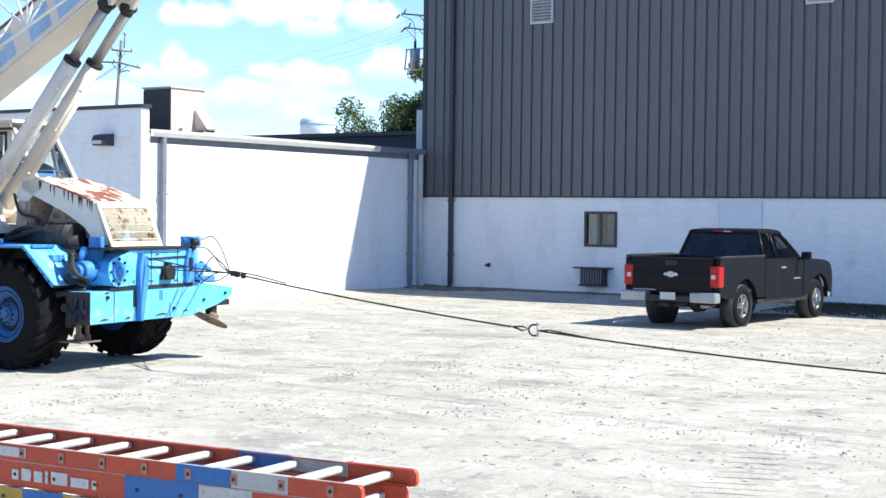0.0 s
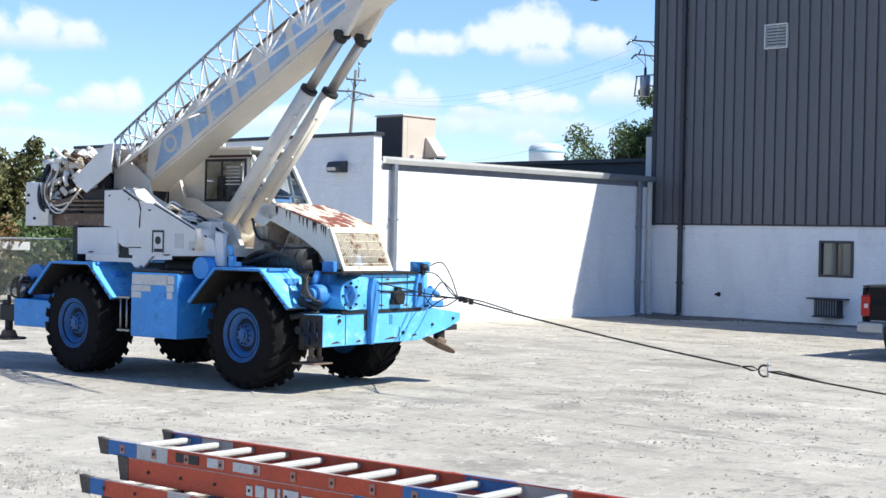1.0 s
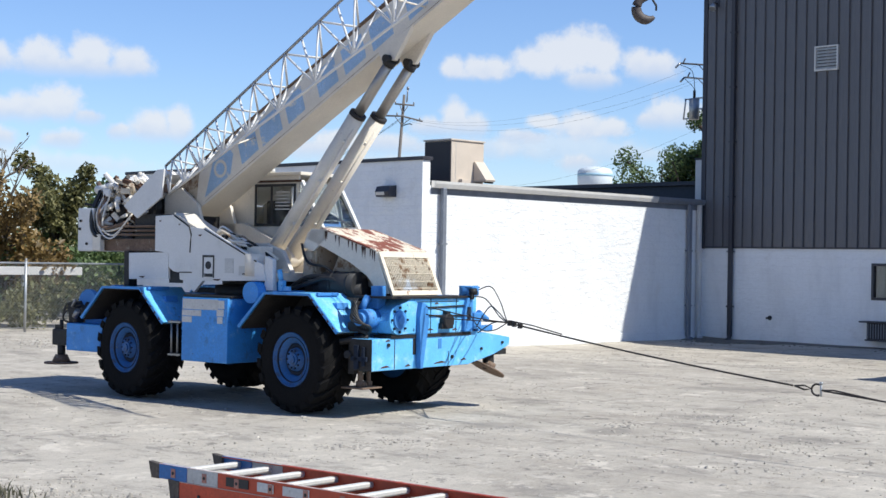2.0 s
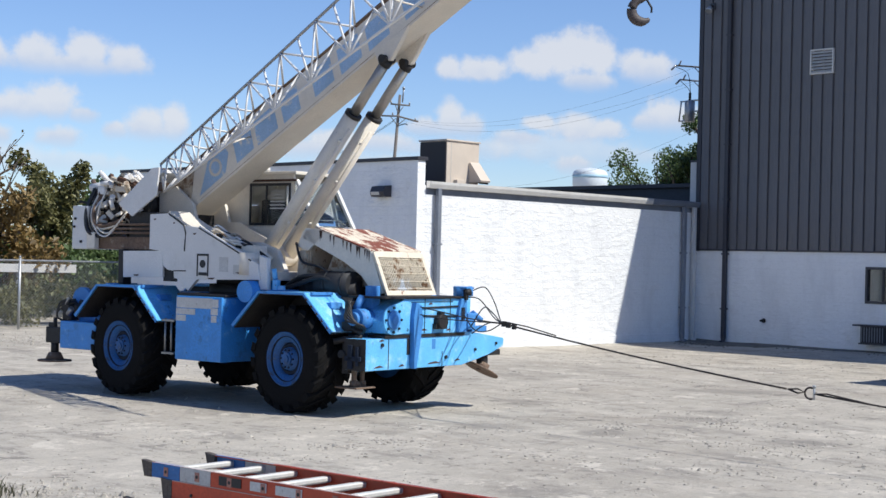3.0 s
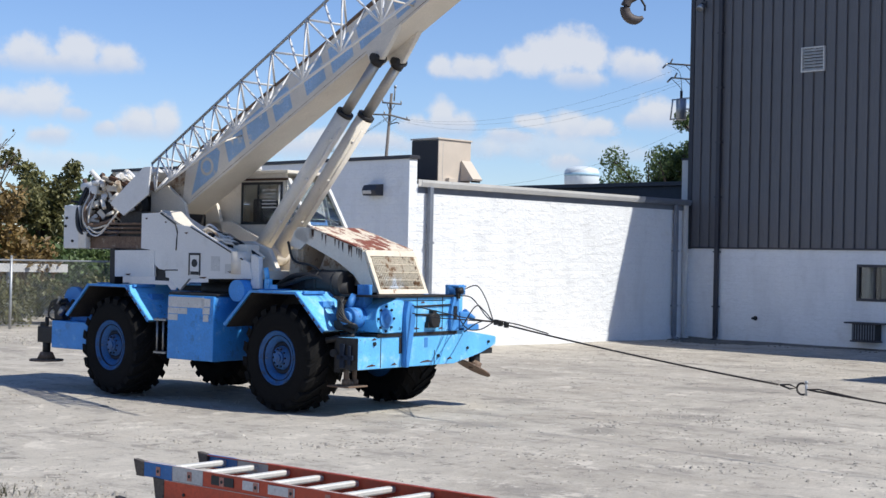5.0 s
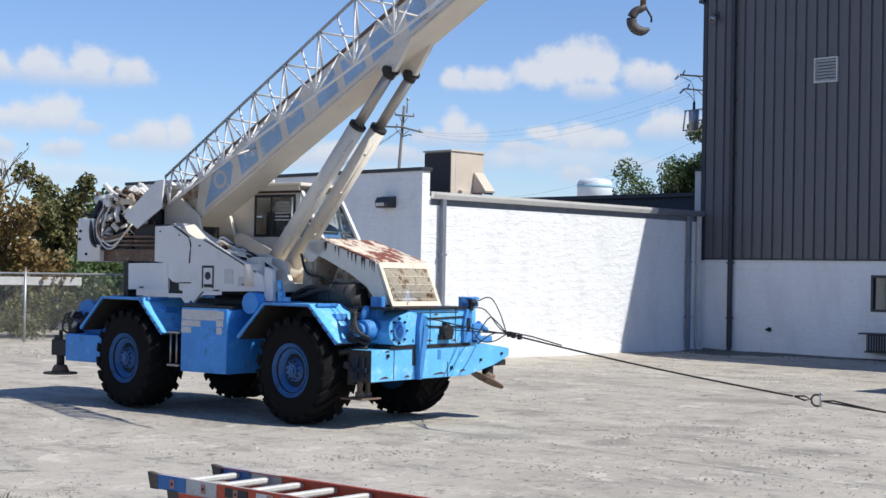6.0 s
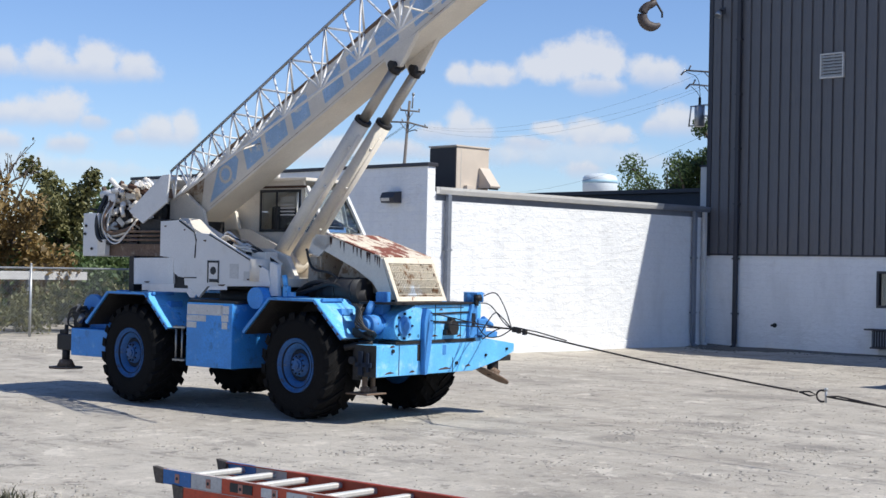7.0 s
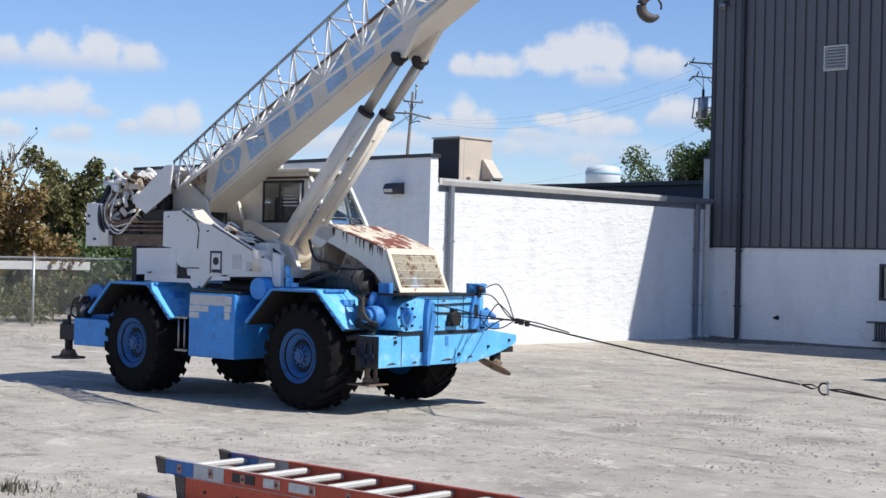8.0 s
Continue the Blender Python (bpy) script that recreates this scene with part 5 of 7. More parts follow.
    on_boom("inner_section", bx(6.1, 7.4, -0.21, 0.21, 0.05, 0.52, 0.015), M_CREAM, boom)
    on_boom("boom_head", join(bx(7.4, 8.0, -0.2, 0.2, -0.1, 0.52, 0.03), cyl((8.5, -0.2, 0.2), (8.5, 0.2, 0.2), 0.22, 24), bx(7.9, 8.6, -0.2, -0.17, 0.0, 0.5, 0.02), bx(7.9, 8.6, 0.17, 0.2, 0.0, 0.5, 0.02)), M_CREAM, boom)
    on_boom("tail_plate", prism([(-0.663, 0.453), (0.2, 0.53), (0.33, 0.46), (0.08, 0.14), (-0.498, 0.143)], -0.97, -0.94, 0.006), M_WHITE, boom)
    on_boom("stain_plate", prism([(-0.5, 0.28), (-0.05, 0.03), (0.1, 0.2), (0.32, 0.48), (0.3, 0.565), (-0.5, 0.565)], -0.266, -0.2615), M_TAN_STAIN, boom)
    on_boom("wear_strip", bx(0.3, 5.0, -0.266, -0.2615, 0.535, 0.565), M_RUST, boom)
    on_boom("edge_seam", bx(0.2, 5.98, -0.264, -0.2612, 0.03, 0.038), M_TAN_STAIN, boom)
    # plain blue marks of the owner's lettering
    lx = on_boom("emblem", prism([(0.227, 0.085), (0.83, 0.098), (1.023, 0.331), (0.99, 0.44), (0.635, 0.461)], -0.264, -0.2612), M_DECAL, boom, "faded blue painted emblem")
    on_boom("emblem_ring", join(*[bx(0.7 + 0.11 * math.cos(a) - 0.02, 0.7 + 0.11 * math.cos(a) + 0.02, -0.267, -0.2645, 0.28 + 0.11 * math.sin(a) - 0.02, 0.28 + 0.11 * math.sin(a) + 0.02) for a in [2 * math.pi * k / 22 for k in range(22)]]), M_CREAM, lx)
    for x, w in ((1.1, 0.38), (1.57, 0.44), (2.14, 0.36), (2.8, 0.4), (3.34, 0.42), (3.9, 0.4), (4.6, 0.36), (5.1, 0.36)):
        on_boom("paint_mark", prism([(x, 0.1), (x + w, 0.11), (x + w + 0.08, 0.44), (x + 0.08, 0.44)], -0.264, -0.2612), M_DECAL, boom, "faded blue painted mark")

    # folded lattice jib on the boom's side
    jib = on_boom("jib", bx(-0.1, 0.15, -0.74, -0.4, 0.5, 0.56, 0.01), M_WHITE, boom, "slim white lattice jib folded along the boom")

    def jib_at(s):
        # three straight chords: top, outer lower, inner dark one; the tip stands out from the boom
        out = 0.15 * s
        return {"a": (s + 0.7 * out, -0.6 - out, 0.715 + 0.022 * s - 0.63 * out), "c": (s + 0.7 * out, -0.75 - out, 0.235 - 0.063 * s - 0.63 * out), "d": (s + 0.7 * out, -0.35 - out, 0.535 - 0.012 * s - 0.63 * out)}
    for key, mat_c in (("a", M_STEEL), ("d", M_RUST), ("c", M_WHITE)):
        on_boom("chord", tube([jib_at(s)[key] for s in (-0.1 if key == "d" else 0.05, 2.0, 4.0, 6.7)], 0.02, 8), mat_c, jib)
    s = 0.05
    while s < 5.9:
        step = 0.34 + 0.16 * min(2.3, s)
        p, h, q = jib_at(s), jib_at(s + step / 2), jib_at(s + step)
        for e, g in ((p["c"], h["a"]), (h["a"], q["c"]), (p["d"], h["a"]), (h["a"], q["d"]), (p["c"], h["d"]), (h["d"], q["c"]), (p["c"], p["d"]), (p["c"], p["a"])):
            on_boom("brace", cyl(e, g, 0.0155, 6), M_WHITE, jib)
        s += step
    on_boom("jib_bracket", tube([(1.45, -0.9, 0.1), (1.5, -0.25, 0.3)], 0.013, 6), M_CREAM, jib)
    on_boom("jib_bracket", tube([(4.9, -0.25, 0.1), (5.0, -1.0, 0.0)], 0.013, 6), M_CREAM, jib)

    # twin lift cylinders
    for v in (-0.24, 0.2):
        lo, hi = Vector((0.16, v, 2.0)), Vector((2.27, v, 4.62))
        d = hi - lo
        cy = part("lift_cylinder", cyl(lo, lo + d * 0.735, 0.115, 24), M_CREAM, c, "cream hydraulic lift cylinder")
        part("gland", cyl(lo + d * 0.73, lo + d * 0.745, 0.12, 24), M_DARK, cy)
        part("rod", cyl(lo + d * 0.74, hi, 0.07, 20), M_ROD, cy)
        part("rod_eye", join(cyl(hi - d * 0.022, hi + d * 0.004, 0.084, 18), cyl(hi + Vector((0, -0.12, 0.02)), hi + Vector((0, 0.12, 0.02)), 0.055, 14)), M_DARK, cy)
        part("pipe_run", tube([lo + d * 0.1 + Vector((0.12, -0.1, -0.08)), lo + d * 0.4 + Vector((0.12, -0.1, -0.08)), lo + d * 0.69 + Vector((0.12, -0.1, -0.08))], 0.016, 6), M_CREAM, cy)
        for q in (0.2, 0.42, 0.62):
            part("clamp", cyl(lo + d * q + Vector((0.1, -0.1, -0.07)), lo + d * (q + 0.012) + Vector((0.1, -0.1, -0.07)), 0.026, 8), M_CREAM, cy)
        part("foot_eye", cyl(lo + Vector((0, -0.16, 0)), lo + Vector((0, 0.16, 0)), 0.13, 18), M_CREAM, cy)
    part("cylinder_lug", prism([(2.15, 4.6), (2.36, 4.62), (2.66, 5.07), (2.08, 4.76)], -0.28, -0.2, 0.01), M_CREAM, c)
    part("cylinder_lug", prism([(2.15, 4.6), (2.36, 4.62), (2.66, 5.07), (2.08, 4.76)], 0.16, 0.24, 0.01), M_CREAM, c)
    return c


make_crane()


# ---------- the pickup truck ----------
def arch(cy, r, z0, n=10):
    """Points of a wheel arch, from the front foot to the rear one."""
    a0 = math.asin(max(-1, min(1, (z0 - 0.4) / r)))
    return [(cy + r * math.cos(a0 + (math.pi - 2 * a0) * i / n), 0.4 + r * math.sin(a0 + (math.pi - 2 * a0) * i / n)) for i in range(n + 1)]


def loft(sections, bev=0.0):
    """Skin a list of closed rings of equal length."""
    bm = bmesh.new()
    rings = [[bm.verts.new(p) for p in ring] for ring in sections]
    n = len(rings[0])
    for a, b in zip(rings, rings[1:]):
        for k in range(n):
            bm.faces.new((a[k], a[(k + 1) % n], b[(k + 1) % n], b[k]))
    bm.faces.new(rings[0][::-1])
    bm.faces.new(rings[-1])
    bmesh.ops.recalc_face_normals(bm, faces=bm.faces[:])
    if bev:
        bmesh.ops.bevel(bm, geom=bm.edges[:], offset=bev, segments=2, affect="EDGES", profile=0.6)
    return bm


def make_truck_wheel(parent, x, y, s):
    rim = part("wheel", lathe([(0.03, 0.1), (0.07, 0.105), (0.1, 0.085), (0.2, 0.07), (0.215, 0.1), (0.23, 0.115), (0.23, -0.1), (0.03, -0.1)], 36), M_STEEL, parent, "bright spoked alloy rim")
    part("tyre", lathe([(0.225, -0.11), (0.28, -0.13), (0.36, -0.125), (0.39, -0.1), (0.4, 0), (0.39, 0.1), (0.36, 0.125), (0.28, 0.13), (0.225, 0.11)], 40, closed=True), M_RUBBER, rim)
    me = mesh_of("spoke", prism([(0.06, -0.025), (0.215, -0.04), (0.215, 0.04), (0.06, 0.025)], 0.08, 0.125, 0.006, "xz"), M_CHROME)
    for k in range(5):
        piece("spoke", me, rim, Matrix.Rotation(2 * math.pi * k / 5, 4, "Y"))
    part("hub_cap", cyl((0, 0.09, 0), (0, 0.135, 0), 0.055, 16), M_CHROME, rim)
    rim.matrix_basis = Matrix.Translation((x, y, 0.4)) @ Matrix.Rotation(radians(-90 if s > 0 else 90), 4, "Z")


def make_truck():
    t = thing("pickup_truck", pose(-11.48, 25.42, 0, 0, 0, -1.5) @ Matrix.Diagonal((0.945, 0.98, 0.945, 1)), "black extended-cab pickup truck parked on the gravel", "truck")
    WB = 3.66
    # bed
    for s in (-1, 1):
        line = [(-1.14, 0.62), (-1.16, 1.0), (-1.14, 1.33), (0.86, 1.34), (0.86, 0.55)] + arch(0.0, 0.53, 0.55) + [(-0.9, 0.58)]
        x0, x1 = (0.93, 1.0) if s > 0 else (-1.0, -0.93)
        part("bed_side", prism(line, x0, x1, 0.012, "yz"), M_CARBLACK, t)
        part("bed_rail", bx(min(s * 0.86, s * 1.005), max(s * 0.86, s * 1.005), -1.13, 0.86, 1.335, 1.37, 0.01), M_PLASTIC, t)
        part("wheel_well", lathe([(0.02, -0.12), (0.49, -0.12), (0.49, 0.12), (0.02, 0.12)], 24), M_PLASTIC, t).matrix_basis = Matrix.Translation((s * 0.79, 0, 0.42)) @ Matrix.Rotation(radians(90), 4, "Z")
        part("wheel_well", lathe([(0.02, -0.12), (0.49, -0.12), (0.49, 0.12), (0.02, 0.12)], 24), M_PLASTIC, t).matrix_basis = Matrix.Translation((s * 0.77, WB, 0.42)) @ Matrix.Rotation(radians(90), 4, "Z")
        light = part("tail_light", bx(min(s * 0.815, s * 1.008), max(s * 0.815, s * 1.008), -1.2, -0.98, 0.79, 1.19, 0.035), M_RED, t, "red tail light with a white reversing lens")
        part("reversing_lens", bx(min(s * 0.85, s * 0.93), max(s * 0.85, s * 0.93), -1.207, -1.195, 0.95, 1.03, 0.004), M_LABEL, light)
        part("lamp_joint", bx(min(s * 0.83, s * 0.99), max(s * 0.83, s * 0.99), -1.203, -1.199, 1.05, 1.06), M_PLASTIC, light)
        # Thin bright strip added for the sun's glint on the rail.
        part("rail_glint", bx(min(s * 0.975, s * 1.008), max(s * 0.975, s * 1.008), -1.0, 0.84, 1.3705, 1.38, 0.003), M_CHROME, t, "chrome strip for the sun glint along the bed rail")
    part("bed_floor", bx(-0.93, 0.93, -1.1, 0.86, 0.66, 0.72), M_PLASTIC, t)
    part("bed_front", bx(-0.93, 0.93, 0.82, 0.86, 0.72, 1.33, 0.01), M_CARBLACK, t)
    gate = part("tailgate", prism([(-1.17, 0.68), (-1.185, 1.0), (-1.165, 1.1), (-1.17, 1.33), (-1.1, 1.35), (-1.09, 0.68)], -0.86, 0.86, 0.012, "yz"), M_CARBLACK, t)
    part("gate_handle", bx(-0.13, 0.13, -1.19, -1.17, 1.19, 1.28, 0.008), M_PLASTIC, gate)
    part("badge", prism([(-0.15, 1.02), (-0.13, 1.05), (-0.06, 1.05), (-0.05, 1.075), (0.05, 1.075), (0.06, 1.05), (0.13, 1.05), (0.15, 1.02), (0.13, 0.99), (0.06, 0.99), (0.05, 0.965), (-0.05, 0.965), (-0.06, 0.99), (-0.13, 0.99)], -1.198, -1.184, 0.003), M_CHROME, gate, "plain bright badge")
    part("gate_strip", bx(-0.8, -0.32, -1.19, -1.176, 0.7, 0.725, 0.004), M_GALV, gate)
    # rear bumper
    bp = part("rear_bumper", bx(-0.98, 0.98, -1.3, -1.14, 0.5, 0.62, 0.02), M_PLASTIC, t)
    for s in (-1, 1):
        part("bumper_end", bx(min(s * 0.47, s * 1.0), max(s * 0.47, s * 1.0), -1.34, -1.1, 0.5, 0.69, 0.035), M_GALV, bp, "bright chrome bumper end")
    part("number_plate", bx(-0.16, 0.16, -1.312, -1.302, 0.54, 0.68, 0.004), M_LABEL, bp)
    part("tow_hitch", join(bx(-0.04, 0.04, -1.36, -1.1, 0.4, 0.47, 0.008), bx(-0.3, 0.3, -1.15, -1.08, 0.4, 0.48, 0.01)), M_DARK, bp)
    part("exhaust", cyl((0.62, -1.1, 0.42), (0.62, -0.6, 0.42), 0.035), M_STEEL, t)
    # cab: lower body, glasshouse
    for s in (-1, 1):
        line = [(0.9, 0.48), (0.9, 1.3), (2.72, 1.3), (2.78, 1.2), (2.78, 0.48)]
        d = part("door", prism(line, min(s * 0.93, s * 0.99), max(s * 0.93, s * 0.99), 0.014, "yz"), M_CARBLACK, t)
        part("door_handle", bx(min(s * 0.99, s * 1.02), max(s * 0.99, s * 1.02), 1.62, 1.84, 1.09, 1.13, 0.008), M_GALV, d)
        part("door_seam", bx(min(s * 0.985, s * 0.9925), max(s * 0.985, s * 0.9925), 1.48, 1.492, 0.55, 1.29), M_PLASTIC, d)
        part("side_badge", bx(min(s * 0.99, s * 0.995), max(s * 0.99, s * 0.995), 2.3, 2.62, 0.86, 0.89), M_GALV, d)
        part("sill", bx(min(s * 0.86, s * 0.97), max(s * 0.86, s * 0.97), 0.6, 3.05, 0.4, 0.5, 0.02), M_PLASTIC, t)
        fl = [(2.8, 0.5), (2.8, 1.27), (3.4, 1.26), (3.9, 1.23), (4.14, 1.19), (4.29, 1.1), (4.35, 0.95), (4.37, 0.78), (4.34, 0.5)] + arch(WB, 0.53, 0.55)
        part("front_wing", prism(fl, min(s * 0.9, s * 0.995), max(s * 0.9, s * 0.995), 0.014, "yz"), M_CARBLACK, t)
        part("headlight", bx(min(s * 0.6, s * 0.97), max(s * 0.6, s * 0.97), 4.28, 4.375, 0.82, 1.04, 0.03), M_LABEL, t)
        part("mirror", join(bx(min(s * 1.06, s * 1.27), max(s * 1.06, s * 1.27), 2.46, 2.57, 1.26, 1.42, 0.04), bx(min(s * 0.95, s * 1.1), max(s * 0.95, s * 1.1), 2.5, 2.56, 1.26, 1.31, 0.01)), M_CARBLACK, t)
        for y in (0.0, WB):
            make_truck_wheel(t, s * 0.82, y, s)
    part("cab_floor", bx(-0.93, 0.93, 0.9, 2.78, 0.48, 0.6), M_PLASTIC, t)
    part("cab_back", bx(-0.93, 0.93, 0.9, 0.95, 0.6, 1.3, 0.01), M_CARBLACK, t)

    def pillar(a, b, w=0.036):
        return tube([a, b], w, 8)
    P = {"rl": ((-0.93, 0.93, 1.3), (-0.74, 1.08, 1.82)), "rr": ((0.93, 0.93, 1.3), (0.74, 1.08, 1.82)), "fl": ((-0.93, 2.8, 1.24), (-0.72, 2.1, 1.82)), "fr": ((0.93, 2.8, 1.24), (0.72, 2.1, 1.82)),
         "ml": ((-0.945, 1.5, 1.3), (-0.755, 1.5, 1.84)), "mr": ((0.945, 1.5, 1.3), (0.755, 1.5, 1.84))}
    for a, b in P.values():
        part("pillar", pillar(a, b), M_CARBLACK, t)
    part("roof", loft([[(-0.78, 1.02, 1.8), (0.78, 1.02, 1.8), (0.76, 2.16, 1.8), (-0.76, 2.16, 1.8)], [(-0.74, 1.05, 1.86), (0.74, 1.05, 1.86), (0.72, 2.08, 1.86), (-0.72, 2.08, 1.86)], [(-0.55, 1.2, 1.89), (0.55, 1.2, 1.89), (0.55, 1.95, 1.89), (-0.55, 1.95, 1.89)]], 0.01), M_CARBLACK, t)
    part("brake_light", bx(-0.2, 0.2, 1.005, 1.03, 1.815, 1.845, 0.005), M_RED, t)
    for a, b in ((0.03, 0.1), (0.11, 0.17)):
        part("cargo_lamp", bx(a, b, 1.0, 1.012, 1.815, 1.845), M_LABEL, t)

    def pane(name, quad, off):
        bm = bmesh.new()
        vs = [Vector(q) for q in quad]
        nrm = (vs[1] - vs[0]).cross(vs[2] - vs[0]).normalized() * 0.006
        lo, hi = [bm.verts.new(v) for v in vs], [bm.verts.new(v + nrm) for v in vs]
        bm.faces.new(lo[::-1])
        bm.faces.new(hi)
        for i in range(len(vs)):
            bm.faces.new((lo[i], lo[(i + 1) % len(vs)], hi[(i + 1) % len(vs)], hi[i]))
        bmesh.ops.recalc_face_normals(bm, faces=bm.faces[:])
        return part(name, bm, M_TINT, t)
    pane("rear_window", [(-0.9, 0.93, 1.3), (0.9, 0.93, 1.3), (0.73, 1.07, 1.81), (-0.73, 1.07, 1.81)], 0)
    pane("windscreen", [(0.9, 2.8, 1.24), (-0.9, 2.8, 1.24), (-0.7, 2.1, 1.81), (0.7, 2.1, 1.81)], 0)
    for s in (-1, 1):
        pane("side_window", [(s * 0.93, 0.96, 1.3), (s * 0.94, 1.48, 1.3), (s * 0.755, 1.48, 1.82), (s * 0.745, 1.09, 1.82)], 0)
        pane("side_window", [(s * 0.94, 1.52, 1.3), (s * 0.93, 2.74, 1.28), (s * 0.73, 2.1, 1.82), (s * 0.755, 1.52, 1.82)], 0)
        part("seat", join(bx(s * 0.42 - 0.25, s * 0.42 + 0.25, 1.5, 2.0, 0.6, 0.95, 0.05), bx(s * 0.42 - 0.24, s * 0.42 + 0.24, 1.45, 1.58, 0.9, 1.45, 0.05), bx(s * 0.42 - 0.13, s * 0.42 + 0.13, 1.46, 1.55, 1.46, 1.62, 0.03)), M_PLASTIC, t)
    part("dashboard", bx(-0.9, 0.9, 2.45, 2.75, 0.9, 1.25, 0.04), M_PLASTIC, t)
    part("bonnet", loft([[(-0.92, 2.75, 1.0), (0.92, 2.75, 1.0), (0.92, 2.75, 1.24), (-0.92, 2.75, 1.24)], [(-0.92, 3.6, 0.95), (0.92, 3.6, 0.95), (0.9, 3.6, 1.24), (-0.9, 3.6, 1.24)], [(-0.88, 4.3, 0.9), (0.88, 4.3, 0.9), (0.85, 4.27, 1.13), (-0.85, 4.27, 1.13)]], 0.02), M_CARBLACK, t)
    part("front_grille", bx(-0.6, 0.6, 4.3, 4.36, 0.66, 1.04, 0.02), M_CHROME, t)
    part("front_bumper", bx(-0.98, 0.98, 4.27, 4.44, 0.4, 0.64, 0.04), M_CHROME, t)
    part("frame_rail", join(bx(-0.5, -0.38, -1.1, 4.2, 0.42, 0.58), bx(0.38, 0.5, -1.1, 4.2, 0.42, 0.58), cyl((-0.75, 0, 0.4), (0.75, 0, 0.4), 0.07), cyl((0, -0.1, 0.4), (0, 0.15, 0.4), 0.16)), M_DARK, t)


make_truck()


# ---------- ladders in the foreground ----------
# Pale rail edge: worn fibre, with the sunlit highlight put into the colour.
M_EDGE = paint("worn_highlight_edge", (0.6, 0.47, 0.42), 0.7, var=0.15, scale=6, spots=[((0.42, 0.12, 0.07), 9, 0.56, 0.68)])
M_RUNGPLATE = paint("dusty_pink_plate", (0.42, 0.2, 0.15), 0.7, var=0.2)
M_CAP = paint("worn_grey_cap", (0.09, 0.072, 0.058), 0.7, var=0.3)


def make_ladder(m, length, width, rail_h, fibre, label, bands, rungs=12, first=0.2):
    """A single ladder section lying flat: x along it, y across it."""
    lad = thing("ladder", m, label, "ladder", "stacked ladders")
    prof = [(0, 0), (0.032, 0), (0.032, 0.007), (0.008, 0.007), (0.008, rail_h - 0.007), (0.032, rail_h - 0.007), (0.032, rail_h), (0, rail_h)]
    for s in (-1, 1):
        pts = [(s * (width / 2 - 0.0) - s * a, b) for a, b in prof]
        r = part("rail", prism(pts, 0.04, length - 0.04, 0, "yz"), fibre, lad)
        for x0, x1, mat_b in bands:
            y = s * width / 2
            part("paint_band", join(bx(x0, x1, min(y, y + s * 0.003), max(y, y + s * 0.003), 0.001, rail_h - 0.001), bx(x0, x1, min(y + s * 0.003, y - s * 0.032), max(y + s * 0.003, y - s * 0.032), rail_h, rail_h + 0.002), bx(x0, x1, min(y - s * 0.011, y - s * 0.008), max(y - s * 0.011, y - s * 0.008), 0.008, rail_h - 0.008)), mat_b, r)
        part("worn_lit_edge", bx(0.03, length - 0.03, min(s * width / 2 + s * 0.001, s * width / 2 - s * 0.013), max(s * width / 2 + s * 0.001, s * width / 2 - s * 0.013), rail_h + 0.0005, rail_h + 0.0035), M_EDGE, r, "worn rail edge, painted pale for its sunlit highlight")
        part("rail_end", prism([(length - 0.045, 0.0), (length - 0.01, 0.004), (length, rail_h * 0.3), (length - 0.004, rail_h * 0.8), (length - 0.02, rail_h), (length - 0.045, rail_h)], min(s * width / 2, s * (width / 2 - 0.03)), max(s * width / 2, s * (width / 2 - 0.03)), 0.003), fibre, r)
        for x0, x1 in ((0, 0.06),):
            e0, e1 = (x0, x1) if x0 > 0 else (x0 - 0.02, x1)
            part("end_cap", join(bx(e0, e1, min(s * (width / 2 + 0.006), s * (width / 2 - 0.036)), max(s * (width / 2 + 0.006), s * (width / 2 - 0.036)), -0.004, rail_h + 0.004, 0.006), prism([(x0 - 0.045 if x0 <= 0 else x1, rail_h + 0.012), (x0 - 0.02 if x0 <= 0 else x1 + 0.02, rail_h * 0.2), (x0 + 0.02 if x0 <= 0 else x1 - 0.02, 0.0), (x0 + 0.03 if x0 <= 0 else x1 - 0.02, rail_h + 0.005)], min(s * (width / 2 + 0.008), s * (width / 2 - 0.03)), max(s * (width / 2 + 0.008), s * (width / 2 - 0.03)), 0.004)), M_CAP, r)
        me_h = mesh_of("rung_end", cyl((0, 0, 0), (0, s * 0.006, 0), 0.011, 10), M_INK)
        me_q = mesh_of("rung_plate", bx(-0.02, 0.02, min(0, s * 0.004), max(0, s * 0.004), -0.028, 0.028, 0.0), M_RUNGPLATE)
        for k in range(rungs):
            if rail_h < 0.092:
                piece("rung_plate", me_q, r, Matrix.Translation((first + 0.298 * k, s * (width / 2 + 0.003), rail_h * 0.5)))
            piece("rung_end", me_h, r, Matrix.Translation((first + 0.298 * k, s * (width / 2 + 0.003), rail_h * 0.5)))
    me = mesh_of("rung", prism([(-0.02, -0.018), (0.02, -0.018), (0.026, -0.008), (0.026, 0.01), (0.018, 0.018), (-0.018, 0.018), (-0.026, 0.01), (-0.026, -0.008)], -width / 2 + 0.01, width / 2 - 0.01), M_ALU)
    for k in range(rungs):
        piece("rung", me, lad, Matrix.Translation((first + 0.298 * k, 0, rail_h * 0.55)))
    return lad


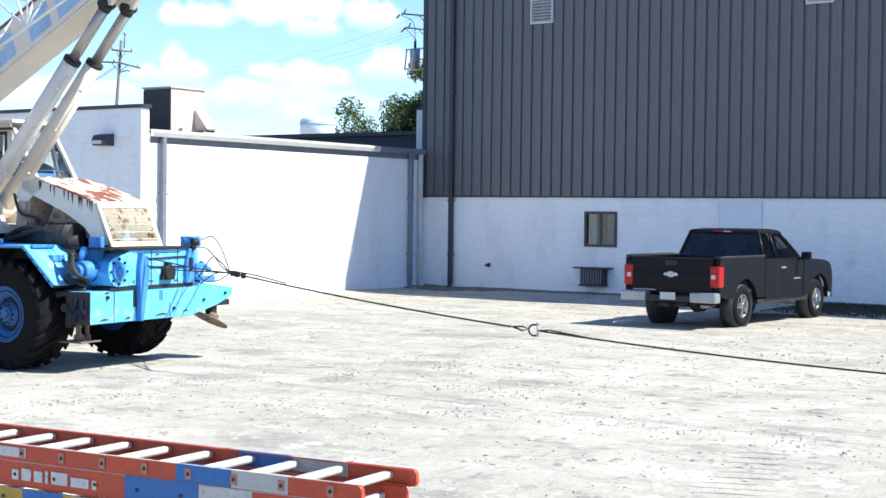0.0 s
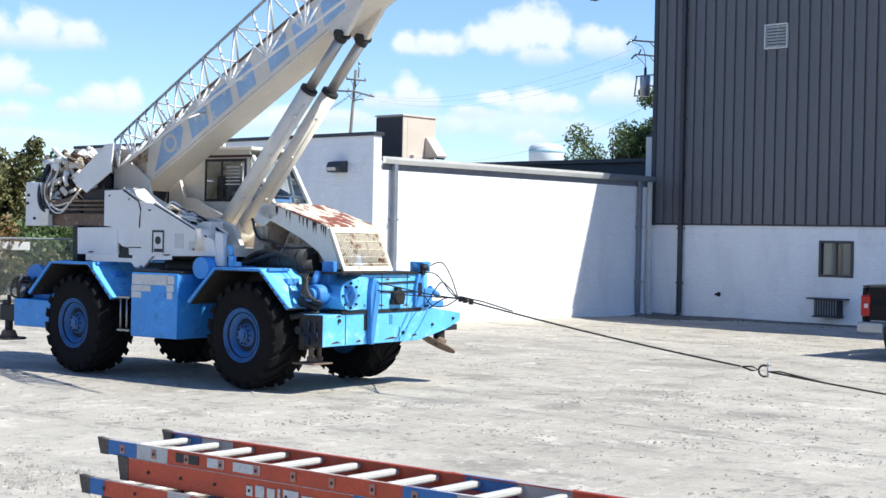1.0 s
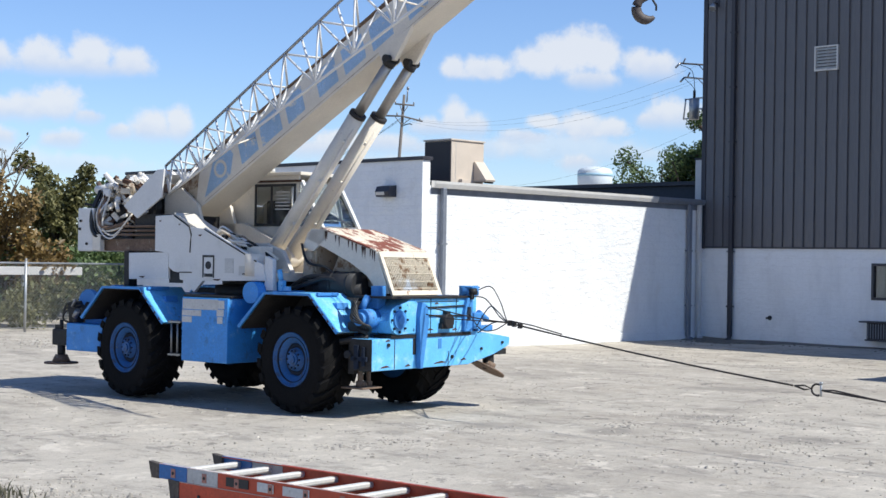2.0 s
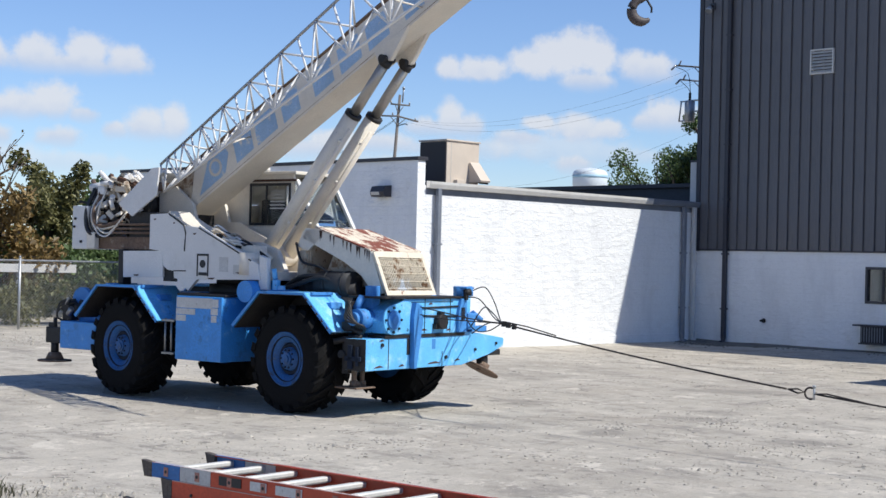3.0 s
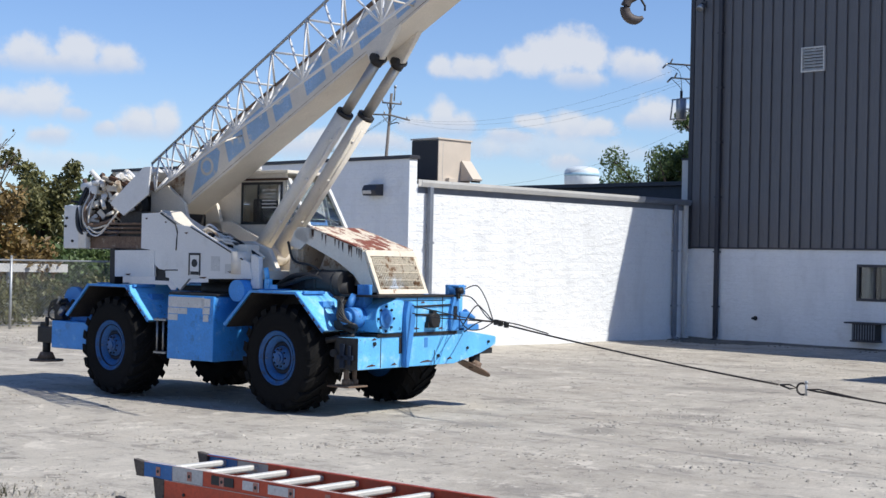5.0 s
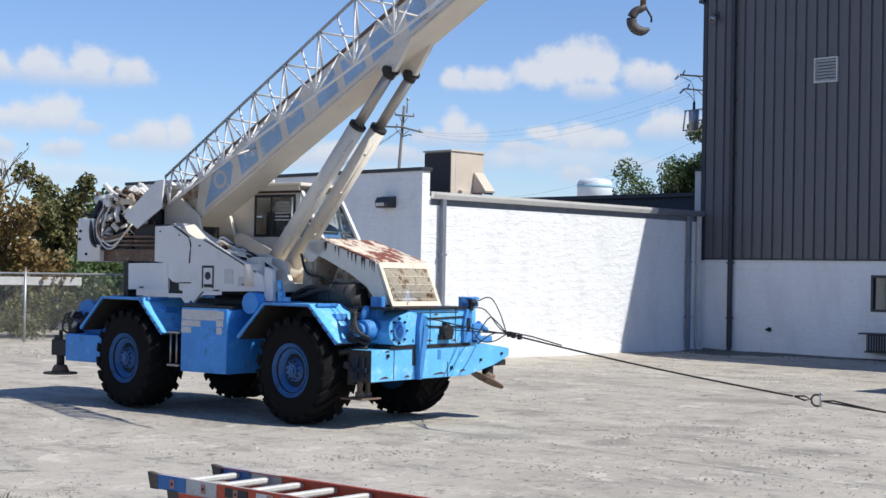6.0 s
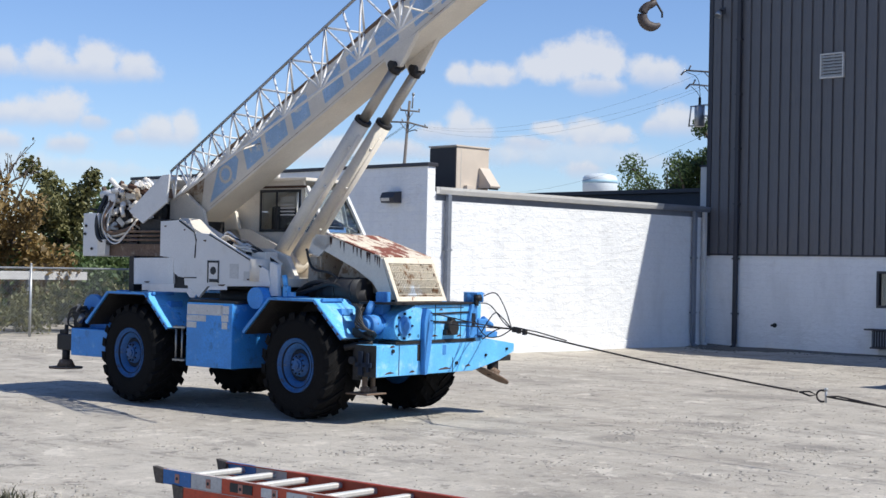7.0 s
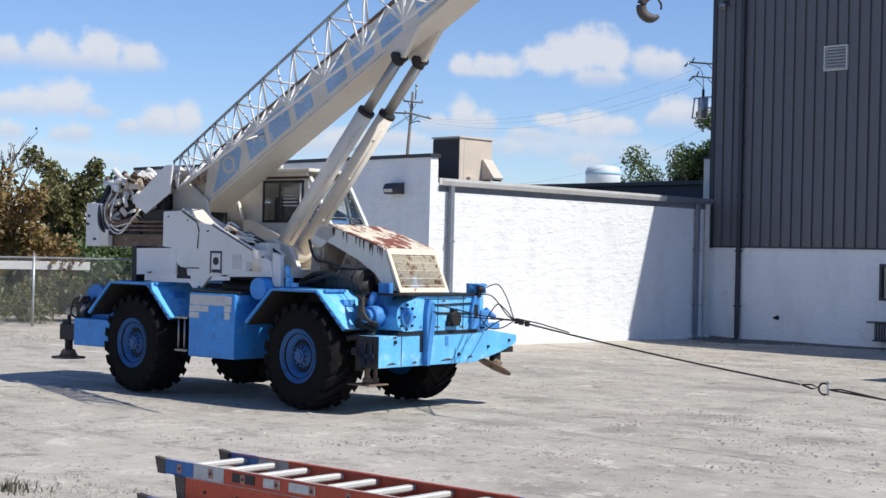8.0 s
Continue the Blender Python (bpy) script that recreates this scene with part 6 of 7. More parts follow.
def make_ladders():
    base = Matrix.Translation((-8.0, 5.67, 0)) @ Matrix.Rotation(radians(4.7), 4, "Z")
    L = 3.66
    red = "orange-red fibreglass ladder section with blue and pale paint bands"
    top = make_ladder(base @ Matrix.Translation((0, 0, 0.58)), L, 0.555, 0.09, M_ORANGE, "top " + red, [(0.06, 0.33, M_BAND_B), (0.335, 0.62, M_BAND_W), (2.5, 2.86, M_BAND_B), (2.865, 3.22, M_BAND_W)])
    for x0, x1 in ((0.98, 1.12), (1.2, 1.42)):
        part("label", bx(x0, x1, -0.283, -0.2785, 0.02, 0.075), M_LABEL, top, "worn pale sticker")
    part("label", bx(0.7, 0.9, -0.283, -0.2785, 0.02, 0.075), M_INK, top, "worn dark sticker")
    second = make_ladder(base @ Matrix.Translation((0.2, 0.0, 0.435)), 3.4, 0.56, 0.14, M_ORANGE, "wide " + red, [(1.95, 2.45, M_BAND_B), (2.455, 2.8, M_BAND_W)], 11, 0.25)
    rng = random.Random(3)
    x = 1.12
    for w in (0.05, 0.07, 0.06, 0.02, 0.12, 0.13, 0.03):
        part("label", bx(x, x + w, -0.287, -0.2815, 0.04, 0.04 + rng.uniform(0.05, 0.08)), M_LABEL, second, "pale unreadable print")
        x += w + 0.025
    third = make_ladder(base @ Matrix.Translation((-0.1, -0.04, 0.325)), 1.2, 0.6, 0.1, M_ORANGE, "lower " + red, [(0.06, 0.2, M_BAND_B), (0.8, 1.0, M_BAND_W)], 4)
    make_ladder(base @ Matrix.Translation((1.12, -0.0, 0.33)), 2.4, 0.6, 0.095, M_YELLOW, "yellow fibreglass ladder section under the orange ones", [(0.3, 0.6, M_BAND_B), (1.9, 2.1, M_BAND_W)], 8, 0.15)
    make_ladder(base @ Matrix.Translation((0.1, -0.02, 0.22)), L, 0.6, 0.095, M_YELLOW, "yellow fibreglass ladder section low in the stack", [(0.3, 0.6, M_BAND_B)])
    make_ladder(base @ Matrix.Translation((0.0, 0.0, 0.11)), L, 0.6, 0.1, M_ORANGE, "orange fibreglass ladder section low in the stack", [(0.3, 0.6, M_BAND_B)])
    make_ladder(base @ Matrix.Translation((0.05, 0.02, 0.0)), L, 0.6, 0.1, M_ORANGE, "orange fibreglass ladder section lying on the gravel", [(2.3, 2.6, M_BAND_B)])


make_ladders()


# ---------- fence, hedge, trees ----------
def leaf_cloud(centres, n, size, rng):
    """Many small bent leaf pairs scattered in uneven clumps: centres of (place, radius)."""
    verts, faces = [], []
    weights = [r ** 2 for _, r in centres]
    for _ in range(n):
        c, r = rng.choices(centres, weights)[0]
        d = Vector((rng.gauss(0, 1), rng.gauss(0, 1), rng.gauss(0, 1))).normalized()
        p = Vector(c) + d * r * (rng.random() ** 0.45)
        q = Euler((rng.uniform(-1.2, 1.2), rng.uniform(-1.2, 1.2), rng.uniform(0, 6.28))).to_matrix()
        s = size * rng.uniform(0.6, 1.4)
        i = len(verts)
        for a in ((-0.5, 0, 0), (0, -0.32, 0.06), (0.55, 0, -0.08), (0, 0.32, 0.06)):
            verts.append(p + q @ (Vector(a) * s))
        faces.append((i, i + 1, i + 2, i + 3))
    me = bpy.data.meshes.new("leaves")
    me.from_pydata(verts, [], faces)
    return me


def make_tree(x, y, h, spread, leaf, n, size, seed, label, bare=False, base=0.0, low=0.28):
    rng = random.Random(seed)
    t = thing("tree", Matrix.Translation((x, y, base)), label, "tree", "trees behind the yard")
    part("trunk", join(cyl((0, 0, -0.2), (0.05, 0.02, h * 0.4), h * 0.02, 9, h * 0.013), cyl((0.05, 0.02, h * 0.4), (0.0, 0.05, h * 0.8), h * 0.013, 8, h * 0.003)), M_BARK, t)
    centres = []
    for k in range(16):
        a = rng.uniform(0, 6.28)
        z0 = h * rng.uniform(0.2, 0.65)
        rad = spread * rng.uniform(0.35, 1.0)
        tip = Vector((rad * math.cos(a), rad * math.sin(a), min(h * rng.uniform(low + 0.1, 0.98), z0 + h * 0.5)))
        mid = Vector((0, 0, z0)).lerp(tip, 0.5) + Vector((0, 0, 0.06 * h))
        part("limb", tube(curve_points([(0, 0, z0), mid, tip], 4), h * 0.007, 5), M_BARK, t)
        centres.append((tip, spread * rng.uniform(0.18, 0.4)))
        centres.append((mid, spread * rng.uniform(0.2, 0.35)))
        if bare:
            for q in range(5):
                e = tip + Vector((rng.gauss(0, 0.3), rng.gauss(0, 0.3), rng.uniform(0.1, 0.7)))
                part("twig", tube([mid.lerp(tip, rng.uniform(0.4, 1)), e], h * 0.0025, 4), M_BARK, t)
                centres.append((e, 0.18))
    me = leaf_cloud(centres, n, size, rng)
    me.materials.append(leaf)
    crown = new("crown", me)
    crown.parent = t
    return t


def make_greenery():
    make_tree(-42.5, 22.5, 5.4, 0.85, M_LEAF_BROWN, 170, 0.13, 4, "thin bare-topped tree with few brown leaves", True)
    make_tree(-41.0, 19.6, 4.0, 2.2, M_LEAF_BROWN, 6500, 0.2, 5, "bushy tree with rust-brown early autumn leaves", low=0.0)
    make_tree(-40.6, 22.0, 3.9, 2.0, M_LEAF_BROWN, 5000, 0.2, 6, "bushy tree with rust-brown early autumn leaves", low=0.0)
    make_tree(-42.3, 24.7, 5.75, 1.6, M_LEAF_OLIVE, 8000, 0.18, 7, "dense olive green tree behind the fence", low=0.0)
    make_tree(-44.0, 27.3, 4.35, 2.1, M_LEAF, 6000, 0.22, 8, "dense dark green tree behind the fence", low=0.0)
    make_tree(-41.5, 14.8, 4.0, 2.3, M_LEAF_OLIVE, 5000, 0.2, 9, "olive green bushy tree behind the fence", low=0.0)
    make_tree(-42.0, 10.5, 4.4, 2.4, M_LEAF, 5000, 0.22, 10, "dense dark green tree behind the fence", low=0.0)
    # behind the low building and the shed corner
    make_tree(-43.8, 59.0, 8.9, 2.9, M_LEAF, 11000, 0.16, 11, "green tree showing over the low roof", low=0.35)
    make_tree(-41.7, 59.0, 9.6, 3.0, M_LEAF, 12000, 0.16, 12, "green tree showing over the low roof", low=0.35)
    make_tree(-40.5, 59.6, 11.0, 2.3, M_LEAF, 11000, 0.16, 13, "taller green tree beside the shed corner")
    # low creeper bank behind the wire
    rng = random.Random(20)
    cs = [(Vector((rng.uniform(-37.6, -35.2), rng.uniform(2, 24), rng.uniform(0.2, 1.05))), rng.uniform(0.25, 0.5)) for _ in range(150)]
    me = leaf_cloud(cs, 16000, 0.12, rng)
    me.materials.append(M_LEAF_OLIVE)
    tagged(new("hedge", me), "low olive creeper bank behind the wire fence", "hedge", "", "stuff")
    cs = [(Vector((rng.uniform(-43, -39.5), rng.uniform(2, 27), rng.uniform(0.4, 2.2))), rng.uniform(0.4, 0.8)) for _ in range(120)]
    me = leaf_cloud(cs, 14000, 0.2, rng)
    me.materials.append(M_LEAF)
    tagged(new("undergrowth", me), "dark green undergrowth below the trees", "bushes", "", "stuff")
    cs = [(Vector((rng.uniform(-60, -50), rng.uniform(-10, 45), rng.uniform(0.4, 2.4))), rng.uniform(0.8, 1.4)) for _ in range(120)]
    me = leaf_cloud(cs, 9000, 0.4, rng)
    me.materials.append(M_LEAF)
    tagged(new("woods", me), "far dark green woods", "woods", "", "stuff")


def make_fence():
    f = thing("wire_fence", Matrix.Identity(4), "grey chain-link fence on galvanised posts at the yard's edge", "fence")
    X = -34.5
    ys = [22.3 - 3.0 * k for k in range(9)]
    for y in ys:
        part("post", cyl((X, y, -0.2), (X, y, 1.82), 0.035, 12), M_GALV, f)
        part("post_cap", cyl((X, y, 1.82), (X, y, 1.87), 0.04, 12, 0.015), M_GALV, f)
    part("top_rail", cyl((X, ys[-1], 1.75), (X, ys[0], 1.75), 0.026, 10), M_GALV, f)
    part("tension_wire", cyl((X, ys[-1], 0.08), (X, ys[0], 0.08), 0.006, 5), M_GALV, f)
    # woven diagonals as thin flat strands
    verts, faces = [], []
    step, top = 0.085, 1.72
    y = ys[-1] - top
    w = 0.0024
    while y < ys[0]:
        for s in (1, -1):
            a, b = (y, y + top) if s > 0 else (y + top, y)
            i = len(verts)
            verts += [(X - w, a - w, 0.06), (X + w, a + w, 0.06), (X + w, b + w, top), (X - w, b - w, top)]
            faces.append((i, i + 1, i + 2, i + 3))
        y += step
    me = bpy.data.meshes.new("mesh_wire")
    me.from_pydata(verts, [], faces)
    me.materials.append(M_GALV)
    o = new("mesh_wire", me)
    o.parent = f
    tagged(o, "", "", "", "stuff")
    g = thing("guard_rail", Matrix.Identity(4), "long pale rail on short posts behind the fence", "rail")
    part("beam", bx(-38.6, -38.52, 8.0, 23.4, 1.38, 1.62, 0.01), M_GUTTER, g)
    for y in (9.5, 12.5, 15.5, 18.5, 21.5):
        part("post", bx(-38.72, -38.61, y, y + 0.1, -0.1, 1.55, 0.01), M_GALV, g)


make_greenery()
make_fence()


# ---------- poles, wires, tank ----------
def make_poles():
    right = Vector((0.684, 0.73, 0))
    lean = Matrix.Rotation(radians(3.6), 4, Vector((-0.73, 0.684, 0)))
    p = thing("utility_pole", Matrix.Translation((-58.58, 54.48, 0)) @ lean, "leaning weathered wooden utility pole with two crossarms", "utility pole")
    part("shaft", cyl((0, 0, -0.5), (0, 0, 11.0), 0.12, 12, 0.075), M_WOOD, p)
    for z, w0, w1, drop, pins in ((10.45, -0.46, 0.6, 0.0, (-0.44, 0.56)), (9.82, -1.0, 1.12, 0.2, (-0.95, -0.3, 0.95))):
        ends = [Vector((0.1, -0.1, z - drop * 0.3)) + right * w0, Vector((0.1, -0.1, z)), Vector((0.1, -0.1, z - drop)) + right * w1]
        a = part("crossarm", tube(ends, 0.05, 6), M_WOOD, p)
        for k in pins:
            q = Vector((0.1, -0.1, z)) + right * k - Vector((0, 0, drop * max(0, k)))
            part("insulator", cyl(q + Vector((0, 0, 0.03)), q + Vector((0, 0, 0.17)), 0.04, 8), M_STEEL, a)
        part("arm_brace", tube([Vector((0.1, -0.1, z - 0.5)), Vector((0.1, -0.1, z - 0.06)) + right * 0.4 * w0], 0.022, 5), M_WOOD, a)
        part("arm_brace", tube([Vector((0.1, -0.1, z - 0.5)), Vector((0.1, -0.1, z - 0.08)) + right * 0.4 * w1], 0.022, 5), M_WOOD, a)
    part("pin", join(cyl((0.12, 0.12, 10.6), (0.12, 0.12, 11.45), 0.04), cyl((0.12, 0.12, 11.3), (0.12, 0.12, 11.45), 0.07)), M_STEEL, p)
    part("bracket", tube(curve_points([Vector((0, 0, 9.3)), Vector((0, 0, 9.45)) + right * 0.4, Vector((0, 0, 9.4)) + right * 0.55], 5), 0.03, 5), M_DARK, p)
    t = thing("transformer_pole", Matrix.Translation((-31.75, 44.9, 0)), "wooden pole with a transformer can and crossarms", "utility pole")
    part("shaft", tube([(0.5, 0, -0.5), (0.5, 0, 5), (0.5, 0, 10)], 0.14, 12), M_WOOD, t)
    part("can_bracket", join(bx(-0.1, 0.5, -0.14, -0.08, 7.7, 7.76), bx(-0.1, 0.5, -0.14, -0.08, 8.1, 8.16)), M_GALV, t)
    for z, reach, mat_a in ((9.38, 0.5, M_WOOD), (8.86, 0.36, M_GALV)):
        part("crossarm", tube([(-reach, -reach * 0.8, z + 0.05), (0.75, 0.6, z - 0.05)], 0.035, 6), mat_a, t)
        part("insulator", cyl((-reach, -reach * 0.8, z + 0.06), (-reach - 0.14, -reach * 0.8 - 0.1, z - 0.12), 0.035, 8), M_STEEL, t)
        part("insulator", cyl((-reach + 0.1, -reach * 0.7, z + 0.06), (-reach + 0.2, -reach * 0.7, z + 0.22), 0.03, 8), M_STEEL, t)
        part("brace", tube([(0.5, 0, z - 0.45), (0.1, -0.1, z - 0.02)], 0.02, 5), M_GALV, t)
        part("jumper", tube(curve_points([(-reach, -reach * 0.8, z), (-0.1, -0.2, z - 0.26), (0.0, -0.14, 8.4)], 6), 0.012, 5), M_DARK, t)
    can = part("transformer", cyl((-0.04, -0.12, 7.35), (-0.04, -0.12, 8.12), 0.19, 18), M_GALV, t)
    part("bushing", cyl((-0.04, -0.12, 8.12), (-0.04, -0.12, 8.42), 0.05, 8), M_DARK, can)
    part("cutout", join(cyl((-0.34, -0.36, 7.35), (-0.26, -0.34, 8.1), 0.03, 6), cyl((-0.3, -0.36, 8.08), (-0.02, -0.2, 8.1), 0.025, 6), cyl((-0.36, -0.36, 7.36), (-0.02, -0.2, 7.4), 0.025, 6)), M_GALV, t)
    w = thing("overhead_wires", Matrix.Identity(4), "thin dark overhead wires between the poles", "wires")
    a, b = Vector((-58.2, 54.9, 0)), Vector((-31.75, 44.9, 0))
    for z0, z1, sag in ((9.75, 9.35, 1.0), (9.7, 8.85, 0.95), (9.65, 8.75, 1.15), (6.6, 7.0, 1.3)):
        pts = [a.lerp(b, k / 24) + Vector((0, 0, z0 + (z1 - z0) * k / 24 - sag * 4 * (k / 24) * (1 - k / 24))) for k in range(25)]
        part("wire", tube(pts, 0.0035, 5), M_DARK, w)
        far = a + (a - b) * 1.4
        pts = [a.lerp(far, k / 20) + Vector((0, 0, z0 - 2.0 * 4 * (k / 20) * (1 - k / 20))) for k in range(21)]
        part("wire", tube(pts, 0.008, 5), M_DARK, w)
    k = thing("water_tower", Matrix.Translation((-157.7, 193.9, 0)), "far white water tower tank with a blue band", "water tower")
    part("tank", lathe([(0.3, 18.35), (1.6, 18.2), (2.6, 17.9), (2.95, 17.4), (2.95, 15.4), (2.6, 14.6), (1.2, 13.6), (0.6, 13.0)], 36, "z"), M_TANK, k)
    part("band", lathe([(2.955, 17.1), (2.98, 17.1), (2.98, 16.6), (2.955, 16.6)], 36, "z"), M_TANKB, k)
    for i in range(4):
        ang = math.pi / 4 + math.pi / 2 * i
        part("leg", cyl((2.9 * math.cos(ang), 2.9 * math.sin(ang), -0.5), (2.4 * math.cos(ang), 2.4 * math.sin(ang), 14.8), 0.18, 10), M_TANK, k)
    part("riser", cyl((0, 0, -0.5), (0, 0, 13.2), 0.45, 14), M_TANK, k)


make_poles()


# ---------- clouds, far off ----------
def make_clouds():
    D = 2200.0

    def cloud(seed, base, puffs, full=0.84):
        # puffs by heading and height in degrees from the yard, half width and half height in degrees
        az0, el0 = puffs[0][0], puffs[0][1]
        local = [(az0 - az, el - el0, 1.05 * w, 1.25 * h) for az, el, w, h in puffs]
        x0, x1 = min(p[0] - 1.5 * p[2] for p in local), max(p[0] + 1.5 * p[2] for p in local)
        z0, z1 = min(p[1] - 1.5 * p[3] for p in local), max(p[1] + 1.6 * p[3] for p in local)
        me = bpy.data.meshes.new("cloud")
        me.from_pydata([(x0, 0, z0), (x1, 0, z0), (x1, 0, z1), (x0, 0, z1)], [], [(0, 1, 2, 3)])
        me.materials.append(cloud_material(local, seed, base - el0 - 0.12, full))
        o = new("cloud", me)
        a, e = radians(az0), radians(el0)
        far = D + 25.0 * seed
        at = Vector((-math.sin(a) * math.cos(e), math.cos(a) * math.cos(e), math.sin(e))) * far
        k = far * radians(1.0)
        o.matrix_basis = Matrix.LocRotScale(at, Euler((0, 0, a)), Vector((k, k, k)))
        o.visible_shadow = False
        tagged(o, "soft white fair-weather cumulus cloud", "cloud", "clouds", "structure")
    cloud(1, 6.82, [(61.99, 7.32, 0.57, 0.44), (60.37, 7.48, 0.79, 0.53), (58.59, 7.57, 0.79, 0.59), (57.11, 7.35, 0.75, 0.48), (59.41, 7.07, 2.42, 0.33)])
    cloud(2, 5.02, [(61.82, 5.35, 0.66, 0.44), (60.81, 5.5, 0.84, 0.48), (59.79, 5.7, 0.84, 0.59), (58.66, 5.22, 0.53, 0.26)])
    cloud(3, 4.45, [(56.25, 4.91, 0.79, 0.55), (55.26, 5.03, 0.53, 0.62), (57.47, 4.67, 0.44, 0.29)])
    cloud(4, 4.06, [(59.49, 4.31, 0.79, 0.33)])
    cloud(5, 4.04, [(61.84, 4.3, 0.66, 0.35)])
    cloud(6, 6.86, [(44.69, 7.55, 0.44, 0.37), (43.37, 7.53, 1.01, 0.37), (41.31, 7.84, 1.01, 0.44), (40.57, 8.13, 0.97, 0.62), (39.57, 8.27, 1.01, 0.7), (38.82, 8.14, 0.57, 0.57), (39.33, 7.12, 0.92, 0.35)])
    cloud(7, 7.14, [(37.56, 7.78, 0.53, 0.48), (36.86, 7.54, 0.79, 0.53)])
    cloud(8, 4.93, [(44.56, 5.51, 0.57, 0.59), (43.89, 5.28, 0.62, 0.44), (45.52, 5.18, 0.75, 0.33)])
    cloud(9, 4.67, [(41.06, 5.5, 0.62, 0.24), (39.66, 5.34, 1.1, 0.4), (38.55, 5.27, 0.79, 0.29), (41.99, 4.85, 0.88, 0.24)])
    cloud(10, 5.30, [(36.97, 5.54, 0.62, 0.31), (36.33, 5.78, 0.79, 0.53), (35.64, 5.66, 0.66, 0.48)])
    cloud(11, 3.61, [(39.72, 3.84, 0.75, 0.31)])
    cloud(12, 3.97, [(50.16, 4.22, 1.32, 0.33), (49.07, 4.68, 0.97, 0.31)])
    cloud(13, 4.22, [(47.31, 4.48, 1.54, 0.35)])
    # thin haze banks low down
    cloud(20, 3.92, [(40.28, 4.48, 2.64, 0.44), (38.1, 4.23, 1.76, 0.31)], 0.45)
    cloud(21, 4.01, [(43.79, 4.36, 1.98, 0.35)], 0.45)
    cloud(22, 3.03, [(59.53, 3.38, 2.64, 0.35), (61.38, 3.52, 1.32, 0.4)], 0.45)
    cloud(23, 3.44, [(47.08, 3.75, 2.64, 0.31)], 0.45)


make_clouds()


# ---------- grit and loose stones ----------
def make_stones():
    rng = random.Random(11)
    verts, faces = [], []
    for k in range(3500):
        if k < 1100:
            x, y = rng.uniform(-22, -1), rng.uniform(4, 32)
        elif k < 2000:
            a, b, c = rng.choice(((-10, 16.4, 1.4), (-6.2, 12.6, 1.8), (-13, 9.4, 1.2), (-7.6, 20.5, 1.6), (-3.6, 8.6, 1.0), (-9, 14.2, 0.7)))
            x, y = rng.gauss(a, c), rng.gauss(b, 0.28)
        elif k < 2600:
            x, y = rng.uniform(-34, -16), rng.uniform(6, 20)
        elif k < 3100:
            x, y = rng.gauss(-10.9, 0.8), rng.gauss(6.3, 0.35)
        else:
            x, y = rng.gauss(-30.3, 1.6), rng.gauss(16.9, 1.0)
        if x < -22.9 and y > 22:
            continue
        s = rng.uniform(0.005, 0.014) * (2.2 if rng.random() < 0.06 else 1)
        if k >= 2600:
            s *= 1.35 if k < 3100 else 1.9
        z = ground_z(x, y)
        i = len(verts)
        top = []
        for q in range(5):
            ang = q * 1.2566 + rng.uniform(-0.3, 0.3)
            r = s * rng.uniform(0.7, 1.2)
            verts.append((x + r * math.cos(ang), y + r * math.sin(ang), z - 0.004))
        for q in range(5):
            ang = q * 1.2566 + rng.uniform(-0.3, 0.3)
            r = s * rng.uniform(0.4, 0.7)
            verts.append((x + r * math.cos(ang), y + r * math.sin(ang), z + s * rng.uniform(0.6, 1.0)))
        for q in range(5):
            faces.append((i + q, i + (q + 1) % 5, i + 5 + (q + 1) % 5, i + 5 + q))
        faces.append((i + 5, i + 6, i + 7, i + 8, i + 9))
    me = bpy.data.meshes.new("stones")
    me.from_pydata(verts, [], faces)
    me.materials.append(M_STONE)
    tagged(new("stones", me), "loose pale grit and small stones on the yard", "stones", "", "stuff")
    # dark silt in the corner below the downpipes
    verts, faces = [], []
    for k in range(1500):
        x, y = -23.0 + abs(rng.gauss(0, 0.9)), 32.9 - abs(rng.gauss(0, 0.55))
        if rng.random() < 0.25:
            x, y = rng.uniform(-22.5, -8), 32.95 - abs(rng.gauss(0, 0.35))
        elif k % 2:
            x, y = -22.2 + rng.gauss(0, 0.5), 32.2 + rng.gauss(0, 0.2)
        s = rng.uniform(0.008, 0.03) if k % 3 else rng.uniform(0.03, 0.06)
        z = ground_z(x, y)
        i = len(verts)
        for q in range(5):
            ang = q * 1.2566
            verts.append((x + s * math.cos(ang), y + s * math.sin(ang), z - 0.005))
        verts.append((x, y, z + s * 0.45))
        for q in range(5):
            faces.append((i + q, i + (q + 1) % 5, i + 5))
    me = bpy.data.meshes.new("silt")
    me.from_pydata(verts, [], faces)
    me.materials.append(M_SOIL)
    tagged(new("silt", me), "dark soil and debris along the wall foot", "soil", "", "stuff")


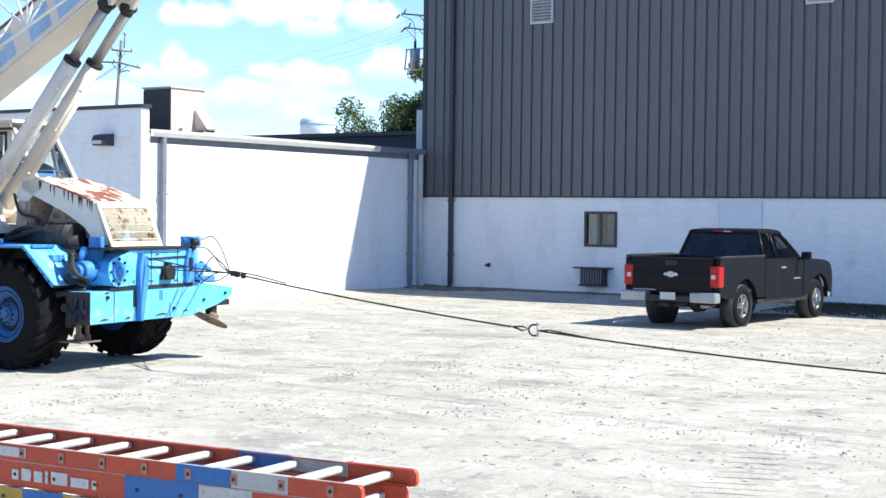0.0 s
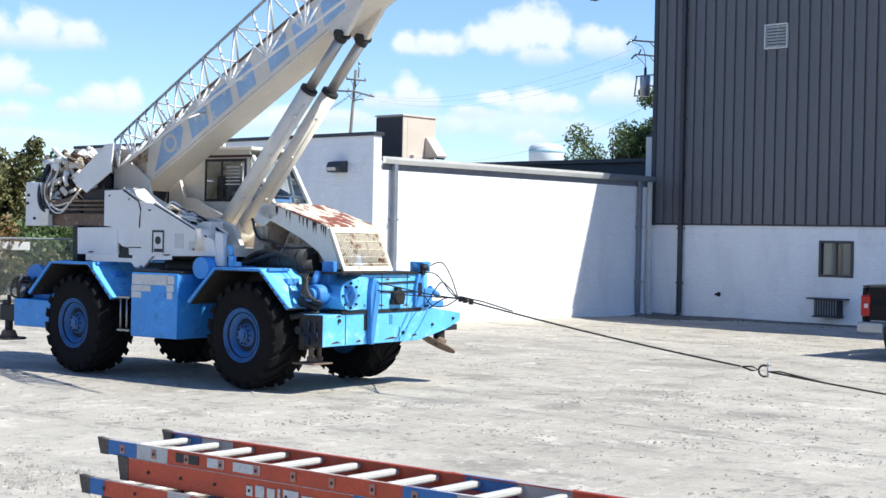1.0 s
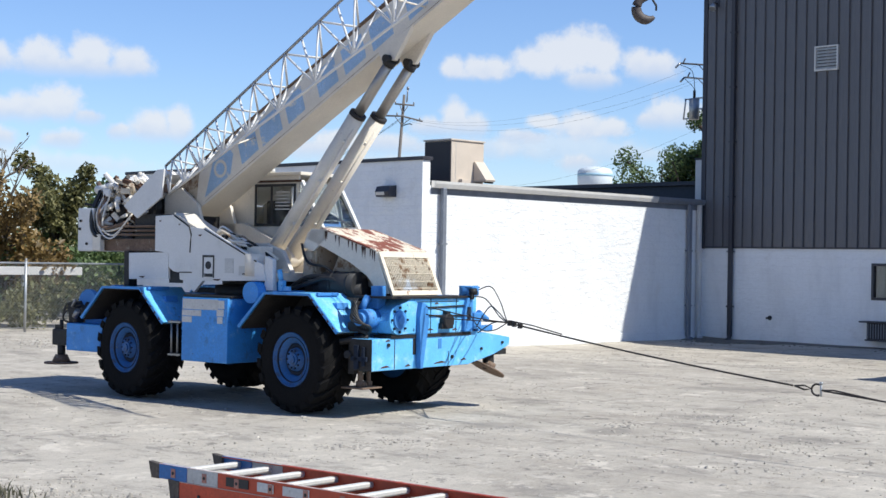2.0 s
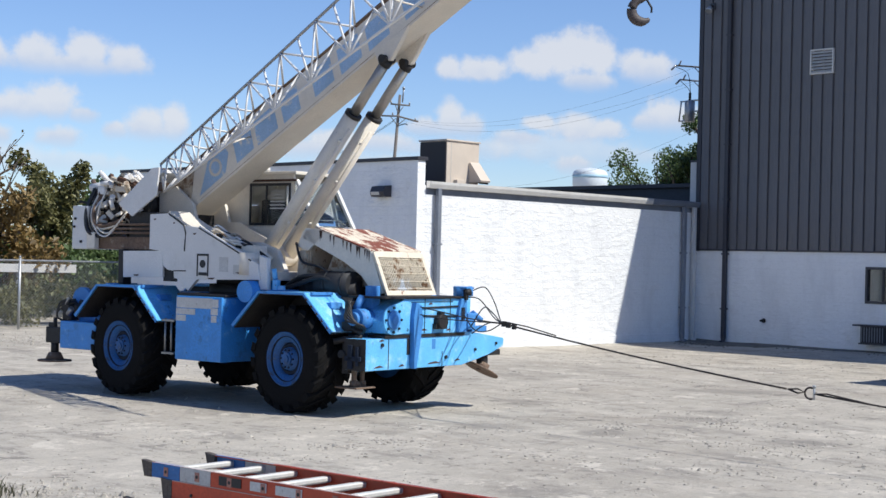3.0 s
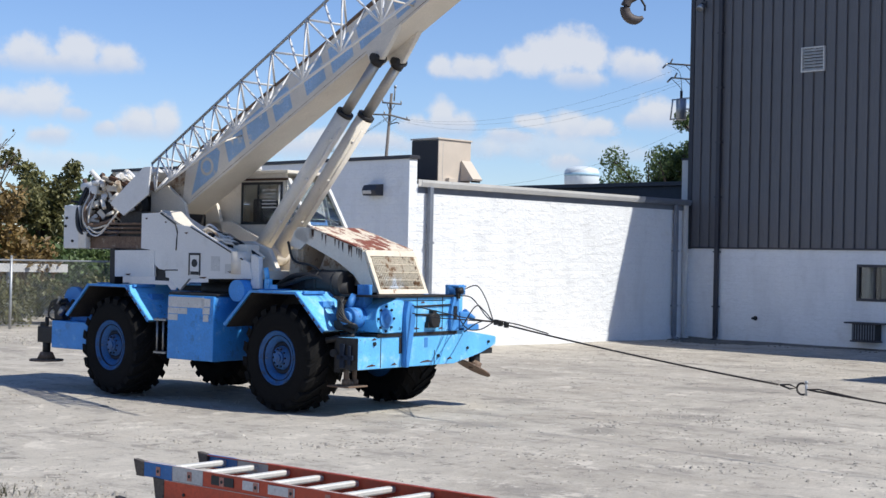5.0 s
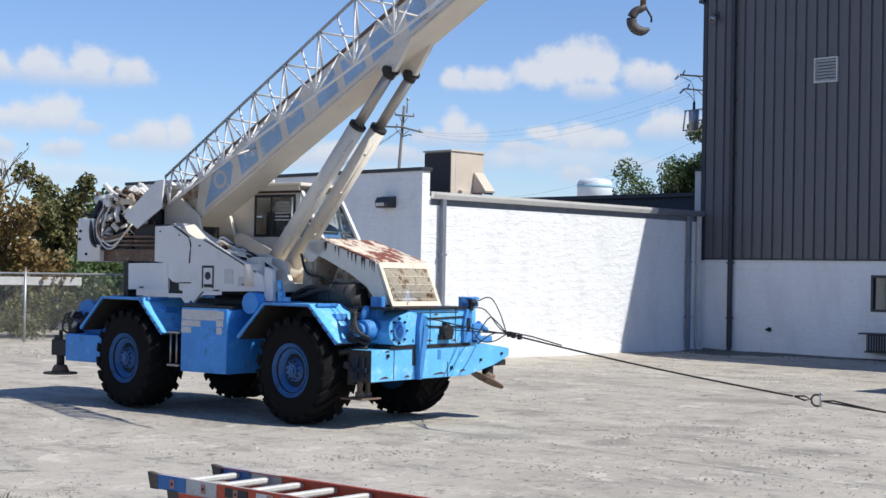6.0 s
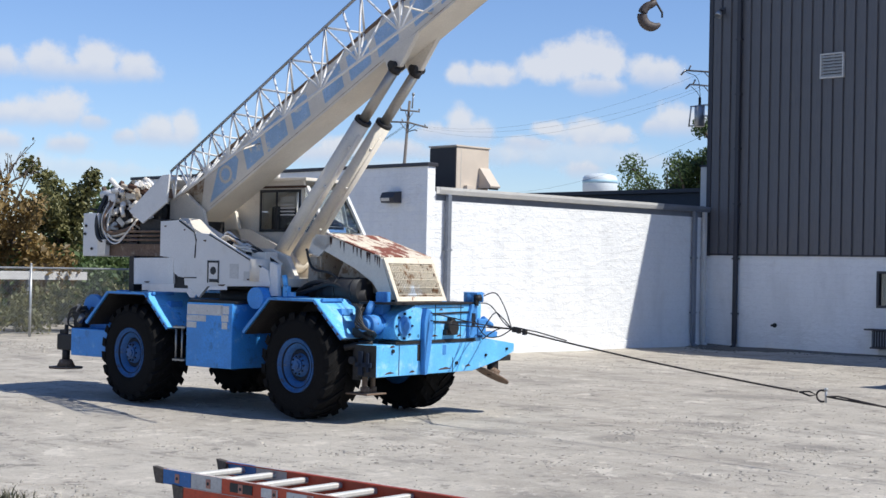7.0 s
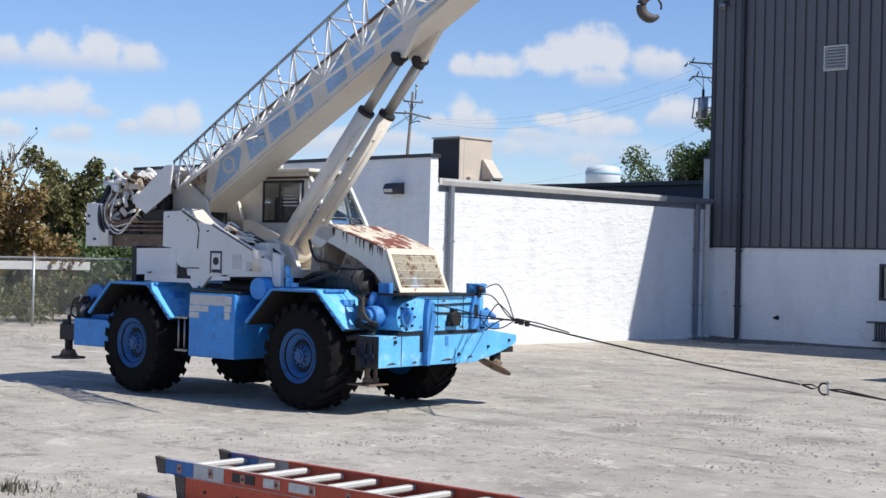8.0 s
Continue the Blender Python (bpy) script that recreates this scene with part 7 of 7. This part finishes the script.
def make_clods():
    """Crumbs of dried mud turned up in ragged rows."""
    rng = random.Random(77)
    rows = [(-11.45, 16.28, 0.45), (-10.81, 16.13, 0.29), (-12.1, 12.82, 0.35), (-8.9, 15.0, 0.48), (-11.34, 14.46, 0.18), (-11.85, 11.28, 0.2), (-19.64, 26.61, 0.52), (-15.42, 17.48, 0.35), (-9.86, 11.65, 0.38), (-8.3, 12.39, 0.51), (-11.85, 10.44, 0.27), (-16.01, 26.27, 0.65)] + [(-5.2, 11.2, 1.2), (-6.4, 17.2, 1.6), (-8.8, 22.4, 1.4), (-3.4, 15.6, 1.2), (-10.6, 20.0, 1.4)]
    verts, faces = [], []
    for k in range(5200):
        cx, cy, half = rows[k % len(rows)]
        u, v = rng.gauss(0, half), rng.gauss(0, 0.16)
        if k % 3 == 0:
            u, v = rng.gauss(0, half * 2.2), rng.gauss(0, 0.8)
        x, y = cx + 0.707 * u - 0.707 * v, cy + 0.707 * u + 0.707 * v
        if k > 1100:
            x, y = rng.uniform(-22, -2), rng.uniform(7, 31)
        if x < -22 or y > 32:
            continue
        s = rng.uniform(0.007, 0.02 if k < 1100 else 0.017) * (1.6 if rng.random() < 0.08 else 1)
        z = ground_z(x, y)
        turn, long = rng.uniform(0, 3.14), rng.uniform(1.0, 2.2)
        i = len(verts)
        for q, (lift, wide) in enumerate(((-0.1, 1.0), (0.35, 0.85), (0.6, 0.4))):
            for e in range(6):
                a = e * 1.047 + 0.3 * q
                r = s * wide * rng.uniform(0.75, 1.2)
                px, py = r * long * math.cos(a), r * math.sin(a)
                verts.append((x + px * math.cos(turn) - py * math.sin(turn), y + px * math.sin(turn) + py * math.cos(turn), z + s * lift * rng.uniform(0.8, 1.1)))
        for q in range(2):
            for e in range(6):
                faces.append((i + 6 * q + e, i + 6 * q + (e + 1) % 6, i + 6 * q + 6 + (e + 1) % 6, i + 6 * q + 6 + e))
        faces.append(tuple(range(i + 12, i + 18)))
    me = bpy.data.meshes.new("clods")
    me.from_pydata(verts, [], faces)
    me.materials.append(M_CLOD)
    tagged(new("clods", me), "crumbled clods of dried grey mud on the yard", "clods", "", "stuff")


def make_tread_marks():
    """Low ridges that a lugged tyre pressed into the dust."""
    rng = random.Random(31)
    verts, faces = [], []
    a, b = Vector((-4.26, 9.98, 0)), Vector((-4.77, 11.88, 0))
    across = Vector((0.94, 0.34, 0)).normalized()
    along = (b - a).normalized()
    for k in range(9):
        p = a + (b - a) * (k / 8)
        half = rng.uniform(0.3, 0.4) - 0.1 * k / 8
        n, w = 12, rng.uniform(0.012, 0.02)
        i = len(verts)
        for q in range(n + 1):
            t = q / n
            m = p + across * half * (2 * t - 1) + along * rng.uniform(-0.004, 0.004)
            z = ground_z(m.x, m.y)
            h = 0.009 * math.sin(math.pi * t) ** 0.5
            verts += [m - along * w + Vector((0, 0, z - 0.02)), m + Vector((0, 0, z + h)), m + along * w + Vector((0, 0, z - 0.02))]
        for q in range(n):
            j = i + 3 * q
            faces += [(j, j + 1, j + 4, j + 3), (j + 1, j + 2, j + 5, j + 4)]
    me = bpy.data.meshes.new("tread_marks")
    me.from_pydata(verts, [], faces)
    me.materials.append(M_GROUND)
    tagged(new("tread_marks", me), "low ridges of a tyre print in the dust", "tyre print", "", "stuff")


def make_weeds():
    """Thin upright blades: a dull strip at the shed's foot and a tuft by the rubble."""
    rng = random.Random(44)
    verts, faces = [], []
    for k in range(12150):
        if k < 12000:
            # Weeds fill the shed's shadow strip; their dull colour also deepens its shade.
            x, y = rng.uniform(-12.2, -5.5), 32.95 - abs(rng.gauss(0, 1.3))
            h = rng.uniform(0.015, 0.05) * (1.8 if y > 32.4 else 1)
            if y < 29.9:
                continue
        else:
            x, y = rng.gauss(-11.25, 0.16), rng.gauss(6.02, 0.12)
            h = rng.uniform(0.03, 0.12)
        z, a, w = ground_z(x, y), rng.uniform(0, 6.28), rng.uniform(0.006, 0.014) * (2.2 if k < 12000 else 0.6)
        dx, dy = w * math.cos(a), w * math.sin(a)
        lx, ly = rng.uniform(-0.5, 0.5) * h, rng.uniform(-0.5, 0.5) * h
        i = len(verts)
        verts += [(x - dx, y - dy, z - 0.01), (x + dx, y + dy, z - 0.01), (x + lx * 0.4 + dx * 0.7, y + ly * 0.4 + dy * 0.7, z + h * 0.6), (x + lx * 0.4 - dx * 0.7, y + ly * 0.4 - dy * 0.7, z + h * 0.6), (x + lx, y + ly, z + h)]
        faces += [(i, i + 1, i + 2, i + 3), (i + 3, i + 2, i + 4)]
    me = bpy.data.meshes.new("weeds")
    me.from_pydata(verts, [], faces)
    me.materials.append(M_WEED)
    tagged(new("weeds", me), "short dull green weeds at the wall's foot and by the rubble", "weeds", "", "stuff")
    # washed-in silt along the wall's foot, widest under the downpipes
    verts, faces, n = [], [], 64
    for i in range(n + 1):
        x = -23.0 + 11.5 * i / n
        wide = 0.22 + 0.75 * math.exp(-((x + 21.8) / 1.5) ** 2) + 0.18 * noise.noise((x * 1.3, 0.4, 2.0)) + 0.1 * noise.noise((x * 4.0, 1.4, 2.0))
        for q in range(5):
            y = 32.985 - max(0.05, wide) * q / 4
            verts.append((x, y, ground_z(x, y) + (0.03, 0.026, 0.02, 0.012, -0.02)[q]))
    for i in range(n):
        for q in range(4):
            j = i * 5 + q
            faces.append((j, j + 1, j + 6, j + 5))
    me = bpy.data.meshes.new("wall_foot_silt")
    me.from_pydata(verts, [], faces)
    me.materials.append(M_SOIL)
    tagged(new("wall_foot_silt", me), "dark damp silt washed along the wall's foot", "silt", "", "stuff")


make_stones()
make_clods()
make_weeds()
make_tread_marks()


# ---------- tow cable and hook ----------
CABLE = CRANE @ Matrix.Translation((4.16, -0.15, 1.24)) @ Matrix.Rotation(radians(-10.7), 4, "Z")


def make_cable():
    c = thing("tow_cable", CABLE, "taut dark wire tow cable with a shackle, running from the crane", "cable")

    def sag(u):
        return Vector((u, 0, -0.1305 * u + 0.0066 * u * u))
    part("rope", tube([sag(0.22 * k) for k in range(20)], 0.0105, 8), M_ROPE, c)
    part("rope", tube([sag(4.55 + 0.35 * k) for k in range(28)], 0.0095, 8), M_ROPE, c)
    part("rope_tail", tube([sag(0.02) + Vector((0, 0, 0.03)), sag(0.4) + Vector((0, 0.03, 0.035)), sag(0.9) + Vector((0, 0.01, 0.02))], 0.008, 6), M_ROPE, c)
    for u in (0.02, 0.1, 0.2):
        part("rope_clip", join(bx(-0.025, 0.025, -0.022, 0.022, -0.035, 0.035, 0.006), cyl((0, -0.04, 0.015), (0, 0.04, 0.015), 0.012, 8)), M_DARK, c).matrix_basis = Matrix.Translation(sag(u))
    # shackle: bow and pin
    bow = [(-0.065 * math.cos(a), 0, 0.058 * math.sin(a)) for a in [math.pi * (-0.62 + 1.24 * k / 16) for k in range(17)]]
    s = part("shackle", tube(bow, 0.011, 8), M_ROPE, c, "steel bow shackle")
    s.matrix_basis = Matrix.Translation(sag(4.47))
    part("pin", join(cyl((0.045, 0, -0.065), (0.045, 0, 0.07), 0.012, 10), cyl((0.045, 0, 0.055), (0.045, 0, 0.085), 0.018, 8)), M_GALV, s)
    part("thimble", tube([sag(4.2), sag(4.32) + Vector((0, 0, 0.022)), sag(4.4), sag(4.32) - Vector((0, 0, 0.022)), sag(4.2)], 0.01, 6), M_ROPE, c)
    part("eye_splice", tube([sag(4.52), sag(4.66) + Vector((0, 0, 0.024)), sag(5.2)], 0.009, 6), M_ROPE, c)
    return c


M_HOOK = paint("hook_steel", (0.075, 0.06, 0.055), 0.6, 0.2, var=0.3, spots=[((0.2, 0.18, 0.16), 9, 0.6, 0.7)])


def make_hook():
    """Block and hook on its falls, hung at the boom head."""
    at = CRANE @ Matrix.Translation((5.94, 0, 7.1))
    h = thing("hook_block", at, "rusty steel crane hook hanging on wire rope", "hook")
    part("fall_rope", cyl((0, -0.05, 0.3), (0, -0.05, -1.5), 0.012, 6), M_ROPE, h)
    part("fall_rope", cyl((0, 0.05, 0.3), (0, 0.05, -1.5), 0.012, 6), M_ROPE, h)
    part("weight", join(cyl((0, 0, -1.62), (0, 0, -1.35), 0.13, 20, 0.1), cyl((0, 0, -1.92), (0, 0, -1.62), 0.035, 12)), M_RUST, h)
    n = 20
    ring = [(0.0, 0.13)] + [(-0.115 * math.sin(a), 0.115 * math.cos(a) - 0.02) for a in [math.pi * (0.12 + 1.18 * k / n) for k in range(n + 1)]]
    bm = bmesh.new()
    rings = []
    for i, (x, z) in enumerate(ring):
        a, b = ring[max(i - 1, 0)], ring[min(i + 1, len(ring) - 1)]
        d = Vector((b[0] - a[0], 0, b[1] - a[1])).normalized()
        q = d.to_track_quat("Z", "Y")
        r = 0.036 + 0.02 * math.sin(math.pi * i / len(ring)) - (0.02 * max(0, i - 17) / 4)
        rings.append([bm.verts.new(Vector((x, 0, z)) + q @ Vector((r * math.cos(t), r * math.sin(t), 0))) for t in [2 * math.pi * k / 10 for k in range(10)]])
    for a, b in zip(rings, rings[1:]):
        for k in range(10):
            bm.faces.new((a[k], a[(k + 1) % 10], b[(k + 1) % 10], b[k])).smooth = True
    bm.faces.new(rings[0][::-1])
    bm.faces.new(rings[-1])
    hk = part("hook", bm, M_HOOK, h, "dark rusty forged hook")
    hk.matrix_basis = Matrix.Translation((0, 0, -2.06)) @ Matrix.Rotation(radians(37), 4, "Z") @ Matrix.Rotation(radians(12), 4, "Y") @ Matrix.Diagonal((1.1, 1.1, 1.15, 1))
    part("latch", tube([(0.02, 0, 0.1), (0.09, 0, 0.03), (0.1, 0, -0.02)], 0.012, 6), M_DARK, hk)
    return h


tow_cable = make_cable()
hook_block = make_hook()


# ---------- what moves ----------
def motions():
    # the hook swings a little across the view; the cable quivers on its shackle
    rest = CRANE @ Matrix.Translation((5.94, 0, 7.1))
    axis = rest.to_3x3().inverted() @ Vector((-0.71, 0.71, 0))
    swing = [(0.0, 0.3), (0.5, -0.8), (1.0, 0.1), (1.5, 0.7), (2.1, -0.8), (2.8, -1.1), (3.0, -0.3), (3.5, 1.9), (4.0, 1.1), (4.5, -0.8), (5.0, -1.0), (5.7, 0.9), (6.5, 0.7), (7.0, -0.7), (7.5, -0.7), (8.0, 0.85)]
    walk(hook_block, [(t, rest @ Matrix.Rotation(radians(a), 4, axis)) for t, a in swing])
    bob = [(0.0, 5.8), (0.5, 4.1), (0.8, -2.0), (1.0, -10.4), (1.3, -3.0), (1.5, 0.0), (2.0, -1.0), (2.8, -5.5), (3.0, -2.0), (3.5, 3.9), (4.0, 3.8), (4.5, -4.1), (5.0, 1.2), (6.0, 1.0), (6.5, 0.8), (7.0, 1.7), (7.5, -0.6), (8.0, 0.9)]
    walk(tow_cable, [(t, CABLE @ Matrix.Rotation(radians(-0.077 * (b - 5.8)), 4, "Y")) for t, b in bob])


motions()
